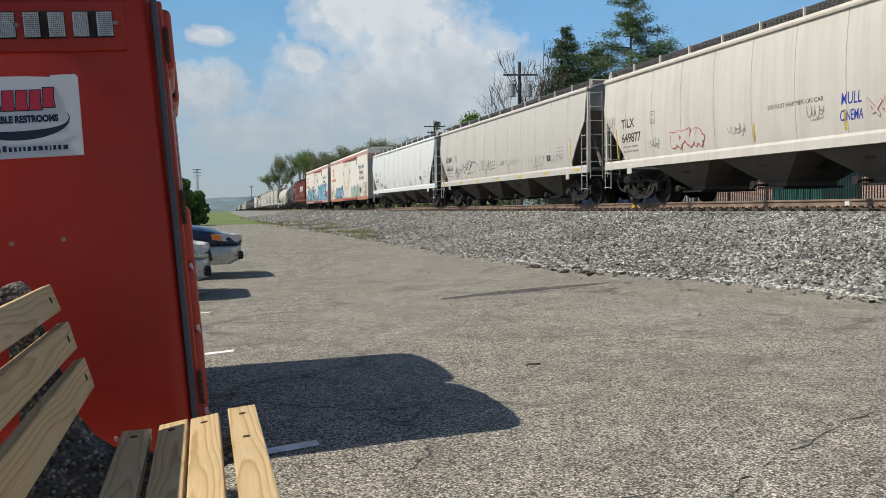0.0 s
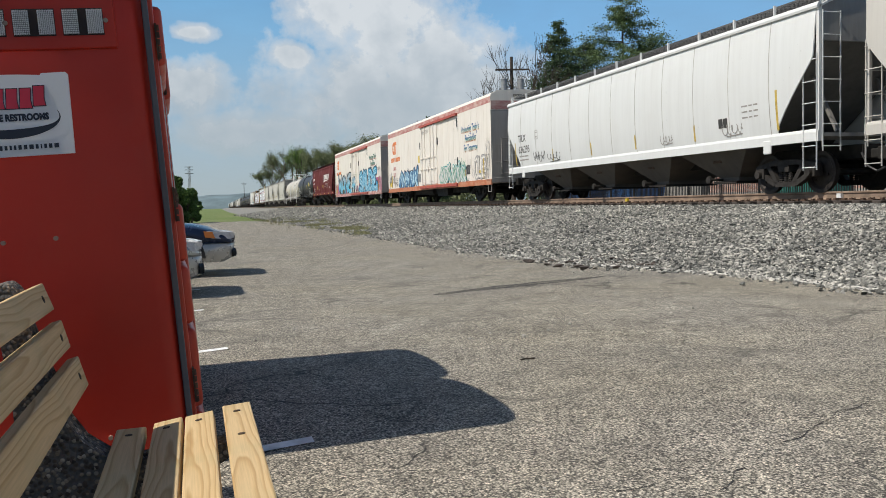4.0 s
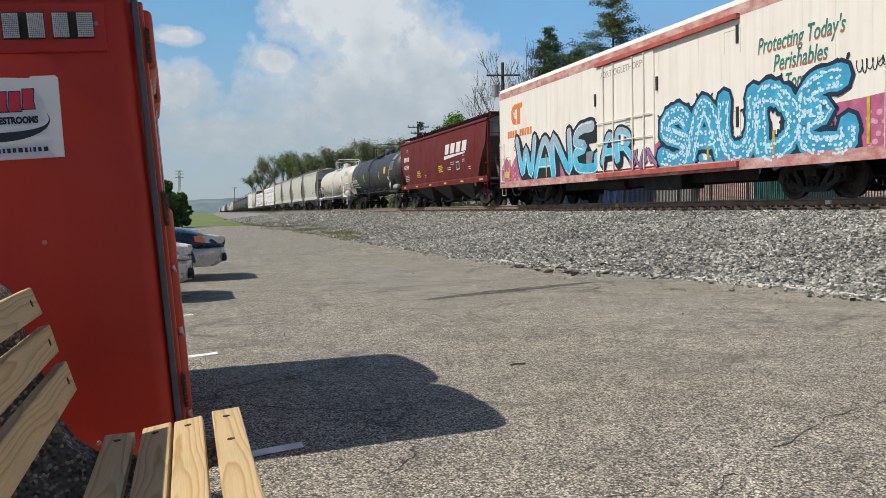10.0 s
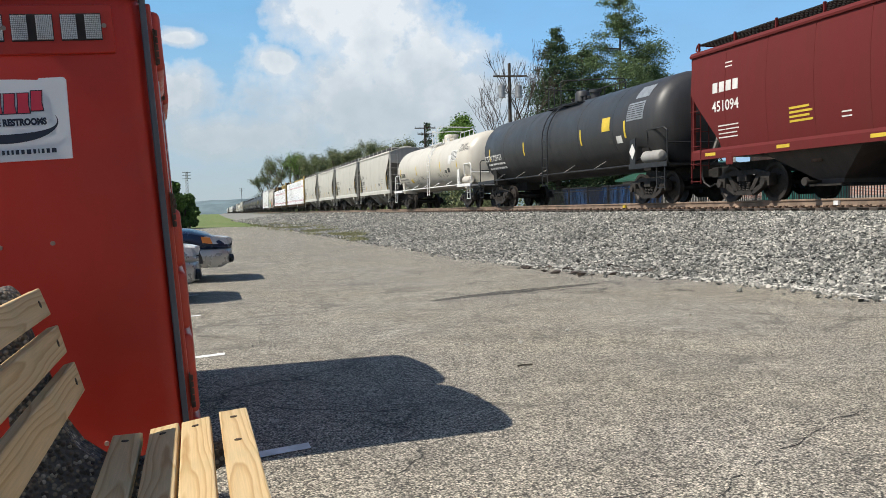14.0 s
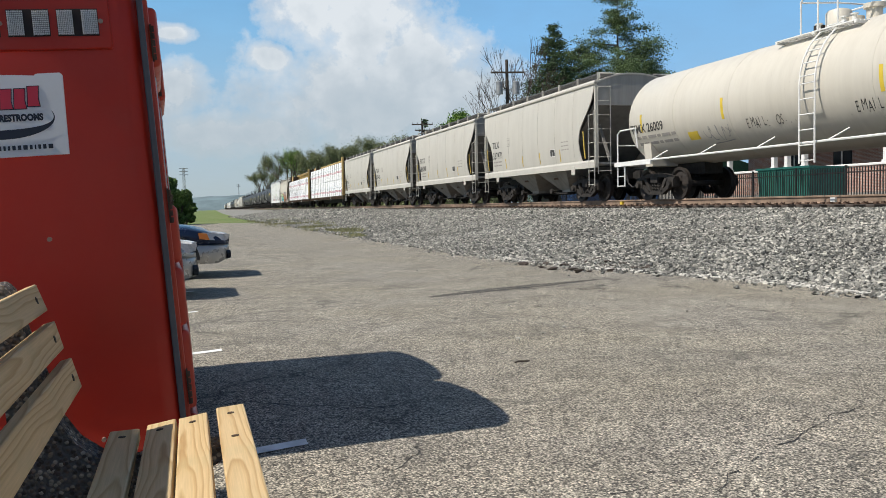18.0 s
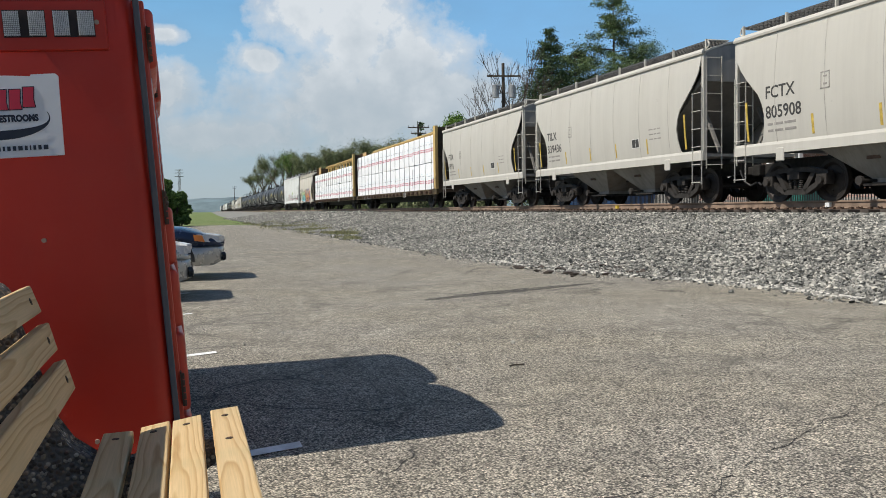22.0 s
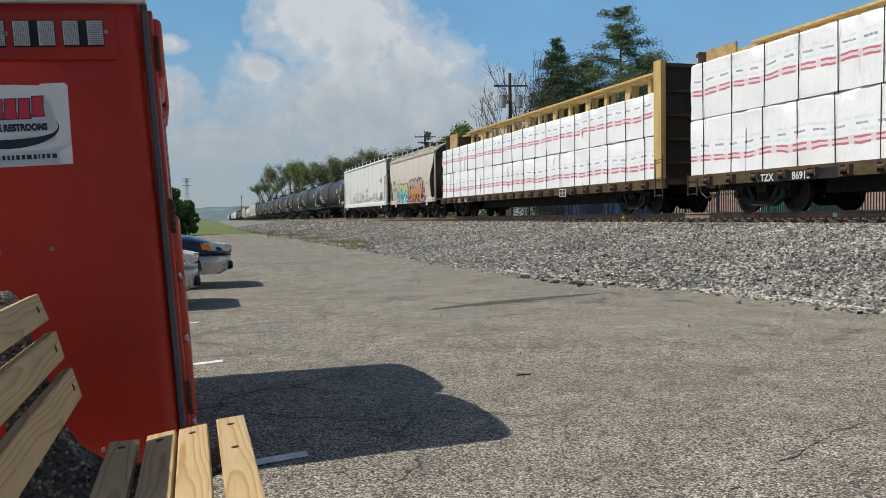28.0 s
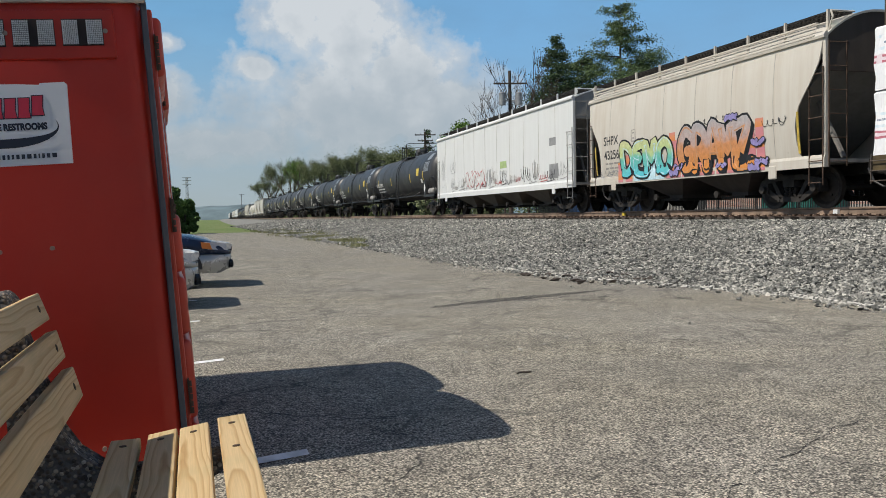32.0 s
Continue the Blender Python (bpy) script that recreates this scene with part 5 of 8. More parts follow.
    prism(bm, [(32.5, 2.2), (38.5, 2.2), (38.5, 2.35), (35.5, 3.3), (32.5, 2.35)], "y", 49.3, 60.3)
    part("roof", bm, M["green_metal"], h)
    bm = fresh()
    box(bm, 32.96, 33.02, 54.5, 59.4, 0.0, 1.9)
    part("door", bm, M["car_blue"], h, "wide dark blue door")


M["bin_blue"] = plain("blue_painted_metal", (0.025, 0.085, 0.22), 0.45, 0.1, 0.3, 2.0)
M["roof_metal"] = plain("dark_roof_metal", (0.035, 0.045, 0.042), 0.45, 0.3, 0.2, 1.0)
M["bin_green"] = plain("dull_green_metal", (0.02, 0.13, 0.11), 0.5, 0.1, 0.3, 2.0)
beyond()


# ---- the train ----
M["cream"] = weathered("cream_hopper_paint", (0.62, 0.585, 0.52), (0.36, 0.32, 0.27))
M["bone"] = weathered("bone_hopper_paint", (0.53, 0.508, 0.468), (0.38, 0.35, 0.31), streak=0.3)
M["pale"] = weathered("pale_grey_hopper_paint", (0.68, 0.69, 0.68), (0.46, 0.45, 0.43), streak=0.22)
M["stone_grey"] = weathered("stone_grey_hopper_paint", (0.50, 0.48, 0.43), (0.33, 0.31, 0.28), streak=0.25)
M["maroon"] = weathered("maroon_hopper_paint", (0.125, 0.017, 0.016), (0.085, 0.026, 0.020), 0.62, streak=0.3)
M["maroon"].node_tree.nodes["Principled BSDF"].inputs["Specular IOR Level"].default_value = 0.22
M["rust_cream"] = weathered("rust_stained_cream_paint", (0.58, 0.545, 0.48), (0.37, 0.27, 0.18), streak=0.32)
M["tank_black"] = weathered("black_tank_paint", (0.030, 0.031, 0.034), (0.075, 0.07, 0.065), 0.5, streak=0.35)
M["tank_white"] = weathered("white_tank_paint", (0.56, 0.525, 0.455), (0.34, 0.30, 0.25), 0.45, streak=0.25)
M["reefer"] = weathered("white_reefer_paint", (0.78, 0.735, 0.665), (0.46, 0.38, 0.32), streak=0.28)
M["seam"] = plain("dusty_weld_seam", (0.40, 0.38, 0.345), 0.7, vary=0.25, scale=2)
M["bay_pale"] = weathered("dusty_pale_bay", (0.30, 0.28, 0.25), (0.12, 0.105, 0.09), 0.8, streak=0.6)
M["grating"] = plain("grey_steel_grating", (0.12, 0.12, 0.12), 0.6, 0.3, 0.25, 4)
M["end_grey"] = weathered("grimy_car_end", (0.33, 0.32, 0.30), (0.16, 0.15, 0.14), streak=0.5)
# Besides grime, this dark colour holds the shade below the end overhang.
M["slope"] = weathered("grimy_shaded_slope", (0.19, 0.18, 0.165), (0.09, 0.08, 0.07), 0.8, streak=0.5)
# Dust tone taken darker: the shade under the car is in the colour.
M["bay"] = weathered("dusty_shaded_bay", (0.125, 0.108, 0.09), (0.065, 0.058, 0.05), 0.8, streak=0.5)
M["pink"] = faded("faded_pink_stripe", (0.46, 0.16, 0.15), (0.66, 0.55, 0.47))
M["brick_red"] = plain("door_track_red", (0.40, 0.085, 0.06), 0.6, vary=0.3)
M["orange_sill"] = faded("orange_sill", (0.50, 0.14, 0.05), (0.55, 0.33, 0.22))
M["logo_orange"] = plain("logo_orange", (0.68, 0.19, 0.04), 0.5)
M["amber_strip"] = plain("dull_amber_strip", (0.48, 0.34, 0.06), 0.6, vary=0.35, scale=8)
# Near-black base carries under-car shade; the streaks over it are grime.
M["dark_bay"] = weathered("grimy_shaded_bay", (0.055, 0.045, 0.042), (0.10, 0.085, 0.075), 0.8, streak=0.5)
M["letter_dark"] = plain("stencil_black", (0.05, 0.048, 0.045), 0.7)
M["letter_white"] = plain("stencil_white", (0.66, 0.65, 0.62), 0.6)
M["letter_red"] = plain("stencil_red", (0.45, 0.05, 0.05), 0.6)
M["letter_green"] = plain("stencil_green", (0.03, 0.16, 0.12), 0.6)
M["faint"] = plain("faded_stencil", (0.30, 0.28, 0.26), 0.7)
M["beam_yellow"] = weathered("centerbeam_yellow", (0.56, 0.40, 0.15), (0.24, 0.14, 0.07), 0.8, streak=0.6)
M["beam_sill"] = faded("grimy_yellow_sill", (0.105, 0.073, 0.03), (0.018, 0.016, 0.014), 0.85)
M["wing_tan"] = faded("rust_speckled_tan", (0.50, 0.34, 0.15), (0.16, 0.08, 0.04), 0.8)
M["end_brown"] = weathered("rusty_brown_car_end", (0.095, 0.075, 0.06), (0.055, 0.045, 0.036), 0.85, streak=0.5)
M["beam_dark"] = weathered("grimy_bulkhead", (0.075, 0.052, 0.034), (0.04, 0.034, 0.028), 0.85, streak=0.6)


def truck_meshes():
    bm = fresh()
    for s in (-1,):
        x = s * 1.0
        for y in (-0.889, 0.889):
            box(bm, x - 0.11, x + 0.11, y - 0.16, y + 0.16, 0.36, 0.60)
            rod(bm, (x + s * 0.08, y, 0.457), (x + s * 0.19, y, 0.457), 0.095, 10)
        for a, b in (((-1.05, 0.60), (-0.42, 0.72)), ((-0.42, 0.72), (0.42, 0.72)), ((0.42, 0.72), (1.05, 0.60)), ((-0.80, 0.42), (-0.36, 0.20)), ((-0.36, 0.20), (0.36, 0.20)), ((0.36, 0.20), (0.80, 0.42)), ((-0.60, 0.64), (-0.30, 0.24)), ((0.60, 0.64), (0.30, 0.24))):
            beam(bm, (x, *a), (x, *b), 0.15, 0.12)
    frame_me = mesh_of("side_frame", bm, M["gear"])
    bm = fresh()
    box(bm, -1.12, 1.12, -0.19, 0.19, 0.50, 0.66)
    bolster_me = mesh_of("bolster", bm, M["gear"])
    bm = fresh()
    coil = [(0.0, 0.24)] + [(0.066 if k % 2 else 0.045, 0.245 + k * 0.023) for k in range(12)] + [(0.0, 0.52)]
    rings(bm, [[(-1.03 + r * math.cos(a), r * math.sin(a), z) for a in [2 * math.pi * k / 8 for k in range(8)]] for r, z in coil[1:-1]])
    spring_me = mesh_of("spring", bm, M["gear"])
    bm = fresh()
    for s in (-1, 1):
        prof = [(0.085, 0.70), (0.16, 0.68), (0.20, 0.70), (0.34, 0.735), (0.40, 0.72), (0.457, 0.69), (0.457, 0.785), (0.485, 0.80), (0.485, 0.83), (0.40, 0.83), (0.34, 0.78), (0.18, 0.83), (0.085, 0.83)]
        loops = []
        for k in range(28):
            a = 2 * math.pi * k / 28
            loops.append([(s * x - (s * 0.02), r * math.cos(a), r * math.sin(a)) for r, x in prof])
        rings(bm, loops + [loops[0]], caps=False)
        for k in range(3):
            a = 2 * math.pi * k / 3
            rod(bm, (s * 0.79, 0.24 * math.cos(a), 0.24 * math.sin(a)), (s * 0.815, 0.24 * math.cos(a), 0.24 * math.sin(a)), 0.03, 8)
    rod(bm, (-1.0, 0, 0), (1.0, 0, 0), 0.08, 10)
    wheel_me = mesh_of("wheelset", bm, M["wheel"], True)
    return frame_me, bolster_me, spring_me, wheel_me


FRAME_ME, BOLSTER_ME, SPRING_ME, WHEEL_ME = truck_meshes()
WHEELS = []      # (wheelset, car number)
CARS = []        # (car, middle behind the first coupling)


def add_truck(car, y, number):
    t = share("truck", BOLSTER_ME, car, pose(0, y, 0), "grimy cast-steel freight truck")
    for turn in (0, 180):
        share("side_frame", FRAME_ME, t, pose(0, 0, 0, 0, 0, turn))
        for dy in (-0.16, 0.0, 0.16):
            share("spring", SPRING_ME, t, pose(0, 0, 0, 0, 0, turn) @ pose(0, dy, 0))
    for dy in (-0.889, 0.889):
        w = share("wheelset", WHEEL_ME, t, pose(0, dy, 0.457), "worn steel wheels on an axle")
        WHEELS.append((w, number))


def couplers(car, half):
    for s in (-1, 1):
        bm = fresh()
        box(bm, -0.10, 0.10, min(s * (half - 0.5), s * (half + 0.30)), max(s * (half - 0.5), s * (half + 0.30)), 0.72, 0.94)
        box(bm, -0.17, 0.13, min(s * (half + 0.25), s * (half + 0.55)), max(s * (half + 0.25), s * (half + 0.55)), 0.68, 0.98)
        soften(bm, 0.03)
        part("coupler", bm, M["steel"], car, "rusty knuckle coupler")
        bm = fresh()
        pts = [(-0.35, s * half, 0.85), (-0.38, s * (half + 0.2), 0.55), (-0.36, s * (half + 0.45), 0.42), (-0.3, s * (half + 0.62), 0.5)]
        pipe(bm, pts, 0.025, 6)
        part("air_hose", bm, M["black"], car, "black rubber air hose")


def side_ladder(car, y, s, x, z0, z1, material, span=0.42):
    """Rungs and stiles on the side near an end; s: which end."""
    bm = fresh()
    ya, yb = y, y - s * span
    for yy, top in ((ya, z1 + 0.1), (yb, z1)):
        beam(bm, (x, yy, z0), (x, yy, top), 0.016, 0.028, (1, 0, 0))
    n = max(3, int((z1 - z0) / 0.38))
    for i in range(n):
        z = z0 + 0.06 + (z1 - z0 - 0.1) * i / (n - 1)
        rod(bm, (x - 0.03 * (1 if x > 0 else -1) * -1, ya, z), (x + 0.03 * (1 if x > 0 else -1), yb, z), 0.011, 6)
    part("ladder", bm, material, car, "steel ladder at the car end")


def end_ladder(car, y, s, x0, x1, z0, z1, material):
    bm = fresh()
    for x in (x0, x1):
        beam(bm, (x, y, z0), (x, y, z1), 0.028, 0.016, (0, 1, 0))
    n = int((z1 - z0) / 0.40)
    for i in range(n):
        z = z0 + 0.1 + (z1 - z0 - 0.15) * i / (n - 1)
        rod(bm, (x0, y + s * 0.03, z), (x1, y + s * 0.03, z), 0.011, 6)
    part("end_ladder", bm, material, car, "steel ladder on the car end")


CUT = ((0.0, 1.08), (0.05, 1.20), (0.15, 1.29), (0.27, 1.32), (0.36, 1.25), (0.45, 1.1), (0.53, 0.85), (0.62, 0.55), (0.72, 0.28), (0.80, 0.12), (0.9, 0.05), (1.0, 0.03))


# side sheets that are cut off in a straight slant
SLANT = ((0.0, 1.30), (0.06, 1.27), (0.10, 1.20), (0.20, 0.98), (0.32, 0.70), (0.45, 0.38), (0.56, 0.12), (0.60, 0.05), (0.66, 0.03), (0.8, 0.03), (0.9, 0.03), (1.0, 0.03))


def hopper(number, length, paint, bays, label, eave=4.02, cut=1.0, bulge=0.10, rise=0.36, z0=1.34, trim=None, mark=None, board=None, strips=True, chord=None, bay_paint=None, end=None, rungs=None, edge=CUT):
    """Covered hopper wagon. length: between couplings."""
    car = thing("hopper_car", pose(0, 0, 0), label, "freight car", "freight cars of the train")
    half = length / 2 - 0.66
    trim = trim or paint
    seam = paint if paint is M["maroon"] else M["seam"]

    def xs(z):
        k = min(1, max(0, (z - z0) / (eave - z0)))
        return 1.49 + bulge * math.sin(math.pi * k) ** 0.8

    # side sheets
    for s in (-1, 1):
        bm = fresh()
        ny = max(8, int(length / 0.8))
        outer, inner = [], []
        for k, c in edge:
            z = z0 + (eave - z0) * k
            e = half - 0.06 - c * cut
            outer.append([bm.verts.new((s * xs(z), -e + 2 * e * i / ny, z)) for i in range(ny + 1)])
            inner.append([bm.verts.new((s * (xs(z) - 0.03), -e + 2 * e * i / ny, z)) for i in range(ny + 1)])
        for g, flip in ((outer, s < 0), (inner, s > 0)):
            for a, b in zip(g, g[1:]):
                for i in range(ny):
                    q = (a[i], a[i + 1], b[i + 1], b[i])
                    bm.faces.new(q if not flip else q[::-1])
        for j in range(len(edge) - 1):
            for i in (0, ny):
                bm.faces.new((outer[j][i], outer[j + 1][i], inner[j + 1][i], inner[j][i]))
        part("side_sheet", bm, paint, car, smooth=True)
    # weld seams
    n = max(4, round(length / 1.75))
    for i in range(1, n):
        y = -half + 2 * half * i / n
        if abs(y) < half - 1.4:
            bm = fresh()
            rings(bm, [[(-(xs(z) + d), y + dy, z) for d, dy in ((0.006, -0.009), (0.006, 0.009), (-0.02, 0.009), (-0.02, -0.009))] for z in (z0 + 0.02, z0 + 0.45, z0 + 0.9, z0 + 1.4, z0 + 1.9, z0 + 2.4, eave - 0.05)])
            part("weld_seam", bm, seam, car)
    # roof and its edge
    bm = fresh()
    loops = []
    for i in range(13):
        x = -1.49 + 2.98 * i / 12
        z = eave + rise * (1 - abs(x / 1.49) ** 2.2)
        loops.append([(x, -half, z), (x, half, z), (x, half, z - 0.05), (x, -half, z - 0.05)])
    rings(bm, loops)
    part("roof", bm, paint, car, smooth=True)
    for s in (-1, 1):
        bm = fresh()
        prism(bm, [(s * 1.44, eave - 0.05), (s * 1.545, eave - 0.05), (s * 1.555, eave + 0.0), (s * 1.50, eave + 0.085), (s * 1.44, eave + 0.10)], "y", -half, half)
        part("top_chord", bm, chord or trim, car)
    # hatch trough
    bm = fresh()
    box(bm, -0.28, 0.28, -half + 0.8, half - 0.8, eave + rise - 0.02, eave + rise + 0.11)
    soften(bm, 0.03)
    part("trough_hatch", bm, paint, car)
    # running boards on stubs
    wb = board or M["grating"]
    zw = eave + rise * 0.84
    for s in (-1, 1):
        bm = fresh()
        for x in (s * 0.72, s * 0.83, s * 0.94, s * 1.06, s * 1.17, s * 1.28):
            box(bm, x - 0.02, x + 0.02, -half + 0.1, half - 0.1, zw, zw + 0.035)
        k = int(length / 0.16)
        for i in range(k + 1):
            y = -half + 0.12 + (2 * half - 0.24) * i / k
            box(bm, min(s * 0.70, s * 1.30), max(s * 0.70, s * 1.30), y - 0.015, y + 0.015, zw + 0.005, zw + 0.03)
        part("running_board", bm, wb, car, "steel grating running board")
        n = max(5, round(length / 1.65))
        for i in range(n + 1):
            y = -half + 0.12 + (2 * half - 0.24) * i / n
            bm = fresh()
            box(bm, min(s * 1.30, s * 1.36), max(s * 1.30, s * 1.36), y - 0.022, y + 0.022, eave + 0.06, zw + 0.06)
            part("board_bracket", bm, trim, car)
    for s in (-1, 1):
        for x in (-1, 1):
            bm = fresh()
            pipe(bm, [(x * 1.33, s * (half - 0.12), eave + 0.1), (x * 1.33, s * (half + 0.02), zw - 0.12), (x * 1.33, s * (half - 0.04), zw + 0.02), (x * 0.72, s * (half - 0.02), zw + 0.02)], 0.022)
            part("board_brace", bm, trim, car)
    # side sill
    for s in (-1, 1):
        bm = fresh()
        prism(bm, [(s * 1.40, z0 - 0.22), (s * 1.53, z0 - 0.22), (s * 1.53, z0 - 0.02), (s * 1.50, z0 + 0.05), (s * 1.40, z0 + 0.05)], "y", -half, half)
        part("side_sill", bm, trim, car)
    # ends
    for s in (-1, 1):
        bm = fresh()
        pts = [(-1.49 + 2.98 * i / 12, eave + (rise - 0.03) * (1 - ((-1.49 + 2.98 * i / 12) / 1.49) ** 2)) for i in range(13)]
        prism(bm, [(-1.45, eave - 0.75), (1.45, eave - 0.75)] + pts[::-1], "y", min(s * (half - 0.10), s * (half - 0.03)), max(s * (half - 0.10), s * (half - 0.03)))
        part("end_sheet", bm, (end or M["end_grey"]) if s < 0 else paint, car, "dirty upper end sheet")
        bm = fresh()
        ya, yb = s * (half - 0.10), s * (half - 2.9)
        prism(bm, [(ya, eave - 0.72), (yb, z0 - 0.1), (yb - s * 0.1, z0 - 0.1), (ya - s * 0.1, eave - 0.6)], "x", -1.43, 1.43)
        part("slope_sheet", bm, M["slope"], car, "grimy sloped end sheet with shade in its colour")
        for x in (-1, 1):
            bm = fresh()
            beam(bm, (x * 1.46, s * (half - 0.05), z0 - 0.15), (x * 1.46, s * (half - 0.05), eave + 0.02), 0.07, 0.09, (0, 1, 0))
            part("corner_post", bm, trim, car)
            beam_y = s * (half - 0.9)
            bm = fresh()
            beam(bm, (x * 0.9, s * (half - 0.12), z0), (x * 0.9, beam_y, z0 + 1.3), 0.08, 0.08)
            # The brace takes the slope's darkened colour, as if in the same shade.
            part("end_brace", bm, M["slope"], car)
        bm = fresh()
        box(bm, -1.45, 1.45, min(s * (half - 1.1), s * (half - 0.02)), max(s * (half - 1.1), s * (half - 0.02)), z0 - 0.12, z0 - 0.04)
        part("end_platform", bm, M["end_grey"], car)
        side_ladder(car, s * (half - 0.04), s, -1.53, 0.48, 2.95, rungs or trim)
        end_ladder(car, s * (half + 0.02), s, -1.42, -0.95, 0.9, eave - 0.1, rungs or trim)
        side_ladder(car, s * (half - 0.04), s, 1.53, 0.48, 2.95, trim)
    # bays
    yb = half - 2.55
    span = 2 * yb / bays
    for i in range(bays):
        y = -yb + span * (i + 0.5)
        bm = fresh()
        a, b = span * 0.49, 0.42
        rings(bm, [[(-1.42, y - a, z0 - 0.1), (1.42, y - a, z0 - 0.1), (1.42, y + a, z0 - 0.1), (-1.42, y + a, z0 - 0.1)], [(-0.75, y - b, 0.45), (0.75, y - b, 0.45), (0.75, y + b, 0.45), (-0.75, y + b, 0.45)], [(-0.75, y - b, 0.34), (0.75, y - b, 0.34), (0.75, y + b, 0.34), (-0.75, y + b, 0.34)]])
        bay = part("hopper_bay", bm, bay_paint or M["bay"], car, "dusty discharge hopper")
        bm = fresh()
        box(bm, -0.9, 0.9, y - 0.5, y + 0.5, 0.29, 0.35)
        rod(bm, (-1.2, y + 0.3, 0.40), (1.2, y + 0.3, 0.40), 0.035, 8)
        rod(bm, (-1.22, y + 0.3, 0.40), (-1.14, y + 0.3, 0.40), 0.10, 8)
        part("outlet_gate", bm, M["gear"], bay, "steel outlet gate")
        bm = fresh()
        k = 0.48
        box(bm, -1.14, -1.10, y - 0.17, y + 0.17, 0.84, 0.98)
        o = part("hatch_plate", bm, M["rust"], bay)
    bm = fresh()
    box(bm, -0.32, 0.32, -half, half, 0.74, 1.05)
    part("centre_sill", bm, M["steel"], car)
    # reflectors on the sill
    n = max(4, round(length / 2.8))
    for i in range(n if strips else 0):
        y = -half + 0.9 + (2 * half - 1.8) * i / (n - 1)
        bm = fresh()
        box(bm, -1.536, -1.52, y - 0.22, y + 0.22, z0 - 0.14, z0 - 0.06)
        part("reflector", bm, M["yellow"], car, "yellow reflective strip")
    couplers(car, half)
    for s in (-1, 1):
        add_truck(car, s * (half - 1.65), number)
        for x in (-1, 1):
            bm = fresh()
            box(bm, min(x * 1.50, x * 1.545), max(x * 1.50, x * 1.545), s * (half - 1.7) - 0.14, s * (half - 1.7) + 0.14, z0 - 0.42, z0 - 0.1)
            soften(bm, 0.02, 1)
            part("jacking_pad", bm, trim, car)
    # stencils
    if mark:
        ink = mark[2]
        lettering(car, mark[0], half - 0.95 - 0.35 * cut, z0 + 1.06, 0.40, ink, xs, offset=0.006)
        lettering(car, mark[1], half - 0.95 - 0.35 * cut, z0 + 0.60, 0.40, ink, xs, offset=0.006)
        faint = M["faint"] if ink is M["letter_dark"] else ink
        y1 = half - 1.0 - 0.35 * cut
        for j in range(2):
            for a, b in ((0.0, 0.18), (0.24, 0.52), (0.58, 0.95)):
                patch(car, "stencil_line", y1 - b, y1 - a, z0 + 0.28 + j * 0.15, z0 + 0.335 + j * 0.15, faint, xs)
        patch(car, "data_plate", -half + 3.2, -half + 3.62, z0 + 0.34, z0 + 0.62, M["letter_white"], xs)
        patch(car, "data_plate", -half + 3.22, -half + 3.40, z0 + 0.36, z0 + 0.60, M["letter_dark"], xs, 0.007)
        patch(car, "data_plate", -half + 3.42, -half + 3.60, z0 + 0.36, z0 + 0.60, M["letter_dark"], xs, 0.007)
        for j in range(3):
            for a, b in ((0.0, 0.16), (0.22, 0.34), (0.40, 0.62)):
                patch(car, "stencil_line", -half + 2.0 + a, -half + 2.0 + b, z0 + 0.52 + j * 0.14, z0 + 0.555 + j * 0.14, faint, xs)
        bm = fresh()
        yb = y1 - 1.75
        for a, b, c2, e2 in ((0, 0.26, 0, 0.02), (0, 0.26, 0.34, 0.36), (0, 0.02, 0, 0.36), (0.24, 0.26, 0, 0.36), (0.08, 0.18, 0.08, 0.12), (0.08, 0.18, 0.24, 0.28)):
            box(bm, -(xs(z0 + 1.2) + 0.006), -(xs(z0 + 1.2) - 0.02), yb - b, yb - a, z0 + 1.05 + c2, z0 + 1.05 + e2)
        part("stencil_box", bm, faint, car)
        for f in (0.05, 0.25, 0.42, 0.58, 0.75, 0.93):
            patch(car, "reflector", half - f * 2 * half - 0.035, half - f * 2 * half + 0.035, z0 + 0.12, z0 + 0.56 + (0.5 if f in (0.05, 0.93) else 0), M["amber_strip"], xs, label="vertical amber reflector")
    car["half"] = half
    return car, xs


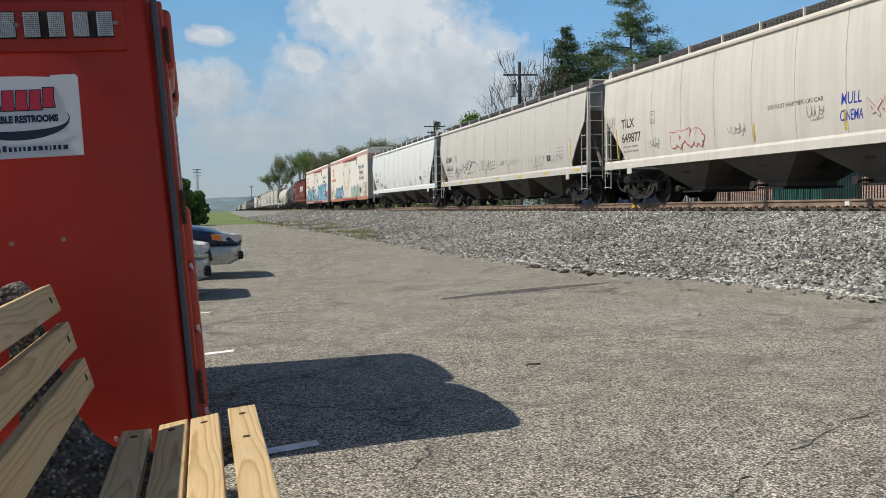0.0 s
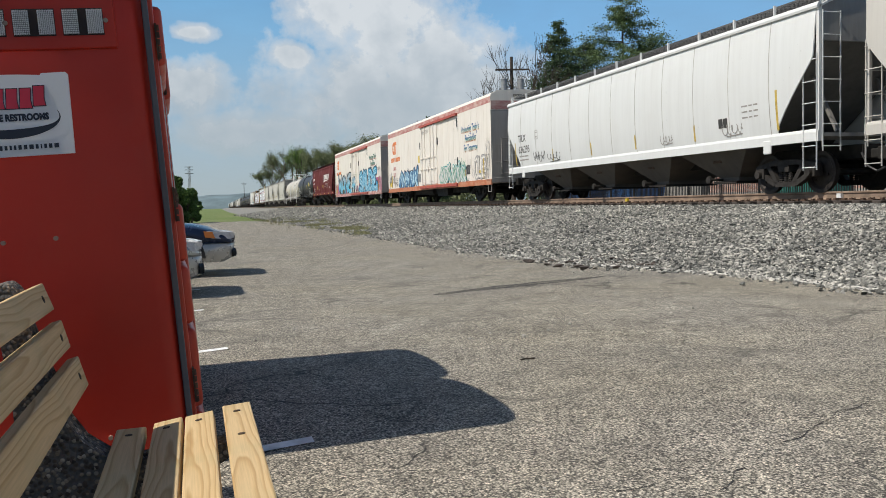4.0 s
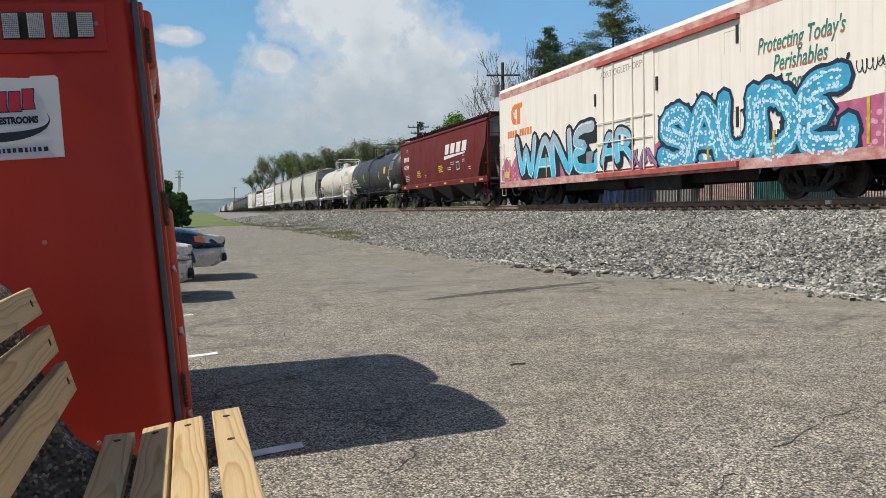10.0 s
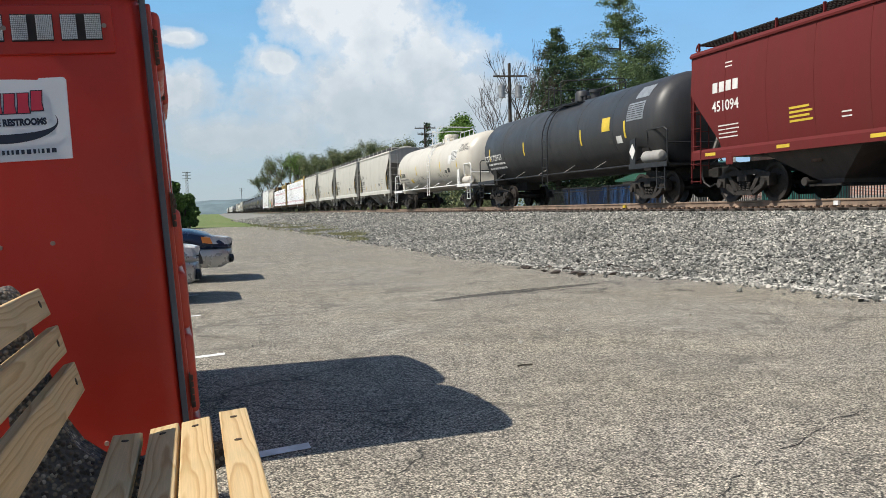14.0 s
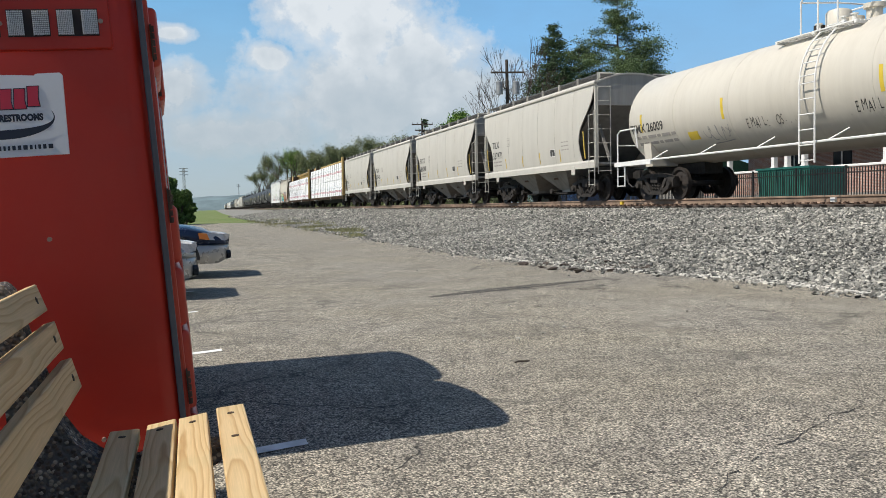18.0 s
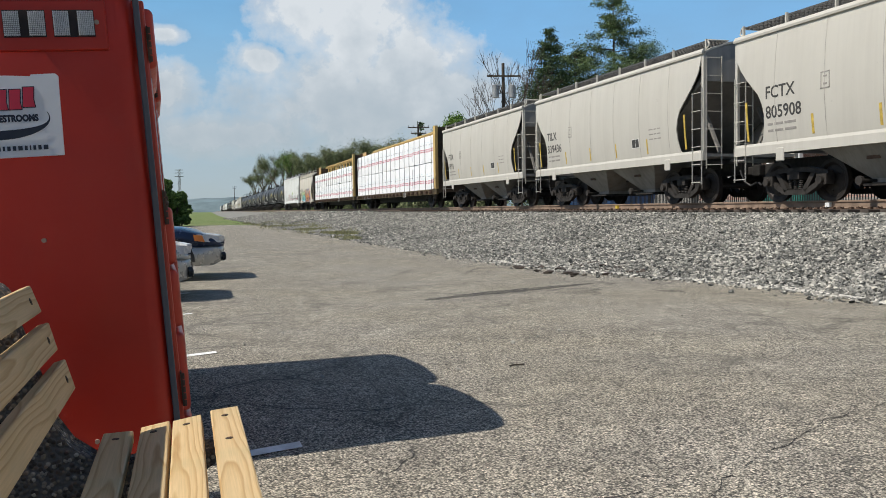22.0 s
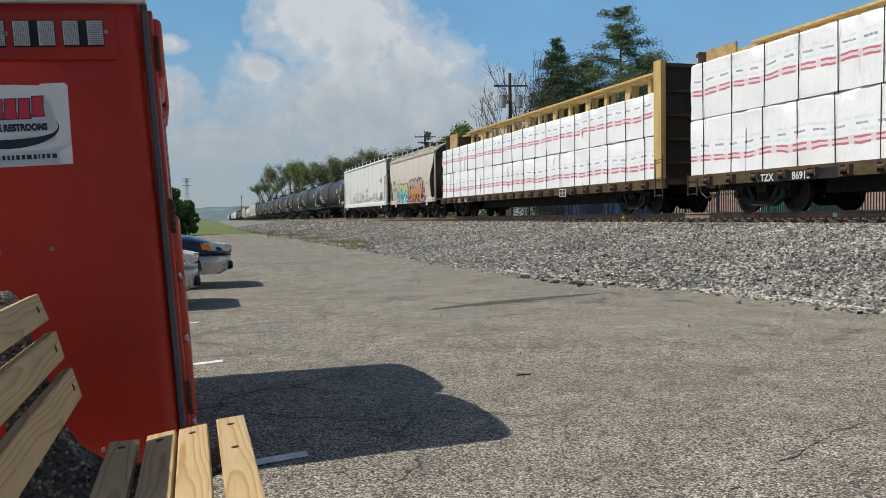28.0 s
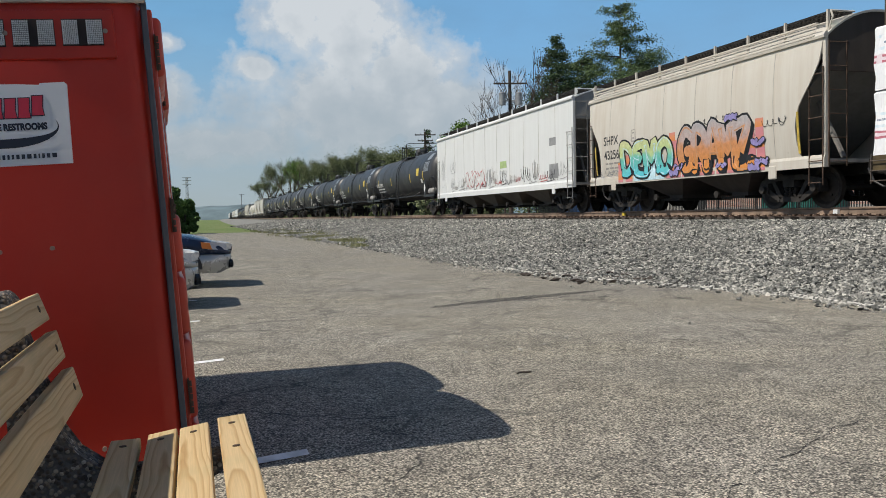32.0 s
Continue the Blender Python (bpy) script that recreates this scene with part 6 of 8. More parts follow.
def tank(number, length, paint, label, rail_paint, r=1.47, mark=None, dome_paint=None, lad=0.0):
    car = thing("tank_car", pose(0, 0, 0), label, "tank car", "freight cars of the train")
    half = length / 2 - 0.62
    th = half - 0.27           # half length of the shell
    zc = 1.03 + r
    bm = fresh()
    loops = []
    n = 36
    for y, k in [(-th + 0.62 * (1 - math.cos(a)), math.sin(a)) for a in [radians(v) for v in (6, 22, 38, 54, 70, 90)]]:
        loops.append((y, max(0.06, k)))
    loops += [(y, 1.0) for y in (-th * 0.5, 0.0, th * 0.5)]
    loops += [(-y, k) for y, k in loops[:6][::-1]]
    rings(bm, [[(r * k * math.cos(2 * math.pi * i / n), y, zc + r * k * math.sin(2 * math.pi * i / n)) for i in range(n)] for y, k in loops])
    part("tank_shell", bm, paint, car, smooth=True)

    def xs(z):
        return math.sqrt(max(0.05, r * r - (z - zc) ** 2))
    for y in (-th * 0.62, -th * 0.3, th * 0.3, th * 0.62):
        bm = fresh()
        rings(bm, [[((r + d) * math.cos(2 * math.pi * i / n), yy, zc + (r + d) * math.sin(2 * math.pi * i / n)) for i in range(n)] for yy, d in ((y - 0.02, -0.01), (y - 0.015, 0.006), (y + 0.015, 0.006), (y + 0.02, -0.01))])
        part("weld_seam", bm, paint, car, smooth=True)
    # valve dome, platform and rails
    dp = dome_paint or paint
    zt, zb = zc + r + 0.62, zc + r * 0.90
    for y, rad, tall in ((0.12, 0.29, 0.42), (-0.95, 0.21, 0.34), (-0.42, 0.16, 0.16), (0.75, 0.12, 0.20)):
        bm = fresh()
        prof = ((rad, -0.1), (rad, tall - 0.06), (rad * 0.86, tall), (rad * 0.4, tall + 0.04)) if rad > 0.25 else ((rad * 0.8, -0.1), (rad * 0.8, tall - 0.1), (rad * 1.1, tall - 0.1), (rad * 1.1, tall), (rad * 0.5, tall + 0.03))
        rings(bm, [[(0.02 + q * math.cos(2 * math.pi * k / 18), y + q * math.sin(2 * math.pi * k / 18), zc + r + z) for k in range(18)] for q, z in prof])
        part("valve_dome", bm, dp if rad > 0.12 else M["gear"], car, smooth=True)
    for x in (-0.22, 0.24):
        for y in (-0.62, -0.3, 0.5):
            bm = fresh()
            rod(bm, (x, y, zc + r - 0.06), (x, y, zc + r + 0.16), 0.05, 8)
            rod(bm, (x, y, zc + r + 0.16), (x, y, zc + r + 0.19), 0.085, 8)
            part("flange", bm, rail_paint, car)
    for s in (-1, 1):
        bm = fresh()
        for k in range(6):
            x = s * (0.48 + 0.10 * k)
            box(bm, x - 0.035, x + 0.035, -1.55, 1.05, zb - 0.05, zb - 0.02)
        for y in (-1.5, -0.25, 1.0):
            box(bm, min(s * 0.4, s * 1.02), max(s * 0.4, s * 1.02), y - 0.03, y + 0.03, zb - 0.1, zb - 0.04)
        part("platform", bm, rail_paint, car, "grating platform beside the dome")
        bm = fresh()
        x = s * 1.0
        spans = ((lad + 0.3, lad + 0.85),) if s < 0 else ((-1.5, 1.0),)
        for ya, yb in spans:
            pipe(bm, [(x, ya, zb - 0.04), (x, ya, zt - 0.06), (x, ya + 0.06, zt), (x, yb - 0.06, zt), (x, yb, zt - 0.06), (x, yb, zb - 0.04)], 0.022)
            if s < 0:
                pipe(bm, [(x, yb, zt - 0.06), (0.0, yb, zt), (-x, yb, zt)], 0.02)
            else:
                for y in (-0.7, 0.2):
                    rod(bm, (x, y, zb - 0.04), (x, y, zt), 0.02)
        part("safety_rail", bm, rail_paint, car, "tube safety rail")
    bm = fresh()
    pipe(bm, [(-1.0, lad - 0.3, zb - 0.04), (-1.0, lad - 0.3, zt + 0.1), (-0.9, lad - 0.36, zt + 0.16), (0.9, -1.5, zt + 0.1), (1.0, -1.5, zt)], 0.022)
    part("safety_rail", bm, rail_paint, car, "tube safety rail")
    # ladder over the belly
    bm = fresh()
    for y in (lad - 0.24, lad + 0.24):
        pts = [(-(r + 0.12) * math.cos(a), y, zc + (r + 0.12) * math.sin(a)) for a in [radians(v) for v in range(62, -1, -10)]] + [(-(r + 0.12), y, 0.72)]
        pipe(bm, pts, 0.022)
    for i in range(6):
        a = radians(62 - i * 11)
        rod(bm, (-(r + 0.12) * math.cos(a), lad - 0.24, zc + (r + 0.12) * math.sin(a)), (-(r + 0.12) * math.cos(a), lad + 0.24, zc + (r + 0.12) * math.sin(a)), 0.014)
    for i in range(6):
        z = 0.78 + i * 0.34
        rod(bm, (-(r + 0.12), lad - 0.24, z), (-(r + 0.12), lad + 0.24, z), 0.014)
    part("ladder", bm, rail_paint, car, "ladder curved over the tank side")
    # running rail low along the side with struts
    for s in (-1, 1):
        bm = fresh()
        pipe(bm, [(s * 1.46, -half + 1.0, 1.18), (s * 1.46, half - 1.0, 1.18)], 0.03)
        for k in range(6):
            y = -th * 0.75 + th * 1.5 * k / 5
            rod(bm, (s * 1.46, y, 1.18), (s * 1.1, y - 0.25, zc - r * 0.72), 0.022)
        part("side_rail", bm, rail_paint, car, "handrail along the tank")
    for s in (-1, 1):
        # stub sill, saddle and end platform with rails
        bm = fresh()
        box(bm, -0.30, 0.30, min(s * (half - 3.2), s * half), max(s * (half - 3.2), s * half), 0.72, 1.06)
        part("stub_sill", bm, M["steel"], car)
        bm = fresh()
        pts = [(-1.18, 1.0), (1.18, 1.0), (1.25, 1.7), (0.9, 1.36), (0.4, 1.13), (-0.4, 1.13), (-0.9, 1.36), (-1.25, 1.7)]
        prism(bm, pts, "y", s * (half - 1.6) - 0.2, s * (half - 1.6) + 0.2)
        part("saddle", bm, paint if paint is M["tank_white"] else M["steel"], car)
        bm = fresh()
        box(bm, -1.48, 1.48, min(s * (half - 1.0), s * half), max(s * (half - 1.0), s * half), 1.08, 1.15)
        box(bm, -1.50, -1.42, min(s * (half - 2.2), s * half), max(s * (half - 2.2), s * half), 1.06, 1.20)
        part("end_platform", bm, rail_paint, car)
        for x in (-1.42, 1.42):
            bm = fresh()
            pipe(bm, [(x, s * (half - 0.08), 1.1), (x, s * (half - 0.08), 2.1), (x, s * (half - 0.25), 2.2), (x, s * (half - 1.2), 2.2), (x * 0.97, s * (half - 1.25), 1.6)], 0.024)
            part("grab_rail", bm, rail_paint, car)
        bm = fresh()
        pipe(bm, [(-1.42, s * (half - 0.05), 1.75), (1.42, s * (half - 0.05), 1.75)], 0.022)
        part("grab_rail", bm, rail_paint, car)
        bm = fresh()
        for y in (s * (half - 0.15), s * (half - 0.6)):
            beam(bm, (-1.46, y, 0.42), (-1.46, y, 1.1), 0.03, 0.04, (1, 0, 0))
        rod(bm, (-1.46, s * (half - 0.15), 0.44), (-1.46, s * (half - 0.6), 0.44), 0.016)
        rod(bm, (-1.46, s * (half - 0.15), 0.75), (-1.46, s * (half - 0.6), 0.75), 0.016)
        part("step", bm, rail_paint, car)
        add_truck(car, s * (half - 1.75), number)
    couplers(car, half)
    if mark:
        ink = mark[2]
        lettering(car, mark[0], th - 0.62, zc - 0.42, 0.36, ink, xs, offset=0.006)
        for j in range(2):
            for a, b in ((0.9, 1.1), (1.16, 1.42), (1.52, 1.95), (2.02, 2.2), (2.28, 2.7), (2.78, 3.0)):
                patch(car, "stencil_line", th - b, th - a, zc - 0.80 + j * 0.19, zc - 0.72 + j * 0.19, M["faint"] if ink is M["letter_dark"] else ink, xs)
        for y in (-th * 0.72, -th * 0.33, th * 0.33, th * 0.84):
            patch(car, "reflector", y - 0.05, y + 0.05, zc - 0.42, zc + 0.12, M["yellow"], xs, label="yellow vertical reflector")
        patch(car, "placard", -th * 0.60, -th * 0.60 + 0.55, zc - 0.1, zc + 0.35, M["yellow"] if paint is M["tank_black"] else M["letter_white"], xs)
        dark = paint is M["tank_black"]
        ya, za = (-th * 0.80, zc + 0.08) if dark else (-th * 0.66, zc + 0.02)
        sheet = patch(car, "data_plate", ya - 0.5, ya + 0.5, za, za + 0.55, M["galv"] if dark else M["letter_white"], xs, 0.005, "stencilled test-date table")
        bm = fresh()
        for k in range(7):
            z = za + 0.05 + 0.07 * k
            for a, b in ((-0.44, -0.08), (-0.02, 0.20), (0.26, 0.46)):
                box(bm, -(xs(z) + 0.012), -(xs(z) - 0.01), ya + a, ya + b, z, z + 0.022)
        part("table_print", bm, M["letter_dark"], sheet, "fine dark print")
        if dark:
            patch(car, "paint_patch", ya - 0.55, ya + 0.25, za + 0.68, za + 1.05, M["galv"], xs, 0.005, "plain grey paint patch")
        patch(car, "placard", ya + 0.9, ya + 1.25, zc - 0.55, zc - 0.32, M["letter_white"] if dark else M["letter_dark"], xs)
        patch(car, "placard", ya + 1.5, ya + 1.8, zc - 0.55, zc - 0.40, M["letter_dark"], xs)
        # placard board and brake reservoir beside the head truck
        bm = fresh()
        prism(bm, [(-half + 1.78, 1.2), (-half + 2.12, 1.2), (-half + 2.12, 1.95), (-half + 1.78, 2.02)], "x", -1.50, -1.47)
        board = part("placard_board", bm, rail_paint, car, "placard board")
        bm = fresh()
        prism(bm, [(-half + 1.95, 1.36), (-half + 2.13, 1.60), (-half + 1.95, 1.84), (-half + 1.77, 1.60)], "x", -1.515, -1.50)
        part("placard", bm, M["letter_white"], board, "white diamond placard")
        bm = fresh()
        rings(bm, [[(-1.22 + q * math.cos(2 * math.pi * k / 14), y, 1.40 + q * math.sin(2 * math.pi * k / 14)) for k in range(14)] for y, q in ((-half + 0.62, 0.06), (-half + 0.66, 0.15), (-half + 0.76, 0.19), (-half + 1.58, 0.19), (-half + 1.68, 0.15), (-half + 1.72, 0.06))])
        part("brake_reservoir", bm, M["tank_white"] if not dark else M["end_grey"], car, "dusty brake reservoir", smooth=True)
    return car, xs


def reefer(number, length, label, sill, door_sill, slogan):
    car = thing("reefer_car", pose(0, 0, 0), label, "freight car", "freight cars of the train")
    half = 10.75
    z0, z1 = 0.84, 4.80
    x = 1.56

    def xs(z):
        return x
    bm = fresh()
    prof = [(-x, z0), (x, z0), (x, z1), (x - 0.06, z1 + 0.12), (x - 0.35, z1 + 0.24), (0, z1 + 0.32), (-x + 0.35, z1 + 0.24), (-x + 0.06, z1 + 0.12), (-x, z1)]
    prism(bm, prof, "y", -half, half)
    part("body", bm, M["reefer"], car)
    # panel joints
    n = 22
    for i in range(1, n):
        y = -half + 2 * half * i / n
        bm = fresh()
        box(bm, -x - 0.006, -x + 0.02, y - 0.012, y + 0.012, z0 + 0.2, z1 - 0.3)
        part("panel_joint", bm, M["reefer"], car)
    bm = fresh()
    box(bm, -x - 0.003, -x + 0.02, -half + 0.02, half - 0.02, z1 - 0.30, z1 - 0.02)
    part("stripe", bm, M["pink"], car, "faded pink stripe under the roof edge")
    for s in (-1, 1):
        bm = fresh()
        box(bm, -x + 0.02, x - 0.02, min(s * half, s * (half + 0.012)), max(s * half, s * (half + 0.012)), z1 - 0.62, z1 - 0.22)
        part("end_stripe", bm, M["pink"], car, "red stripe across the end")
        bm = fresh()
        box(bm, -x, x, min(s * half, s * (half + 0.006)), max(s * half, s * (half + 0.006)), z0, z1 - 0.64)
        part("end_wall", bm, M["end_grey"], car, "dirty grey end wall")
    bm = fresh()
    box(bm, -x - 0.03, -x + 0.03, -half, half, z0 - 0.10, z0 + 0.16)
    part("side_sill", bm, sill, car, "coloured sill")
    bm = fresh()
    box(bm, x - 0.03, x + 0.03, -half, half, z0 - 0.10, z0 + 0.16)
    part("side_sill", bm, sill, car)
    # plug door
    y0, y1 = -1.75, 1.75
    bm = fresh()
    box(bm, -x - 0.05, -x + 0.02, y0, y1, z0 + 0.2, z1 - 0.38)
    soften(bm, 0.012, 1)
    door = part("plug_door", bm, M["reefer"], car, "sliding plug door with rods")
    bm = fresh()
    for y in (y0 + 0.5, y0 + 1.15, y1 - 1.15, y1 - 0.5):
        rod(bm, (-x - 0.09, y, z0 + 0.15), (-x - 0.09, y, z1 - 0.4), 0.022)
    part("lock_rod", bm, M["reefer"], door)
    bm = fresh()
    for z in (z0 + 1.1, z0 + 1.75):
        rod(bm, (-x - 0.1, y0 + 0.05, z), (-x - 0.1, y1 - 0.05, z), 0.018)
    box(bm, -x - 0.10, -x - 0.05, -0.09, 0.09, z0 + 0.95, z0 + 1.25)
    part("latch_bar", bm, M["reefer"], door)
    bm = fresh()
    box(bm, -x - 0.12, -x + 0.02, y0 - 3.9, y1, z1 - 0.36, z1 - 0.24)
    part("door_track", bm, M["brick_red"], car, "red upper door track")
    bm = fresh()
    box(bm, -x - 0.12, -x + 0.02, y0 - 3.9, y1, z0 - 0.02, z0 + 0.12)
    part("door_track", bm, door_sill, car, "red lower door track")
    for s in (-1, 1):
        side_ladder(car, s * (half - 0.12), s, -x - 0.05, 0.95, 2.62, M["reefer"], 0.46)
        end_ladder(car, s * (half + 0.06), s, -x + 0.05, -x + 1.0, 0.95, 2.55, M["end_grey"])
        bm = fresh()
        pipe(bm, [(-x + 0.02, s * (half - 0.14), 0.8), (-x + 0.02, s * (half - 0.14), 0.42), (-x + 0.02, s * (half - 0.56), 0.42), (-x + 0.02, s * (half - 0.56), 0.8)], 0.02)
        part("stirrup_step", bm, M["end_grey"], car)
        bm = fresh()
        box(bm, -0.4, 0.4, min(s * (half - 2), s * (half + 0.35)), max(s * (half - 2), s * (half + 0.35)), 0.70, 1.0)
        part("draft_sill", bm, M["steel"], car)
        bm = fresh()
        for xx in (-1.1, -0.35):
            rod(bm, (xx, s * (half + 0.12), 1.2), (xx, s * (half + 0.12), 2.9), 0.02)
        for z in (1.25, 1.8, 2.85):
            rod(bm, (-1.1, s * (half + 0.12), z), (-0.35, s * (half + 0.12), z), 0.018)
        rod(bm, (0.6, s * (half + 0.06), 2.0), (0.6, s * (half + 0.14), 2.0), 0.3, 14)
        part("brake_gear", bm, M["end_grey"], car)
        add_truck(car, s * (half - 3.2), number)
    bm = fresh()
    box(bm, -0.35, 0.35, -half, half, 0.72, 1.0)
    box(bm, -0.95, 0.95, -half + 5.2, half - 5.2, 0.50, 0.95)
    for y in (-3.5, -1.2, 1.2, 3.5):
        box(bm, -1.5, 1.5, y - 0.08, y + 0.08, 0.82, 1.02)
    part("underframe", bm, M["steel"], car)
    bm = fresh()
    box(bm, -1.25, -0.5, -2.6, -0.6, 0.35, 0.85)
    rod(bm, (-0.9, 0.9, 0.62), (-0.9, 2.3, 0.62), 0.22, 12)
    part("underfloor_box", bm, M["gear"], car)
    couplers(car, length / 2 - 0.62)
    # emblem: plain orange shape; brand row as plain slabs
    bm = fresh()
    prism(bm, [(8.2, 4.14), (9.0, 4.14), (9.25, 4.05), (9.38, 3.9), (9.38, 3.55), (9.25, 3.36), (8.95, 3.30), (8.85, 3.30), (8.85, 3.5), (8.98, 3.55), (9.08, 3.65), (9.08, 3.82), (8.98, 3.92), (8.78, 3.94), (8.78, 3.30), (8.45, 3.30), (8.45, 3.94), (8.2, 3.94)], "x", -x - 0.007, -x + 0.01)
    part("emblem", bm, M["logo_orange"], car, "orange emblem shape")
    for i in range(10):
        if i != 4:
            bm = fresh()
            ya = 9.85 - i * 0.26
            prism(bm, [(ya, 2.80), (ya - 0.20, 2.80), (ya - 0.24, 3.08), (ya - 0.04, 3.08)], "x", -x - 0.007, -x + 0.01)
            part("brand_shape", bm, M["logo_orange"], car, "plain orange slab")
    for k in range(6):
        a = math.pi * k / 6
        bm = fresh()
        for q in (0, math.pi):
            cy, cz2 = 9.12 + 0.21 * math.cos(a + q), 3.72 + 0.21 * math.sin(a + q)
            beam(bm, (-x - 0.010, 9.12, 3.72), (-x - 0.010, cy, cz2), 0.006, 0.035, (1, 0, 0))
        if k % 2 == 0:
            part("snow_crystal", bm, M["reefer"], car, "white snow crystal in the emblem")
        else:
            bm.free()
    lettering(car, "CRYX", 9.2, 2.24, 0.30, M["letter_red"], xs, depth=0.008, offset=0.004)
    for k, (word, sx) in enumerate((("Protecting Today's", 0.0), ("Perishables", -0.55), ("For Tomorrow", -0.35))):
        pts, _ = letters(word, 0.62, shear=0.25)
        wide = (3.2, 2.0, 2.5)[k]
        lettering(car, word, -6.3 + sx, 3.42 - 0.48 * k, 0.54, slogan, xs, depth=0.008, squeeze=wide / max(u for u, v in pts), shear=0.25, offset=0.008)
    patch(car, "placard", -9.2, -8.65, 1.16, 1.46, M["yellow"], xs, 0.012)
    patch(car, "placard", 9.75, 10.3, 1.16, 1.42, M["yellow"], xs, 0.012)
    patch(car, "placard", 2.15, 2.45, 2.42, 2.85, M["yellow"], xs, 0.008)
    patch(car, "data_plate", -7.6, -7.1, 1.35, 1.8, M["letter_dark"], xs, 0.012)
    patch(car, "access_panel", 1.95, 2.6, 1.25, 1.75, M["galv"], xs, 0.02, "grey metal access panel")
    for w, (ya, za) in (("EXCESS HEIGHT", (0.35, z1 - 0.02)), ("NO RUNNING BOARD", (-0.95, z1 - 0.16))):
        pts, faces = letters(w, 0.14, offset=0.004)
        me = bpy.data.meshes.new("lettering")
        me.from_pydata([(-0.35 - ya * 0.3 + u, -half - 0.014, za + v) for u, v in pts], [], faces)
        me.materials.append(M["letter_dark"])
        o = new("lettering", me)
        o.parent = car
    for za, zb in ((3.95, 4.2), (1.9, 2.2)):
        for line in ((-5.66, -5.66, za - 0.35, zb), (-5.66, -5.0, zb, zb), (-5.02, -5.02, za - 0.3, zb)):
            bm = fresh()
            box(bm, -x - 0.004, -x, min(line[0], line[1]) - 0.006, max(line[0], line[1]) + 0.006, min(line[2], line[3]) - 0.006, max(line[2], line[3]) + 0.006)
            part("hatch_line", bm, M["faint"], car)
        patch(car, "hatch_hinge", -5.6, -5.5, za - 0.1, zb + 0.1, M["black"], xs, 0.02)
    for ya, yb2 in ((-1.55, -0.25), (0.25, 1.55)):
        bm = fresh()
        box(bm, -x - 0.060, -x - 0.04, ya, yb2, z0 + 0.35, z0 + 0.85)
        soften(bm, 0.02, 1)
        part("door_panel", bm, M["reefer"], door)
    for k in range(5):
        patch(car, "stencil_line", -0.4, -0.2 + 0.08 * (k % 2), 2.55 - k * 0.11, 2.59 - k * 0.11, M["faint"], xs, 0.056)
        patch(car, "stencil_line", 7.9, 8.6 - 0.2 * (k % 2), 1.62 - k * 0.12, 1.66 - k * 0.12, M["faint"], xs)
        patch(car, "stencil_line", 9.7, 10.1 + 0.1 * (k % 2), 2.0 - k * 0.11, 2.03 - k * 0.11, M["faint"], xs)
    for y, zt2 in ((9.62, 1.9), (-4.34, 1.45), (-9.72, 2.0), (5.9, 1.9), (-6.9, 1.6)):
        patch(car, "reflector", y - 0.04, y + 0.04, 1.05, zt2, M["amber_strip"], xs, 0.03, "vertical amber reflector")
    for y in (1.9, -1.9):
        bm = fresh()
        box(bm, -x - 0.05, -x, y - 0.04, y + 0.04, 3.2, 3.6)
        part("door_stop", bm, M["black"], car)
    return car, xs


def slogan_material(name, low, mid, high):
    """Letters that fade from one colour at the foot to another at the head of each line."""
    m = Nodes(name, 0.6)
    sep = m.tree.nodes.new("ShaderNodeSeparateXYZ")
    m.put(sep.inputs[0], m.coord)
    k = m.math("FRACT", m.math("ADD", m.math("DIVIDE", m.math("SUBTRACT", sep.outputs[2], 3.40), 0.48), 8.0))
    m.colour(m.ramp(k, (0.06, low), (0.26, mid), (0.62, high)))
    return m.mat


M["slogan_bright"] = slogan_material("rainbow_slogan", (0.50, 0.20, 0.06), (0.03, 0.26, 0.25), (0.03, 0.10, 0.34))
M["slogan_green"] = slogan_material("green_slogan", (0.38, 0.12, 0.07), (0.04, 0.20, 0.15), (0.03, 0.15, 0.12))


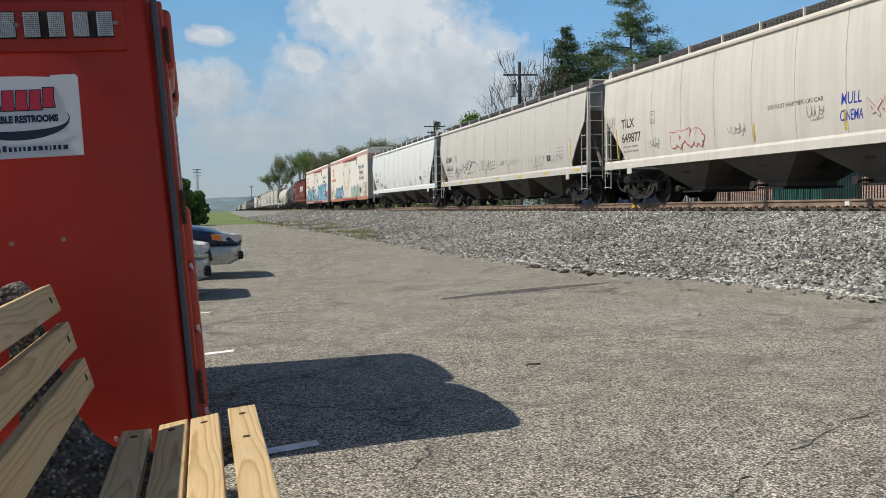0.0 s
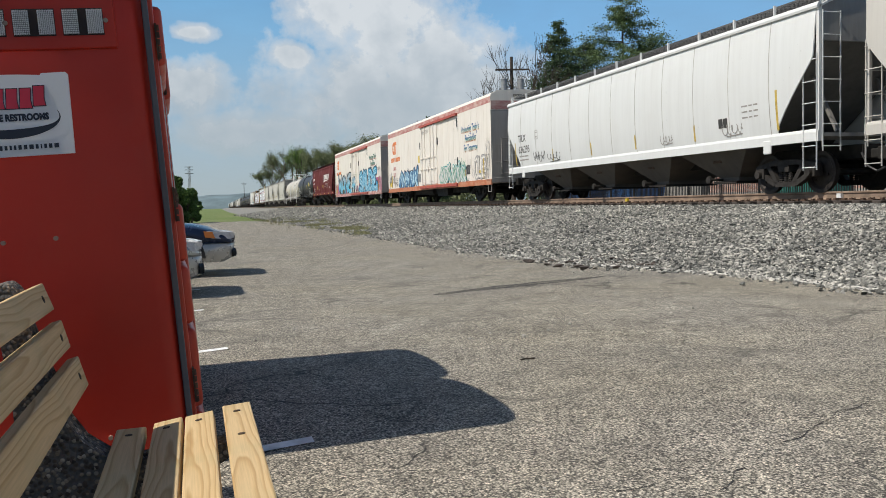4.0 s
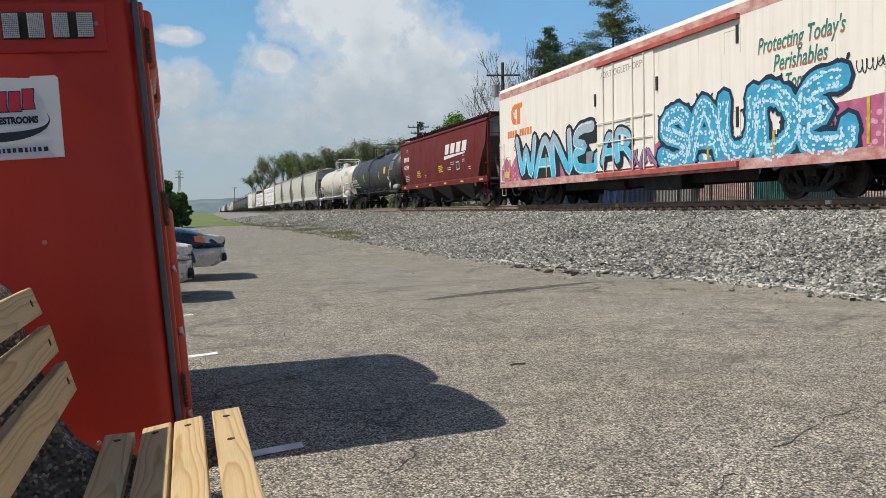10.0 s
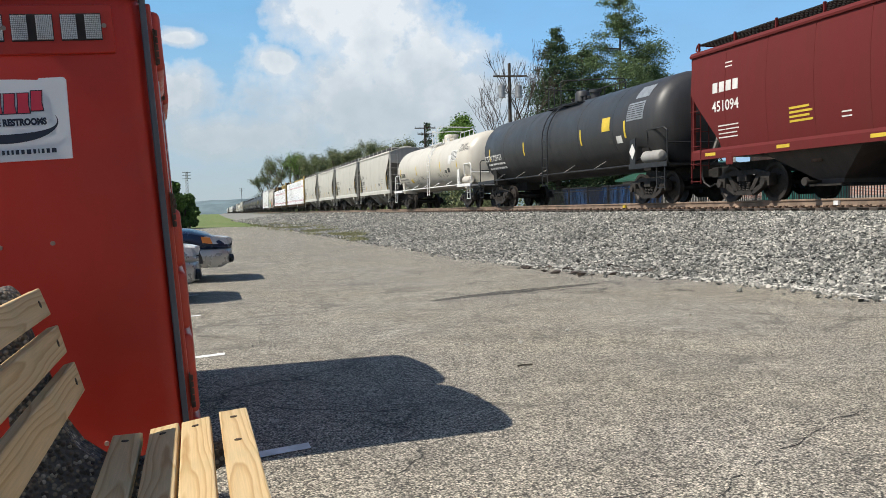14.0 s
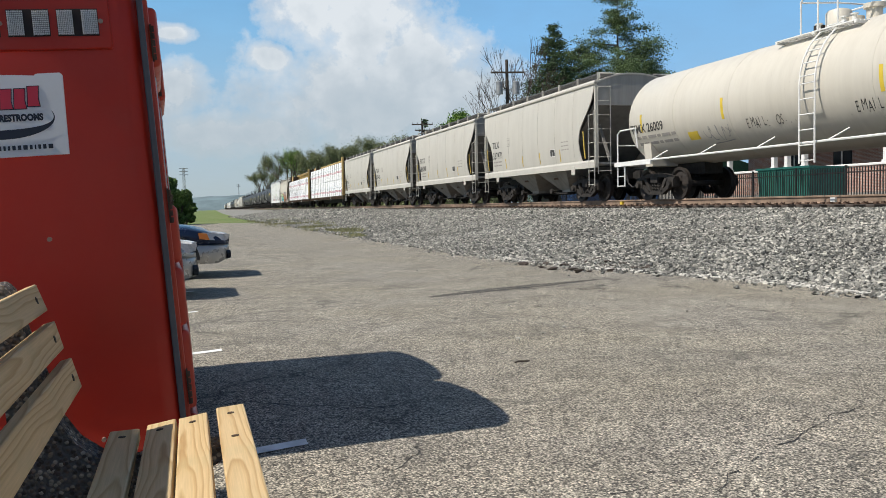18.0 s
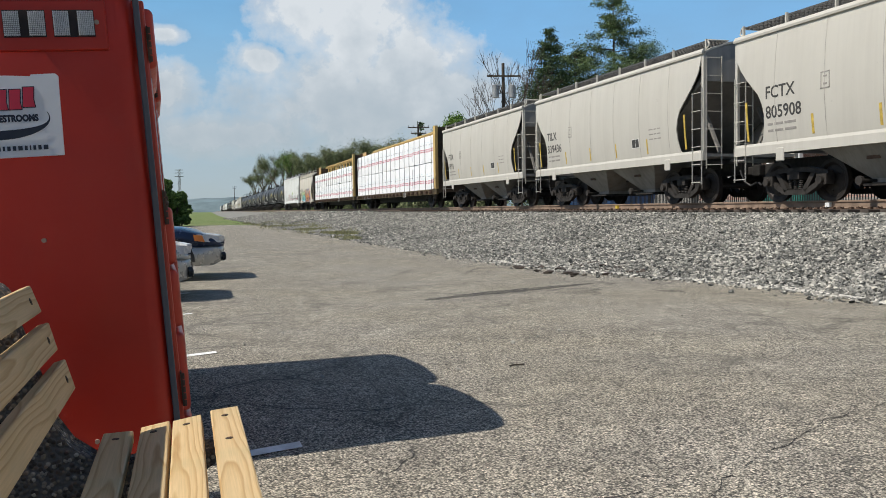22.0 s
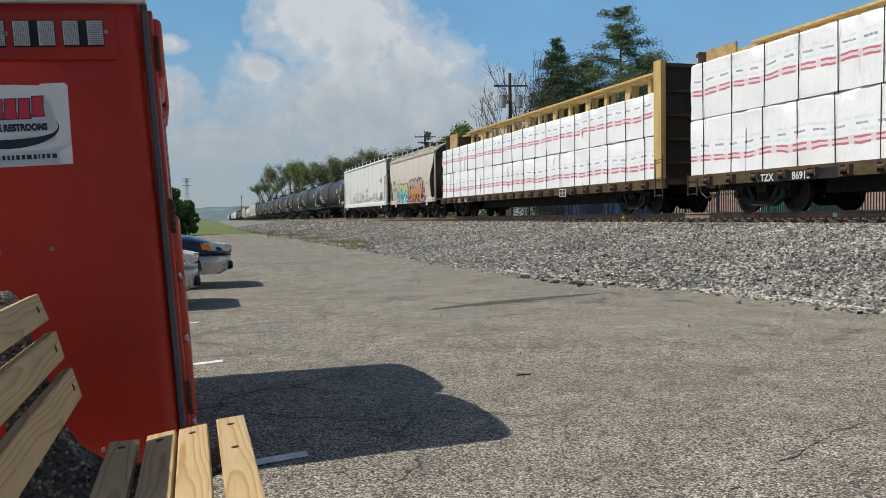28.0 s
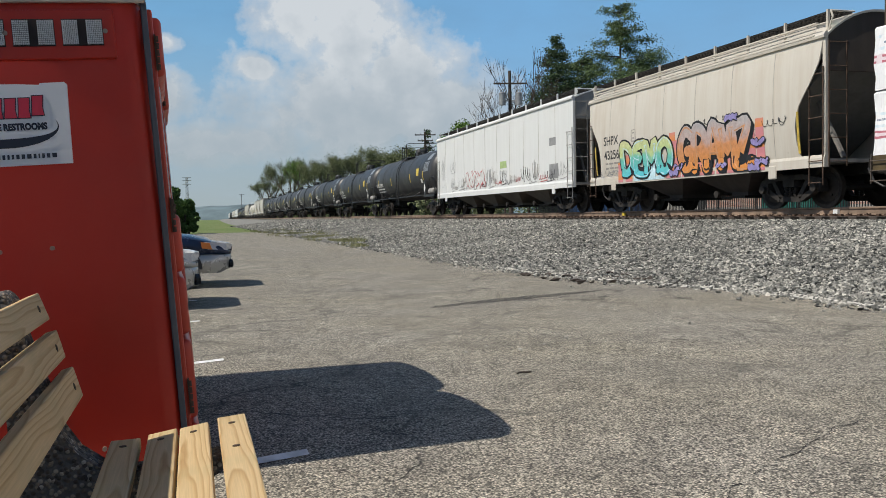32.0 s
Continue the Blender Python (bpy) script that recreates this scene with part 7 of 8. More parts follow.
def wrap_material(base, tier):
    """Printed film over lumber: slanting folds; rows of red dashes, dark marks and pale blue lines. base: foot of the load."""
    m = Nodes("lumber_wrap", 0.5)
    rot = m.tree.nodes.new("ShaderNodeMapping")
    m.put(rot.inputs["Vector"], m.coord)
    rot.inputs["Rotation"].default_value = (radians(24), 0, 0)
    rot.inputs["Scale"].default_value = (1.0, 2.6, 0.8)
    crease = m.noise(1.4, 4, 0.5, rot.outputs[0], 1.0)
    ridge = m.ramp(m.math("ABSOLUTE", m.math("SUBTRACT", crease, 0.5)), (0.0, 0.0), (0.10, 1.0))
    fine = m.noise(1.0, 5, 0.6, m.scaled(1.5, 2.6, 2.2), 0.8)
    sep = m.tree.nodes.new("ShaderNodeSeparateXYZ")
    m.put(sep.inputs[0], m.coord)
    y = m.math("ADD", sep.outputs[1], m.math("MULTIPLY", crease, 0.10))
    z = m.math("ADD", m.math("SUBTRACT", sep.outputs[2], base), m.math("MULTIPLY", m.math("SUBTRACT", m.noise(0.9, 3), 0.5), 0.22))
    level = m.math("GREATER_THAN", m.math("SUBTRACT", sep.outputs[2], base), tier)
    z = m.math("SUBTRACT", z, m.math("MULTIPLY", level, tier))
    p = m.math("SUBTRACT", z, m.math("MULTIPLY", m.math("ADD", 0.23, m.math("MULTIPLY", level, 0.17)), tier))
    u = m.math("FRACT", m.math("ADD", m.math("DIVIDE", y, 0.61), m.math("MULTIPLY", level, 0.37)))

    def within(v, a, b):
        return m.math("MULTIPLY", m.math("GREATER_THAN", v, a), m.math("LESS_THAN", v, b))
    side = m.math("LESS_THAN", sep.outputs[0], -1.30)
    dash = m.math("MULTIPLY", within(u, 0.10, 0.84), side)
    gone = m.ramp(m.noise(1.4, 3), (0.30, 0.0), (0.34, 1.0))
    col = m.ramp(fine, (0.3, (0.82, 0.83, 0.86)), (0.7, (0.90, 0.90, 0.91)))
    pink = m.math("MULTIPLY", m.math("MULTIPLY", within(p, -0.01, 0.175), side), 0.55)
    col = m.mix(pink, col, (0.74, 0.52, 0.58))
    red = m.math("MULTIPLY", m.math("ADD", within(p, 0.0, 0.05), within(p, 0.115, 0.16)), m.math("MULTIPLY", dash, gone))
    col = m.mix(m.math("MULTIPLY", red, 0.9), col, m.ramp(m.noise(12, 3), (0.3, (0.42, 0.08, 0.12)), (0.7, (0.55, 0.15, 0.19))))
    sky_line = m.math("MULTIPLY", m.math("ADD", within(p, 0.24, 0.30), within(p, 0.50, 0.56)), side)
    col = m.mix(m.math("MULTIPLY", sky_line, m.ramp(m.noise(7, 3), (0.40, 0.0), (0.60, 0.55))), col, (0.52, 0.70, 0.80))
    ink = m.math("MULTIPLY", m.math("MULTIPLY", within(p, 0.375, 0.425), m.math("MULTIPLY", within(u, 0.22, 0.76), side)), m.math("GREATER_THAN", m.math("FRACT", m.math("MULTIPLY", u, 21.0)), 0.28))
    col = m.mix(m.math("MULTIPLY", ink, 0.85), col, (0.09, 0.14, 0.24))
    m.colour(col)
    m.bump(m.math("ADD", m.math("MULTIPLY", ridge, 0.5), fine), 0.42, 0.04)
    return m.mat




def centerbeam(number, length, label, tier=1.28, mark="86112"):
    car = thing("centerbeam_flatcar", pose(0, 0, 0), label, "freight car", "freight cars of the train")
    half = length / 2 - 0.6
    zd, zt = 1.0, 4.42
    bm = fresh()
    box(bm, -1.45, 1.45, -half, half, zd - 0.16, zd)
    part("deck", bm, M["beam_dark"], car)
    for s in (-1, 1):
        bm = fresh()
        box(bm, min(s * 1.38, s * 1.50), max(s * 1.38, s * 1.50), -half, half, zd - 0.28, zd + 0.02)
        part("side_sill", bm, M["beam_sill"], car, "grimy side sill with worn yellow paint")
    bm = fresh()
    box(bm, -0.55, 0.55, -half + 4.2, half - 4.2, 0.42, zd - 0.16)
    box(bm, -0.35, 0.35, -half, half, 0.62, zd - 0.17)
    part("centre_sill", bm, M["steel"], car)
    # winches along the sill
    for i in range(22):
        y = -half + 1.0 + (2 * half - 2.0) * i / 21
        bm = fresh()
        rod(bm, (-1.6, y - 0.10, zd - 0.14), (-1.6, y + 0.10, zd - 0.14), 0.05, 8)
        box(bm, -1.62, -1.5, y - 0.14, y - 0.10, zd - 0.24, zd - 0.04), box(bm, -1.62, -1.5, y + 0.10, y + 0.14, zd - 0.24, zd - 0.04)
        part("winch", bm, M["rust"], car, "rusty strap winch")
    for s in (-1, 1):
        bm = fresh()
        ya = s * (half - (0.10 if s > 0 else 0.38))
        hw = 1.42 if s < 0 else 1.20
        box(bm, -hw, hw, min(ya, ya + s * 0.06), max(ya, ya + s * 0.06), zd, zt)
        for z in (zd + 0.5, zd + 1.2, zd + 1.9, zd + 2.6, zt - 0.08):
            rib = fresh()
            box(rib, -hw, hw, min(ya + s * 0.05, ya + s * 0.16), max(ya + s * 0.05, ya + s * 0.16), z - 0.05, z + 0.05)
            part("bulkhead_rib", rib, M["beam_dark"], car)
        part("bulkhead", bm, M["beam_dark"], car, "grimy ribbed bulkhead")
        for x in (-1, 1):
            if s > 0:
                bm = fresh()
                box(bm, min(x * 0.92, x * 0.98), max(x * 0.92, x * 0.98), ya - 1.3, ya + 0.1, zt - 1.0, zt + 0.04)
                part("bulkhead_wing", bm, M["wing_tan"], car, "rust-speckled tan bulkhead wing")
                continue
            bm = fresh()
            box(bm, min(x * 1.34, x * 1.50), max(x * 1.34, x * 1.50), min(ya - s * 0.20, ya + s * 0.20), max(ya - s * 0.20, ya + s * 0.20), zd, zt + 0.06)
            part("bulkhead_post", bm, M["beam_yellow"], car, "yellow bulkhead post")
            bm = fresh()
            prism(bm, [(ya, zt), (ya - s * 1.9, zt), (ya - s * 1.75, zt - 0.62), (ya, zt - 0.75)], "x", min(x * 0.12, x * 0.17), max(x * 0.12, x * 0.17))
            part("gusset", bm, M["beam_yellow"], car)
        side_ladder(car, s * (half - 0.05), s, -1.53, 0.45, 0.95 if s > 0 else 1.6, M["end_brown"])
        add_truck(car, s * (half - 2.6), number)
    bm = fresh()
    box(bm, -0.42, 0.42, -half + 1.3, half - 1.3, zt + 0.04, zt + 0.10)
    box(bm, -0.24, 0.24, -half + 0.1, half - 0.1, zt - 0.03, zt + 0.05)
    part("top_beam", bm, M["beam_yellow"], car, "rusty yellow top beam")
    n = 15
    for i in range(1, n):
        y = -half + 2 * half * i / n
        for x in (-0.14, 0.14):
            bm = fresh()
            box(bm, x - 0.05, x + 0.05, y - 0.09, y + 0.09, zd, zt - 0.02)
            if i % 2:
                prism(bm, [(y - 0.09, zt - 0.55), (y - 0.20, zt - 0.38), (y - 0.30, zt - 0.02), (y + 0.09, zt - 0.02)], "x", x - 0.03, x + 0.03)
            part("centre_post", bm, M["beam_yellow"], car)
    wrap = wrap_material(zd + 0.04, tier + 0.012)
    # wrapped lumber: two tiers each side, long creased packs strapped every four feet
    rnd = random.Random(number)
    for side in (-1, 1):
        for level in range(2):
            y = -half + 0.64
            zb = zd + 0.04 + level * (tier + 0.012)
            while y < half - 0.1:
                ln = rnd.choice((2.45, 3.66, 4.9, 4.9))
                if half + 0.02 - y - ln < 1.3:
                    ln = half + 0.02 - y
                bm = fresh()
                n = max(5, int(ln / 0.30))
                loops = []
                for i in range(n + 1):
                    yy = y + 0.008 + (ln - 0.016) * i / n
                    puff = 0.02 if 0 < i < n else -0.02
                    sag = rnd.uniform(0.02, 0.13) if level == 0 else 0.0
                    row = [(side * 0.24, yy, zb)]
                    for f in (0.0, 0.2, 0.4, 0.6, 0.8, 0.96):
                        row.append((side * (1.405 + puff * math.sin(math.pi * min(1, f + 0.1)) + rnd.uniform(-0.034, 0.034)), yy + rnd.uniform(-0.02, 0.02) * (0 < i < n), zb + tier * f - (sag if f == 0.0 else 0.0)))
                    row.append((side * 1.34, yy, zb + tier + rnd.uniform(-0.01, 0.015)))
                    row.append((side * 0.24, yy, zb + tier))
                    loops.append(row)
                rings(bm, loops)
                pack = part("lumber_pack", bm, wrap, car, "lumber pack in creased white printed wrap", smooth=True)
                if side < 0:
                    face = -1.448
                    k = 0
                    while k * 1.22 < ln - 0.3:
                        ys = y + 0.55 + k * 1.22 + rnd.uniform(-0.06, 0.06)
                        if ys < y + ln - 0.05:
                            bm = fresh()
                            beam(bm, (face - 0.003, ys, zb - 0.06), (face - 0.003, ys + rnd.uniform(-0.04, 0.04), zb + tier), 0.012, 0.022, (1, 0, 0))
                            part("strap", bm, M["black"], pack, "thin black strap")
                        k += 1
                y += ln
    couplers(car, half)
    patch(car, "plate", half - 5.6, half - 2.8, zd - 0.30, zd - 0.06, M["black"], lambda z: 1.505)
    lettering(car, "TTZX", half - 2.95, zd - 0.27, 0.24, M["letter_white"], lambda z: 1.512, offset=0.006)
    lettering(car, mark, half - 4.2, zd - 0.27, 0.24, M["letter_white"], lambda z: 1.512, offset=0.006)
    patch(car, "data_plate", -5.0, -4.45, zd - 0.34, zd - 0.06, M["letter_white"], lambda z: 1.64)
    for a in (0, 1):
        for b in (0, 1):
            patch(car, "data_plate", -4.97 + a * 0.26, -4.74 + a * 0.26, zd - 0.32 + b * 0.13, zd - 0.21 + b * 0.13, M["letter_dark"], lambda z: 1.645)
    return car, (lambda z: 1.44)


# ---- the cars in their order, first at the head ----
def couple(built, length):
    """Put the next car behind the last."""
    at = CARS[-1][1] + CARS[-1][2] / 2 + length / 2 if CARS else length / 2
    CARS.append((built[0], at, length))
    return built


D, W = M["letter_dark"], M["letter_white"]
c1, s1 = couple(hopper(0, 20.4, M["cream"], 4, "cream covered hopper car with graffiti tags", chord=M["rust_cream"], eave=4.06, strips=False, mark=("TILX", "649877", D), edge=SLANT), 20.4)
c2, s2 = couple(hopper(1, 20.34, M["bone"], 4, "bone-white covered hopper car with scrawled tags", eave=4.06, mark=("ADMX", "636116", D), edge=SLANT), 20.34)
c3, s3 = couple(hopper(2, 20.2, M["pale"], 4, "clean pale grey covered hopper car", eave=4.06, strips=False, mark=("TILX", "636295", D), edge=SLANT), 20.2)
c4, s4 = couple(reefer(3, 24.4, "white refrigerated boxcar with orange sill and graffiti", M["orange_sill"], M["brick_red"], M["slogan_bright"]), 24.4)
c5, s5 = couple(reefer(4, 23.6, "white refrigerated boxcar with big blue graffiti", M["pink"], M["brick_red"], M["slogan_green"]), 23.6)
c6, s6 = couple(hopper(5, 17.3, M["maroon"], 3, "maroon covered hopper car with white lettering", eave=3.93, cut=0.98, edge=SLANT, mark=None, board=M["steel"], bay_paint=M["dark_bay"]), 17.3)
c7, s7 = couple(tank(6, 17.92, M["tank_black"], "black tank car with yellow markings", M["black"], mark=("CBTX 725933", "", W), lad=0.2), 17.92)
c8, s8 = couple(tank(7, 17.63, M["tank_white"], "dusty white tank car with white railings", M["white"], r=1.43, mark=("TIMX 26009", "", D), lad=-0.67), 17.63)
for i, (num, text) in enumerate((("337471", "TILX"), ("805908", "FCTX"), ("339436", "TILX"), ("1893", "FTIX"))):
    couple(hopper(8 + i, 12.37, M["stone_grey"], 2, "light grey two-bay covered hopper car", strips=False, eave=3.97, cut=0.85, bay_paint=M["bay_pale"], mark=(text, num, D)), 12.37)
couple(centerbeam(12, 23.83, "yellow centerbeam flatcar stacked full with white-wrapped lumber", 1.5, "86915"), 23.83)
couple(centerbeam(13, 24.05, "yellow centerbeam flatcar loaded with wrapped lumber"), 24.05)
c15, s15 = couple(hopper(14, 12.5, M["rust_cream"], 2, "rust-stained cream covered hopper with orange graffiti", eave=3.72, rise=0.62, z0=1.10, cut=0.62, mark=("SHPX", "432568", D), strips=False, end=M["end_brown"], rungs=M["rust"], board=M["steel"], bay_paint=M["dark_bay"]), 12.5)
c16, s16 = couple(hopper(15, 18.8, M["pale"], 4, "white four-bay covered hopper with graffiti along the base", eave=4.12, z0=1.12, cut=0.05, bulge=0.0, strips=False, board=M["steel"], rungs=M["end_grey"]), 18.8)
far_kinds = [(c7, 17.0)] * 8 + [(CARS[8][0], 12.4)] * 3 + [(c8, 18.3)] * 2 + [(CARS[10][0], 12.4)] * 3 + [(c7, 17.0)] * 6 + [(c3, 20.2)] * 3 + [(c2, 20.3)] * 4 + [(c7, 17.0)] * 6 + [(c3, 20.2)] * 3
for src, length in far_kinds:
    twin = copy_thing(src, pose(0, 0, 0))
    couple((twin,), length)


# ---- lettering and graffiti on the sides towards the lot ----
def spray(name, c, light=None, scale=5.0, rough=0.55):
    """Sprayed paint: cloudy, a little speckled."""
    m = Nodes(name, rough)
    col = m.ramp(m.noise(scale, 6, 0.65), (0.32, tuple(v * 0.7 for v in c)), (0.6, c), (0.78, light or tuple(min(1, v * 1.4) for v in c)))
    m.colour(col)
    return m.mat


M["g_blush"] = spray("pale_pink_dots", (0.66, 0.34, 0.42))
M["g_navy"] = spray("sprayed_navy", (0.012, 0.022, 0.05))
M["g_black"] = spray("sprayed_black", (0.015, 0.015, 0.017))
M["g_cyan"] = spray("sprayed_cyan", (0.045, 0.34, 0.56), (0.22, 0.64, 0.80), scale=3.2)
M["g_ice"] = spray("sprayed_ice_blue", (0.55, 0.76, 0.84), scale=12)
M["g_pink"] = spray("sprayed_pink", (0.46, 0.12, 0.22), (0.58, 0.24, 0.30))
M["g_blue"] = spray("sprayed_blue", (0.04, 0.17, 0.36), (0.18, 0.42, 0.60))
M["g_teal"] = spray("sprayed_teal", (0.08, 0.38, 0.36))
M["g_green"] = spray("sprayed_green", (0.10, 0.32, 0.20), (0.35, 0.55, 0.42))
M["g_white"] = spray("sprayed_white", (0.68, 0.68, 0.66))
M["g_grey"] = spray("sprayed_grey", (0.30, 0.30, 0.30))
M["g_orange"] = spray("sprayed_orange", (0.62, 0.20, 0.05), (0.70, 0.36, 0.16))
M["g_lilac"] = spray("sprayed_lilac", (0.30, 0.26, 0.52))
M["g_red"] = spray("sprayed_red", (0.50, 0.12, 0.12))
M["g_royal"] = spray("marker_blue", (0.02, 0.05, 0.36))
M["g_haze"] = spray("faint_grey_spray", (0.46, 0.44, 0.42))
M["g_peach"] = spray("sprayed_peach", (0.60, 0.30, 0.14), (0.55, 0.40, 0.34))
M["g_lime"] = spray("sprayed_lime", (0.40, 0.52, 0.22))


def curve(line, steps=4):
    """A smooth line through the points."""
    p = [line[0]] + list(line) + [line[-1]]
    out = []
    for a, b, c, d in zip(p, p[1:], p[2:], p[3:]):
        for k in range(steps):
            t = k / steps
            out.append(tuple(0.5 * (2 * b[i] + (c[i] - a[i]) * t + (2 * a[i] - 5 * b[i] + 4 * c[i] - d[i]) * t * t + (3 * b[i] - a[i] - 3 * c[i] + d[i]) * t ** 3) for i in (0, 1)))
    return out + [line[-1]]


def shifted(line, d):
    """The line moved sideways by d."""
    out = []
    for k, (y, z) in enumerate(line):
        a, b = line[max(0, k - 1)], line[min(len(line) - 1, k + 1)]
        ln = math.hypot(b[0] - a[0], b[1] - a[1]) or 1e-3
        out.append((y - (b[1] - a[1]) / ln * d, z + (b[0] - a[0]) / ln * d))
    return out


def stroke(car, name, lines, width, material, surf, depth, label="", wobble=0.0, seed=1, floor=None):
    """Flat painted bands with round ends along lines of (y, z)."""
    r = random.Random(seed)
    verts, faces = [], []
    lift = 0.0
    for line in lines:
        left, right = [], []
        for k, (y, z) in enumerate(line):
            a, b = line[max(0, k - 1)], line[min(len(line) - 1, k + 1)]
            ln = math.hypot(b[0] - a[0], b[1] - a[1]) or 1e-3
            w = width / 2 * (1 + r.uniform(-wobble, wobble))
            ny, nz = -(b[1] - a[1]) / ln * w, (b[0] - a[0]) / ln * w
            left.append((y + ny, z + nz)), right.append((y - ny, z - nz))
        for k in range(len(line) - 1):
            lift = (lift + 0.00012) % 0.003
            q = len(verts)
            for y, z in (left[k], left[k + 1], right[k + 1], right[k]):
                z = max(z, floor) if floor is not None else z
                verts.append((-(surf(z) + depth + lift), y, z))
            faces.append((q, q + 1, q + 2, q + 3))
        for y, z in (line[0], line[-1]):
            lift = (lift + 0.00012) % 0.003
            q = len(verts)
            for k in range(8):
                zz = z + math.sin(k * 0.785) * width / 2
                zz = max(zz, floor) if floor is not None else zz
                verts.append((-(surf(zz) + depth + lift), y + math.cos(k * 0.785) * width / 2, zz))
            faces.append(tuple(range(q, q + 8)))
    me = bpy.data.meshes.new(name)
    me.from_pydata(verts, [], faces)
    me.materials.append(material)
    ob = new(name, me)
    ob.parent = car
    return tagged(ob, label)


def wild_piece(car, surf, y0, y1, z0, z1, letters_n, seed, dark, fill, shine, label, fat=0.30, depth=0.012):
    """Interlocking letter shapes that cannot be read."""
    r = random.Random(seed)
    lines = []
    w = (y0 - y1) / letters_n
    h = z1 - z0
    for i in range(letters_n):
        ya = y0 - i * w
        n = r.choice((5, 6, 7))
        pts = []
        for k in range(n):
            u = 0.5 + 0.62 * math.cos(k * 2.2 + r.uniform(-0.5, 0.5)) * r.uniform(0.6, 1.0)
            v = (0.08, 0.92, 0.5, 0.1, 0.85, 0.3, 0.95)[(k + seed + i) % 7] + r.uniform(-0.08, 0.08)
            pts.append((ya - u * w, z0 + min(1.0, max(0.0, v)) * h))
        lines.append(curve(pts, 3))
        if fat > 0.2:
            tip = pts[-1]
            lines.append([tip, (tip[0] - r.uniform(-0.3, 0.3), tip[1] + r.uniform(0.1, 0.3) * r.choice((-1, 1)))])
    bottom = z0 - 0.12
    stroke(car, "graffiti_outline", lines, fat + min(0.16, fat * 0.5), dark, surf, depth, "dark sprayed outline", 0.12, seed, bottom)
    stroke(car, "graffiti_fill", lines, fat, fill, surf, depth + 0.004, label, 0.15, seed + 1, bottom)
    if shine:
        stroke(car, "graffiti_shine", [shifted(l, fat * 0.22) for l in lines], fat * 0.20, shine, surf, depth + 0.008, "", 0.4, seed + 2, bottom)


SKELETON = {"W": [[(-0.02, 1.05), (0.22, 0.05), (0.48, 0.72), (0.72, 0.0), (1.02, 1.0)]], "N": [[(0.08, -0.02), (0.14, 1.0), (0.84, 0.05), (0.92, 1.05)]], "S": [[(0.9, 0.82), (0.62, 1.0), (0.2, 0.9), (0.15, 0.65), (0.5, 0.52), (0.85, 0.38), (0.82, 0.12), (0.45, 0.0), (0.02, 0.14)]], "A": [[(0.02, 0.0), (0.2, 0.6), (0.45, 1.0), (0.75, 0.68), (0.98, 0.0)], [(0.22, 0.36), (0.8, 0.36)]], "U": [[(0.1, 1.0), (0.1, 0.35), (0.35, 0.02), (0.7, 0.05), (0.9, 0.4), (0.92, 1.0)]], "D": [[(0.15, 0.0), (0.12, 0.5), (0.15, 1.0), (0.6, 0.95), (0.92, 0.6), (0.85, 0.22), (0.5, 0.0), (0.15, 0.02)]], "E": [[(0.95, 1.05), (0.4, 1.0), (0.2, 0.72), (0.62, 0.56), (0.2, 0.42), (0.3, 0.05), (1.0, 0.0), (1.1, 0.25)]]}


def bubble_word(car, surf, text, y0, y1, z0, z1, dark, fill, shine, seed, fat=0.50, rim=0.16):
    """A word in fat overlapping sprayed letters: a fuzzy dark rim, cloudy fill, dotted pale inner lines, overspray under it."""
    r = random.Random(seed)
    w = (y0 - y1) / len(text)
    fuzz, mist = [], []
    for i, ch in enumerate(text):
        lift = r.uniform(-0.06, 0.06)
        lines = [curve([(y0 - (i - 0.02 + u * 1.02) * w, z0 + lift + v * (z1 - z0)) for u, v in l], 6) for l in SKELETON[ch]]
        d = 0.018 + i * 0.0005
        stroke(car, "graffiti_outline", lines, fat + rim, dark, surf, d, "fuzzy dark outline", 0.16, seed + i)
        stroke(car, "graffiti_letter", lines, fat, fill, surf, d + 0.005, "cyan sprayed letter", 0.10, seed + i)
        dots = []
        for l in lines:
            for k, chance in ((-fat * 0.30, 0.8), (fat * 0.30, 0.8), (-fat * 0.20, 0.4), (fat * 0.20, 0.4), (0.0, 0.25)):
                e = shifted(l, k)
                for q in range(len(e) - 1):
                    for f in (0.0, 0.5):
                        if r.random() < chance:
                            p = [e[q][c] + (e[q + 1][c] - e[q][c]) * f + r.uniform(-0.025, 0.025) for c in (0, 1)]
                            dots.append([tuple(p), (p[0] + (e[q + 1][0] - e[q][0]) * 0.3, p[1] + (e[q + 1][1] - e[q][1]) * 0.3)])
            for p in l[::2]:
                a = r.uniform(0, 6.28)
                b = (fat + rim) * 0.5
                fuzz.append([(p[0] + b * 0.8 * math.cos(a), p[1] + b * 0.8 * math.sin(a)), (p[0] + b * 1.22 * math.cos(a), p[1] + b * 1.22 * math.sin(a))])
                if r.random() < 0.5:
                    q = r.uniform(0.86, z0 + 0.2)
                    mist.append([(p[0], q), (p[0] - r.uniform(0.1, 0.4), q + r.uniform(-0.05, 0.05))])
        stroke(car, "graffiti_shine", dots, fat * 0.10, shine, surf, d + 0.009, "speckled pale inner line", 0.6, seed + i)
    stroke(car, "graffiti_fuzz", fuzz, 0.07, dark, surf, 0.016, "fuzzy spray edge", 0.5, seed)
    stroke(car, "graffiti_mist", mist, 0.16, fill, surf, 0.013, "cyan overspray", 0.4, seed, 0.84)


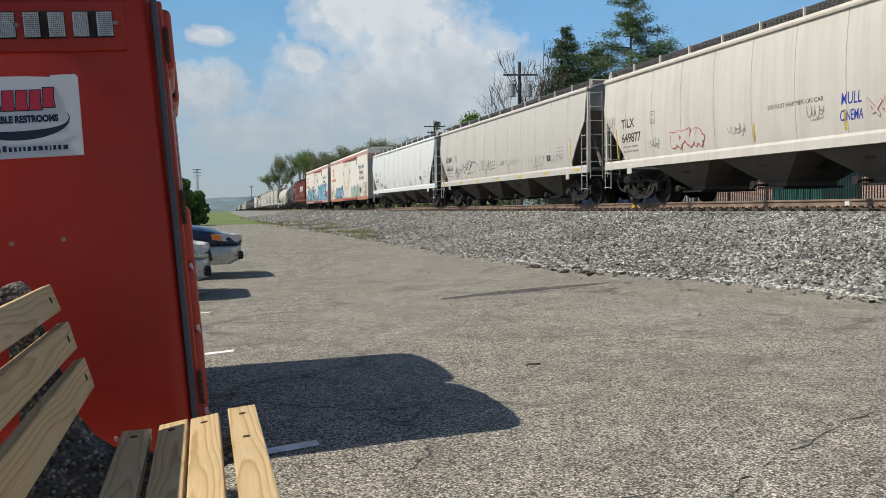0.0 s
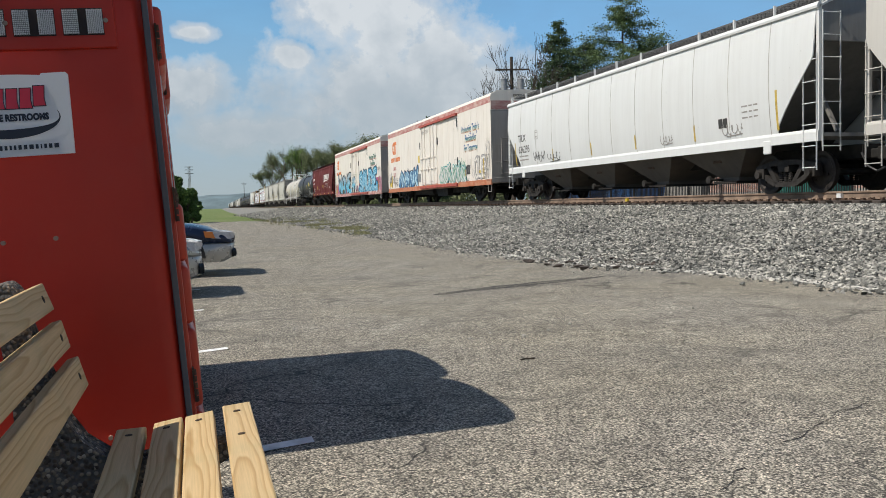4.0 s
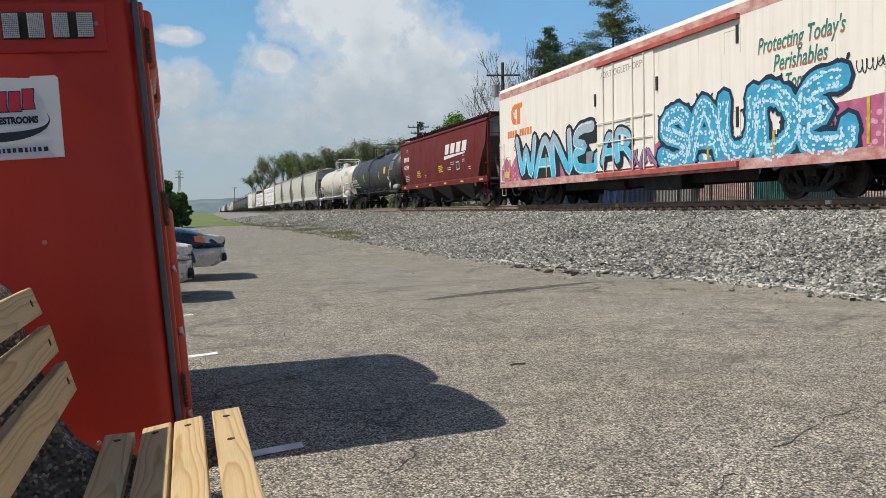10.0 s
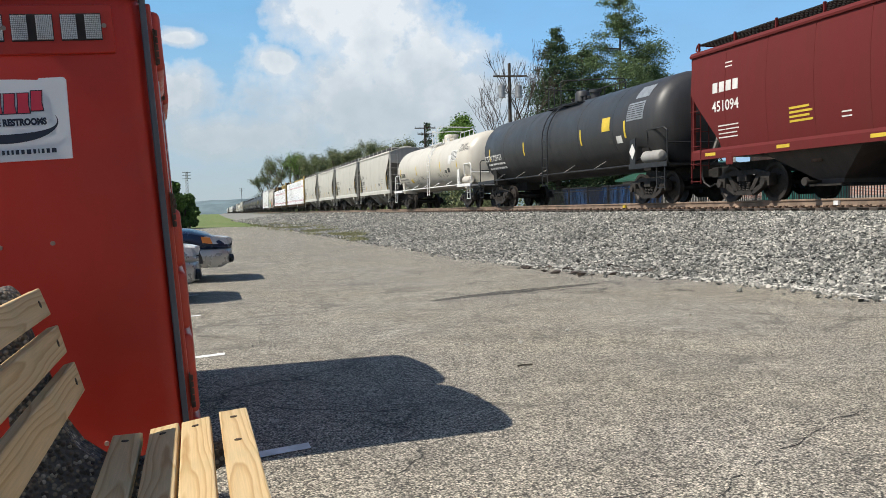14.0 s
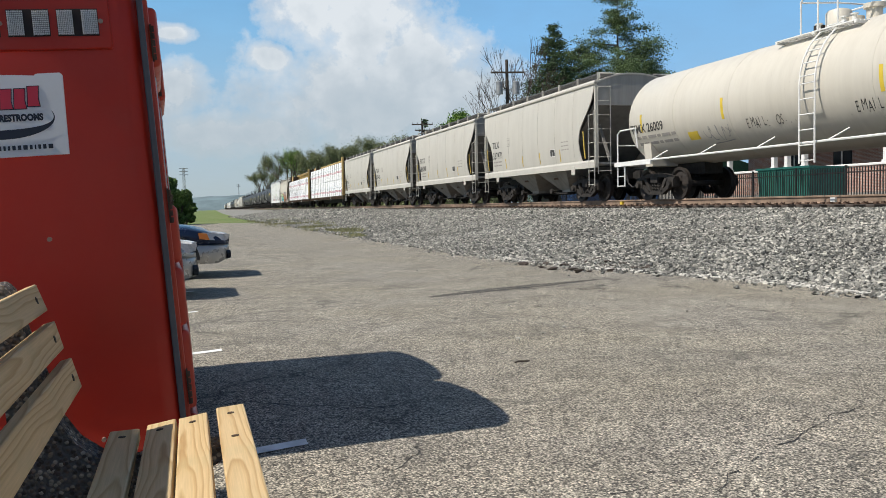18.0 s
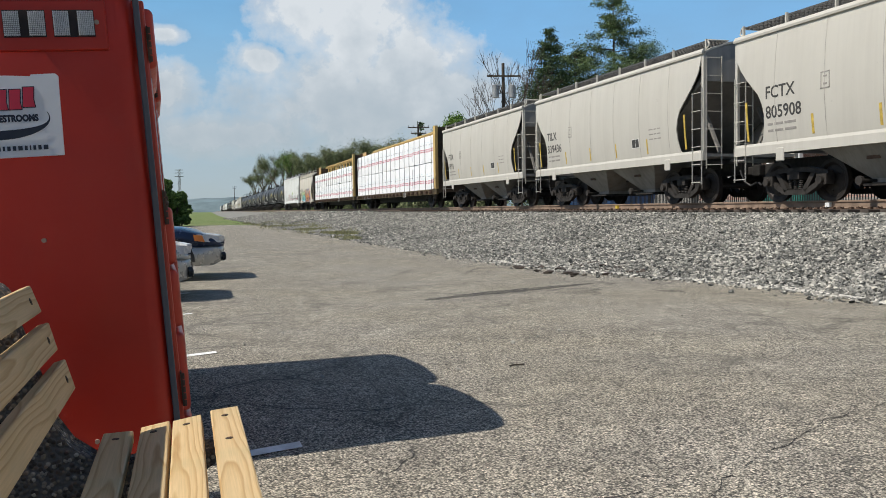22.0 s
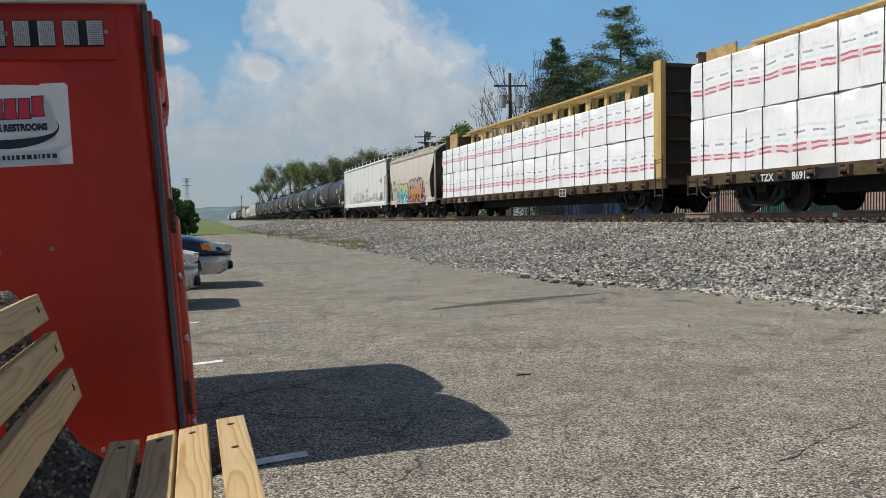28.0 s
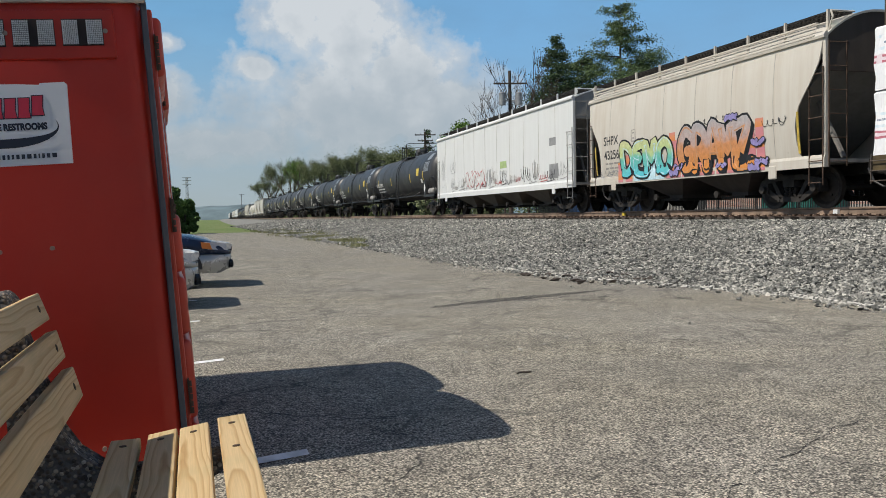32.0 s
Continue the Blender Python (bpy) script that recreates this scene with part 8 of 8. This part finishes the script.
def gradient(name, z0, z1, *stops):
    """Spray paint that fades over the height of the piece, cloudy."""
    m = Nodes(name, 0.55)
    sep = m.tree.nodes.new("ShaderNodeSeparateXYZ")
    m.put(sep.inputs[0], m.coord)
    k = m.math("DIVIDE", m.math("SUBTRACT", sep.outputs[2], z0), z1 - z0)
    k = m.math("ADD", k, m.math("MULTIPLY", m.math("SUBTRACT", m.noise(2.2, 4, 0.6), 0.5), 0.7))
    m.colour(m.mix(1.0, m.ramp(k, *stops), m.ramp(m.noise(9, 5, 0.7), (0.3, 0.78), (0.7, 1.18)), "MULTIPLY"))
    return m.mat


SKELETON.update({"O": [[(0.5, 1.0), (0.15, 0.8), (0.08, 0.4), (0.3, 0.02), (0.7, 0.05), (0.92, 0.45), (0.82, 0.85), (0.5, 1.0)]], "M": [[(0.05, 0.0), (0.15, 1.0), (0.5, 0.35), (0.85, 1.0), (0.97, 0.0)]], "G": [[(0.92, 0.85), (0.5, 1.0), (0.12, 0.7), (0.1, 0.25), (0.45, 0.0), (0.85, 0.15), (0.88, 0.45), (0.55, 0.45)]], "R": [[(0.12, 0.0), (0.12, 1.0), (0.65, 0.98), (0.85, 0.72), (0.55, 0.48), (0.2, 0.48)], [(0.5, 0.48), (0.95, 0.0)]], "Z": [[(0.08, 0.95), (0.9, 0.98), (0.15, 0.05), (0.98, 0.02)]]})


def block_word(car, surf, text, y0, y1, z0, z1, dark, fill, shine, seed, fat, rim, drop=0.0, floor=None, depth=0.018):
    """A word in overlapping letters with hard dark edges, a dropped shade behind it and pale upper edges."""
    r = random.Random(seed)
    w = (y0 - y1) / len(text)
    words = []
    for i, ch in enumerate(text):
        lift, lean = r.uniform(-0.07, 0.07), r.uniform(-0.10, 0.10)
        words.append([curve([(y0 - (i - 0.03 + (u + lean * v) * 1.06) * w, z0 + lift + v * (z1 - z0)) for u, v in l], 5) for l in SKELETON[ch]])
    if drop:
        stroke(car, "graffiti_shade", [[(y - drop * k, z - drop * 1.1 * k) for y, z in l] for letter in words for l in letter for k in (0.5, 1.0)], fat + rim, dark, surf, depth - 0.004, "dark dropped shade", 0.05, seed, floor)
    for i, lines in enumerate(words):
        d = depth + i * 0.0005
        stroke(car, "graffiti_outline", lines, fat + rim, dark, surf, d, "hard dark outline", 0.05, seed + i, floor)
        stroke(car, "graffiti_letter", lines, fat, fill, surf, d + 0.005, "shaded sprayed letter", 0.06, seed + i, floor)
        edge = []
        for l in lines:
            e = shifted(l, fat * 0.36)
            n = len(e)
            edge += [e[: n // 2], e[n // 2 + 1:]] if n > 6 else [e]
        stroke(car, "graffiti_shine", [e for e in edge if len(e) > 1], fat * 0.11, shine, surf, d + 0.009, "pale edge line", 0.5, seed + i, floor)


def word_piece(car, surf, text, y0, y1, z0, z1, layers, seed, depth=0.012, shear=0.0):
    """A sprayed word in fat letters; layers: (spread, material), widest first."""
    r = random.Random(seed)
    n = len(text)
    w = (y0 - y1) / n
    for k, (spread, mat) in enumerate(layers):
        verts, faces = [], []
        rr = random.Random(seed)
        for i, ch in enumerate(text):
            pts, fs = letters(ch, 1.0, offset=spread, shear=shear)
            us, vs = [p[0] for p in letters(ch, 1.0)[0]], [p[1] for p in letters(ch, 1.0)[0]]
            cu, cv, wu, wv = (min(us) + max(us)) / 2, (min(vs) + max(vs)) / 2, max(us) - min(us), max(vs) - min(vs)
            turn = rr.uniform(-0.12, 0.12)
            dz, ku, kv = rr.uniform(-0.08, 0.08), w * rr.uniform(0.92, 1.12) / wu, (z1 - z0) * rr.uniform(0.92, 1.05) / wv
            b = len(verts)
            for u, v in pts:
                a, c = (u - cu) * ku, (v - cv) * kv
                zz = (z0 + z1) / 2 + dz + c * math.cos(turn) + a * math.sin(turn)
                yy = y0 - (i + 0.5) * w - (a * math.cos(turn) - c * math.sin(turn))
                verts.append((-(surf(zz) + depth + k * 0.004 + i * 0.0004), yy, zz))
            faces += [tuple(b + q for q in f) for f in fs]
        me = bpy.data.meshes.new("graffiti")
        me.from_pydata(verts, [], faces)
        me.materials.append(mat)
        ob = new(("graffiti_outline", "graffiti_fill", "graffiti_shine", "graffiti_core")[min(k, 3)], me)
        ob.parent = car


def tag(car, surf, y0, y1, z0, z1, seed, mat, loops=5, width=0.035, depth=0.010):
    """A quick unreadable signature: running loops of uneven height, a flourish under it."""
    r = random.Random(seed)
    lines, pts = [], []
    mid, amp = (z0 + z1) / 2, (z1 - z0) / 2
    n = loops * 7
    tall = [r.uniform(0.45, 1.0) for _ in range(loops + 2)]
    fat = [r.uniform(0.2, 0.9) for _ in range(loops + 2)]
    for i in range(n + 1):
        c = i / 7
        k = int(c)
        a = 2 * math.pi * c
        u = (c - fat[k] * 0.42 * math.sin(a)) / loops
        v = math.cos(a) * tall[k] if i % 7 else tall[k] * r.uniform(0.6, 1)
        pts.append((y0 + (y1 - y0) * u, mid + amp * v + amp * 0.25 * noise.noise((c, seed, 0))))
        if r.random() < 0.10 and len(pts) > 4:
            lines.append(pts)
            pts = []
    lines.append(pts)
    lines.append([(a - (y0 - y1) * 0.04, mid + (b - mid) * r.uniform(-0.9, 0.9)) for a, b in pts[::2]])
    if r.random() < 0.6:
        lines.append([(y0 + (y1 - y0) * 0.2, z0 - amp * 0.15), (y0 + (y1 - y0) * 0.6, z0 - amp * 0.1), (y1, z0 + amp * 0.05)])
    lines = [curve(l, 3) for l in lines if len(l) > 1]
    stroke(car, "graffiti_tag", lines, width * 0.7, mat, surf, depth, "thin scrawled tag", 0.25, seed)


def drawn(car, surf, y0, y1, z0, z1, lines, mat, width, label="thin sprayed outline letters"):
    """Lines given in the unit square of a piece, smoothed."""
    stroke(car, "graffiti_tag", [curve([(y0 + (y1 - y0) * u, z0 + (z1 - z0) * v) for u, v in l], 4) for l in lines], width, mat, surf, 0.011, label, 0.2, 3)


def spikes(car, surf, y0, y1, low, high, seed, mat, depth=0.008):
    """A sprayed ground with arrow-like points."""
    r = random.Random(seed)
    top = []
    n = max(4, int((y0 - y1) / 0.55))
    for i in range(n + 1):
        top.append((y0 + (y1 - y0) * i / n, r.uniform(low, high) if i % 2 else low + r.uniform(0, 0.25)))
    for i, (p, q) in enumerate(zip(top, top[1:])):
        bm = fresh()
        prism(bm, [(p[0], 0.84), (q[0], 0.84), (q[0], q[1]), (p[0], p[1])], "x", -(surf(1) + depth), -(surf(1) - 0.005))
        part("graffiti_ground", bm, mat, car, "pink sprayed background")


# first hopper
lettering(c1, "DO NOT HAMMER ON CAR", 0.96, 2.16, 0.15, D, s1)
lettering(c1, "MULL", -1.42, 2.0, 0.36, M["g_royal"], s1, offset=0.002, squeeze=0.66, shear=0.2)
lettering(c1, "CINEMA", -1.36, 1.66, 0.32, M["g_royal"], s1, offset=0.002, squeeze=0.56, shear=0.25)
wild_piece(c1, s1, -2.15, -3.6, 1.62, 2.02, 4, 4, M["g_red"], M["cream"], None, "thin red tag", fat=0.05)
wild_piece(c1, s1, 5.3, 3.7, 1.58, 2.0, 5, 5, M["g_red"], M["cream"], None, "faint red tag", fat=0.12)
for k, (ya, yb, za, zb) in enumerate(((9.3, 8.7, 2.3, 3.0), (6.6, 6.0, 1.6, 2.0), (2.6, 1.9, 1.65, 2.0), (-0.4, -0.9, 1.8, 2.15), (-4.2, -6.0, 1.6, 2.1), (-6.6, -8.0, 1.6, 2.3))):
    tag(c1, s1, ya, yb, za, zb, 30 + k, M["faint"], 4, 0.025)
# second hopper: a star, long thin outline letters, faint scrawls after them
drawn(c2, s2, 6.6, 6.0, 1.55, 2.1, [[(0.0, 0.45), (1.0, 0.5), (0.15, 0.0), (0.5, 1.0), (0.8, 0.0), (0.0, 0.45)], [(0.2, 0.8), (0.35, 0.5), (0.5, 0.85), (0.6, 0.5), (0.8, 0.9)]], M["g_grey"], 0.03)
drawn(c2, s2, 5.87, 2.43, 1.62, 2.3, [[(0.02, 0.0), (0.0, 0.35), (0.08, 0.5), (0.16, 0.25), (0.2, 0.85), (0.3, 0.55), (0.4, 0.9), (0.36, 0.35), (0.46, 0.6)], [(0.24, 0.6), (0.28, 0.05)], [(0.44, 0.85), (0.52, 1.0), (0.6, 0.95), (0.66, 0.7), (0.56, 0.5), (0.5, 0.3)], [(0.46, 0.75), (0.54, 0.8)], [(0.55, 0.55), (0.68, 0.85), (0.82, 0.8), (0.95, 0.45), (1.0, 0.0)], [(0.4, 0.05), (0.55, 0.1), (0.72, 0.06)]], M["g_black"], 0.026)
drawn(c2, s2, 2.2, 1.25, 1.7, 2.25, [[(0.0, 0.1), (0.02, 0.7), (0.2, 0.9), (0.3, 0.5), (0.2, 0.1)], [(0.35, 0.1), (0.5, 0.95), (0.75, 0.7), (0.9, 0.1), (0.4, 0.1)]], M["g_grey"], 0.03)
for k, (ya, yb, za, zb) in enumerate(((1.3, 0.2, 1.75, 2.2), (-0.4, -1.0, 1.8, 2.05), (-1.4, -2.8, 1.7, 2.15), (-4.0, -5.6, 1.6, 2.1), (-6.4, -7.4, 1.6, 2.0))):
    tag(c2, s2, ya, yb, za, zb, 40 + k, M["g_grey"] if k else M["g_black"], 4, 0.026)
# third hopper
for k, (ya, yb, za, zb) in enumerate(((6.6, 5.5, 1.46, 2.0), (5.2, 4.1, 1.46, 1.80), (-3.0, -3.6, 1.5, 1.75), (-6.0, -6.8, 1.5, 1.8))):
    tag(c3, s3, ya, yb, za, zb, 50 + k, M["g_black"] if k < 2 else M["faint"], 4, 0.035)
# first reefer
lettering(c4, "5750", 9.15, 1.82, 0.30, M["letter_red"], s4, depth=0.008, offset=0.004)
lettering(c4, "ABERDEEN", 1.35, 4.02, 0.32, M["faint"], s4, depth=0.056)
wild_piece(c4, s4, 7.5, 2.7, 0.95, 2.0, 7, 8, M["g_navy"], M["g_blue"], M["g_ice"], "blue sprayed letters", fat=0.34)
drawn(c4, s4, 10.4, 8.1, 0.86, 2.15, [[(0.02, 0.35), (0.0, 0.65), (0.06, 0.72), (0.08, 0.45), (0.12, 0.3)], [(0.08, 0.42), (0.22, 0.5)], [(0.2, 0.55), (0.3, 0.8), (0.2, 0.62), (0.24, 0.4)], [(0.26, 0.92), (0.32, 0.98)], [(0.38, 0.3), (0.44, 0.75), (0.56, 0.35), (0.66, 0.75), (0.74, 0.4), (0.76, 0.0)], [(0.78, 0.3), (0.9, 0.38), (1.0, 0.25)]], M["g_black"], 0.05)
for dy, mat in ((-0.06, M["g_black"]), (0.0, M["g_teal"])):
    wild_piece(c4, s4, -2.35 + dy, -6.9 + dy, 0.98 + dy, 1.86 + dy, 6, 19, mat, M["g_white"], M["g_green"] if dy == 0 else None, "white and green sprayed letters", fat=0.24, depth=0.012 if dy else 0.026)
tag(c4, s4, -5.7, -6.8, 1.85, 2.2, 62, M["g_green"], 4, 0.035)
tag(c4, s4, -6.7, -7.4, 0.98, 1.2, 64, M["g_black"], 4, 0.035)
word_piece(c4, s4, "CLEW", -8.3, -10.45, 1.1, 2.1, ((0.062, M["g_black"]), (0.05, M["g_haze"]), (-0.01, M["reefer"])), 9)
for k, (ya, yb, za, zb) in enumerate(((-6.95, -7.6, 1.35, 1.95), (-7.3, -8.1, 1.5, 2.25), (-7.8, -8.3, 1.1, 1.7), (-8.6, -9.0, 1.9, 2.2), (-10.0, -10.5, 2.2, 3.0))):
    tag(c4, s4, ya, yb, za, zb, 63 + k, M["g_haze"], 4, 0.02)
# second reefer
lettering(c5, "FORT OGLETHORPE", 1.45, 4.02, 0.30, M["faint"], s5, depth=0.056)
spikes(c5, s5, 10.6, -2.4, 1.5, 2.45, 3, M["g_pink"])
spikes(c5, s5, -8.4, -10.72, 1.9, 2.75, 4, M["g_pink"])
M["g_wave"] = gradient("cyan_to_steel_spray", 0.95, 2.7, (0.0, (0.03, 0.34, 0.52)), (0.3, (0.10, 0.50, 0.70)), (0.6, (0.22, 0.42, 0.55)), (1.0, (0.40, 0.43, 0.46)))
block_word(c5, s5, "WANE", 8.55, 2.05, 1.16, 2.50, M["g_black"], M["g_wave"], M["g_ice"], 22, 0.37, 0.24, 0.24, 0.86)
for k in range(70):
    rr = random.Random(900 + k)
    y, z, q = rr.uniform(6.6, 10.5) if k < 45 else rr.uniform(-10.5, -8.9), rr.uniform(0.95, 1.75), rr.uniform(0.03, 0.075)
    stroke(c5, "graffiti_dot", [[(y - q * 0.3, z), (y + q * 0.3, z)]], q * 1.6, M["g_blush"], s5, 0.0135, "pale pink sprayed dot")
block_word(c5, s5, "AR", 1.35, -0.55, 1.35, 2.15, M["g_black"], M["g_wave"], M["g_ice"], 12, 0.26, 0.16, 0.10, 0.86, 0.066)
wild_piece(c5, s5, -0.4, -1.9, 0.98, 1.6, 3, 12, M["g_black"], M["g_pink"], M["g_cyan"], "dark angular scribble", fat=0.08, depth=0.07)
bubble_word(c5, s5, "SAUDE", -2.15, -9.05, 1.14, 2.46, M["g_navy"], M["g_cyan"], M["g_ice"], 14, 0.58, 0.20)
tag(c5, s5, -9.4, -10.2, 2.5, 2.8, 68, M["g_black"], 6, 0.03)
tag(c5, s5, -9.2, -10.2, 0.88, 1.02, 66, M["g_navy"], 3, 0.03)
# maroon hopper: brand as plain italic slabs with an underline, number, warnings
for i in range(4):
    bm = fresh()
    ya = -1.62 - i * 0.94
    prism(bm, [(ya, 2.72), (ya - 0.66, 2.72), (ya - 0.86, 3.22), (ya - 0.20, 3.22)], "x", -(s6(2.95) + 0.012), -(s6(2.95) - 0.03))
    part("brand_shape", bm, W, c6, "plain slanted white slab")
bm = fresh()
prism(bm, [(-1.5, 2.46), (-4.9, 2.60), (-5.0, 2.68), (-1.56, 2.64)], "x", -(s6(2.6) + 0.012), -(s6(2.6) - 0.03))
part("brand_underline", bm, W, c6, "white underline")
for i in range(4):
    patch(c6, "brand_shape", 6.9 - i * 0.28 - 0.21, 6.9 - i * 0.28, 2.80, 3.06, W, s6, label="plain white slab")
lettering(c6, "451094", 6.92, 2.32, 0.37, W, s6, offset=0.006)
for y, z in ((4.0, 1.75), (-0.4, 1.85)):
    for k in range(4):
        patch(c6, "warning_line", y - (0.75 - 0.1 * (k % 2)), y, z + 0.10 * k, z + 0.05 + 0.10 * k, M["yellow"], s6)
patch(c6, "data_plate", -4.0, -3.5, 1.85, 2.25, W, s6)
patch(c6, "data_plate", -3.96, -3.54, 1.90, 2.20, M["black"], s6, 0.008)
for k, (y, z, w) in enumerate(((6.7, 1.62, 1.1), (6.7, 1.82, 1.2), (2.4, 1.7, 0.4), (-2.0, 1.9, 0.8), (-2.6, 2.15, 0.9), (-4.5, 2.2, 0.5), (-4.5, 2.5, 0.5), (-5.4, 1.8, 0.5), (6.4, 3.4, 0.4))):
    for j in range(2):
        patch(c6, "stencil_line", y - w * 0.7, y, z + j * 0.10, z + 0.03 + j * 0.10, W, s6)
# white tank
for ya, text in ((1.78, "EMAIL: OS..."), (-1.8, "EMAIL OS BOYS...")):
    for k, ch in enumerate(text):
        if ch != " ":
            lettering(c8, ch, ya - k * 0.155, 1.72 + 0.03 * math.sin(k * 2.3), 0.34, M["g_black"], s8, squeeze=0.62, shear=0.12 + 0.1 * math.sin(k), offset=-0.004)
tag(c8, s8, 3.6, 2.5, 1.5, 1.95, 67, M["g_grey"], 4, 0.03)
patch(c8, "placard", 3.9, 4.35, 1.62, 1.84, M["yellow"], s8, 0.012, "yellow warning placard")
for k, (y, z, w) in enumerate(((-6.0, 3.1, 1.6), (-6.0, 2.9, 1.8))):
    lettering(c8, ("TIMX 26009", "CAPY 26406 GALS")[k], y, z, 0.26, D, s8, squeeze=0.8)
# rust-stained hopper


def low15(z):
    """Side sheet and, below it, the prouder sill."""
    return max(s15(z), 1.532 if z < 1.16 else 0.0)


M["g_blend"] = slogan_material("pink_to_orange_spray", (0.66, 0.24, 0.08), (0.66, 0.26, 0.12), (0.58, 0.22, 0.24))
spots15 = random.Random(15)
for k in range(26):
    y = 3.3 - 6.7 * k / 25 + spots15.uniform(-0.1, 0.1)
    hi = 1.95 + 0.25 * math.sin(k * 1.3) if k > 10 else 1.55 + 0.2 * math.sin(k * 1.7)
    patch(c15, "graffiti_ground", y - 0.15, y + 0.15, 0.92, hi, M["g_blend"] if k > 9 or k < 3 else M["g_ice"], low15, 0.006 + 0.0001 * k, "blended spray ground")
M["g_leaf"] = gradient("cyan_to_lime_spray", 1.1, 2.2, (0.0, (0.10, 0.50, 0.58)), (0.45, (0.16, 0.52, 0.42)), (0.6, (0.48, 0.58, 0.26)), (1.0, (0.56, 0.58, 0.30)))
M["g_ember"] = gradient("orange_to_grey_spray", 1.1, 2.3, (0.0, (0.62, 0.24, 0.05)), (0.45, (0.60, 0.27, 0.12)), (0.62, (0.48, 0.34, 0.30)), (1.0, (0.40, 0.38, 0.38)))
block_word(c15, low15, "DEMO", 3.25, 0.40, 1.16, 1.98, M["g_black"], M["g_leaf"], M["g_ice"], 70, 0.28, 0.11, 0.0, 0.92, 0.016)
block_word(c15, low15, "GRAMZ", -0.05, -3.15, 1.18, 2.18, M["g_black"], M["g_ember"], M["g_peach"], 71, 0.30, 0.12, 0.06, 0.92, 0.016)
for y, z in ((-2.4, 2.3), (-3.4, 1.6), (-3.5, 1.12), (-3.2, 1.0), (-1.9, 1.15), (0.35, 1.05), (0.1, 1.2)):
    wild_piece(c15, low15, y + 0.2, y - 0.25, z - 0.05, z + 0.07, 2, int(y * 10) + 90, M["g_black"], M["g_lilac"], None, "lilac bubble", fat=0.09, depth=0.028)
tag(c15, low15, -3.6, -4.4, 1.9, 2.15, 75, M["g_black"], 4, 0.022)
tag(c15, low15, -1.0, -2.6, 2.2, 2.45, 78, M["g_black"], 6, 0.03)
tag(c15, low15, 5.0, 3.6, 1.15, 1.4, 76, M["g_grey"], 5, 0.025)
for k in range(4):
    bm = fresh()
    z = 3.74 + 0.09 * k
    box(bm, -1.56 + 0.045 * k, -1.50, -5.3, 5.3, z, z + 0.035)
    part("roof_rib", bm, M["rust_cream"], c15)
# white four-bay hopper
wild_piece(c16, s16, 3.7, 0.85, 1.28, 2.05, 4, 77, M["g_red"], M["g_white"], None, "white letters outlined in red", fat=0.17)
for k in range(22):
    ya = 6.2 - k * 0.62
    r16 = random.Random(200 + k)
    tag(c16, s16, ya, ya - r16.uniform(0.5, 1.0), 1.22 + r16.uniform(0, 0.1), 1.5 + r16.uniform(0.0, 0.75), 80 + k, (M["g_black"], M["g_grey"], M["faint"], M["g_red"])[k % 4 if k > 4 else k % 2 + 1], r16.choice((3, 4, 5)), 0.042)
for k, (ya, yb, za, zb) in enumerate(((6.3, 5.4, 2.2, 2.8), (7.9, 7.4, 1.6, 3.2), (-7.4, -8.2, 1.3, 2.0))):
    tag(c16, s16, ya, yb, za, zb, 120 + k, M["g_grey"], 3, 0.03)
patch(c16, "paint_patch", -7.4, -6.6, 1.3, 1.85, M["g_grey"], s16, 0.007, "grey paint-out patch")
patch(c16, "paint_patch", -7.2, -6.6, 2.55, 2.85, M["g_grey"], s16, 0.007, "grey paint-out patch")
patch(c16, "paint_patch", -2.0, -1.2, 2.0, 2.3, M["g_lime"], s16, 0.007, "faded yellow-green patch")


# ---- what moves ----
FIRST = 26.51 - 20.4     # where the head of the first car's coupling stands at the start


def run(t):
    """How far the train has gone."""
    return 8.07 * t - 0.0072 * t * t


def car_pose(middle, t):
    s = FIRST + middle - run(t)
    dx, a = bend(s)
    return pose(TRACK + dx, s, RAIL, 0, 0, -math.degrees(a))


def motions():
    """The train rolls past towards the camera; its wheels turn while they are near."""
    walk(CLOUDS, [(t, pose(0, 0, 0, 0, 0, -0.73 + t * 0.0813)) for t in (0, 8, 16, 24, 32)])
    for car, middle, length in CARS:
        walk(car, [(t, car_pose(middle, t)) for t in [i * 2.0 for i in range(17)]])
    for wheel, number in WHEELS:
        middle = CARS[number][1]
        truck = wheel.parent.location.y
        spot = wheel.location.copy()
        near = [k / 15 for k in range(481) if -6 < FIRST + middle + truck - run(k / 15) < 62]
        start = near[0]

        def turned(t):
            return Matrix.Translation(spot) @ Matrix.Rotation((run(t) - run(start)) / 0.457, 4, "X")
        rows = ([(0.0, turned(start))] if start > 0 else []) + [(t, turned(t)) for t in near]
        walk(wheel, rows + ([(32.0, turned(near[-1]))] if near[-1] < 32 else []))


motions()
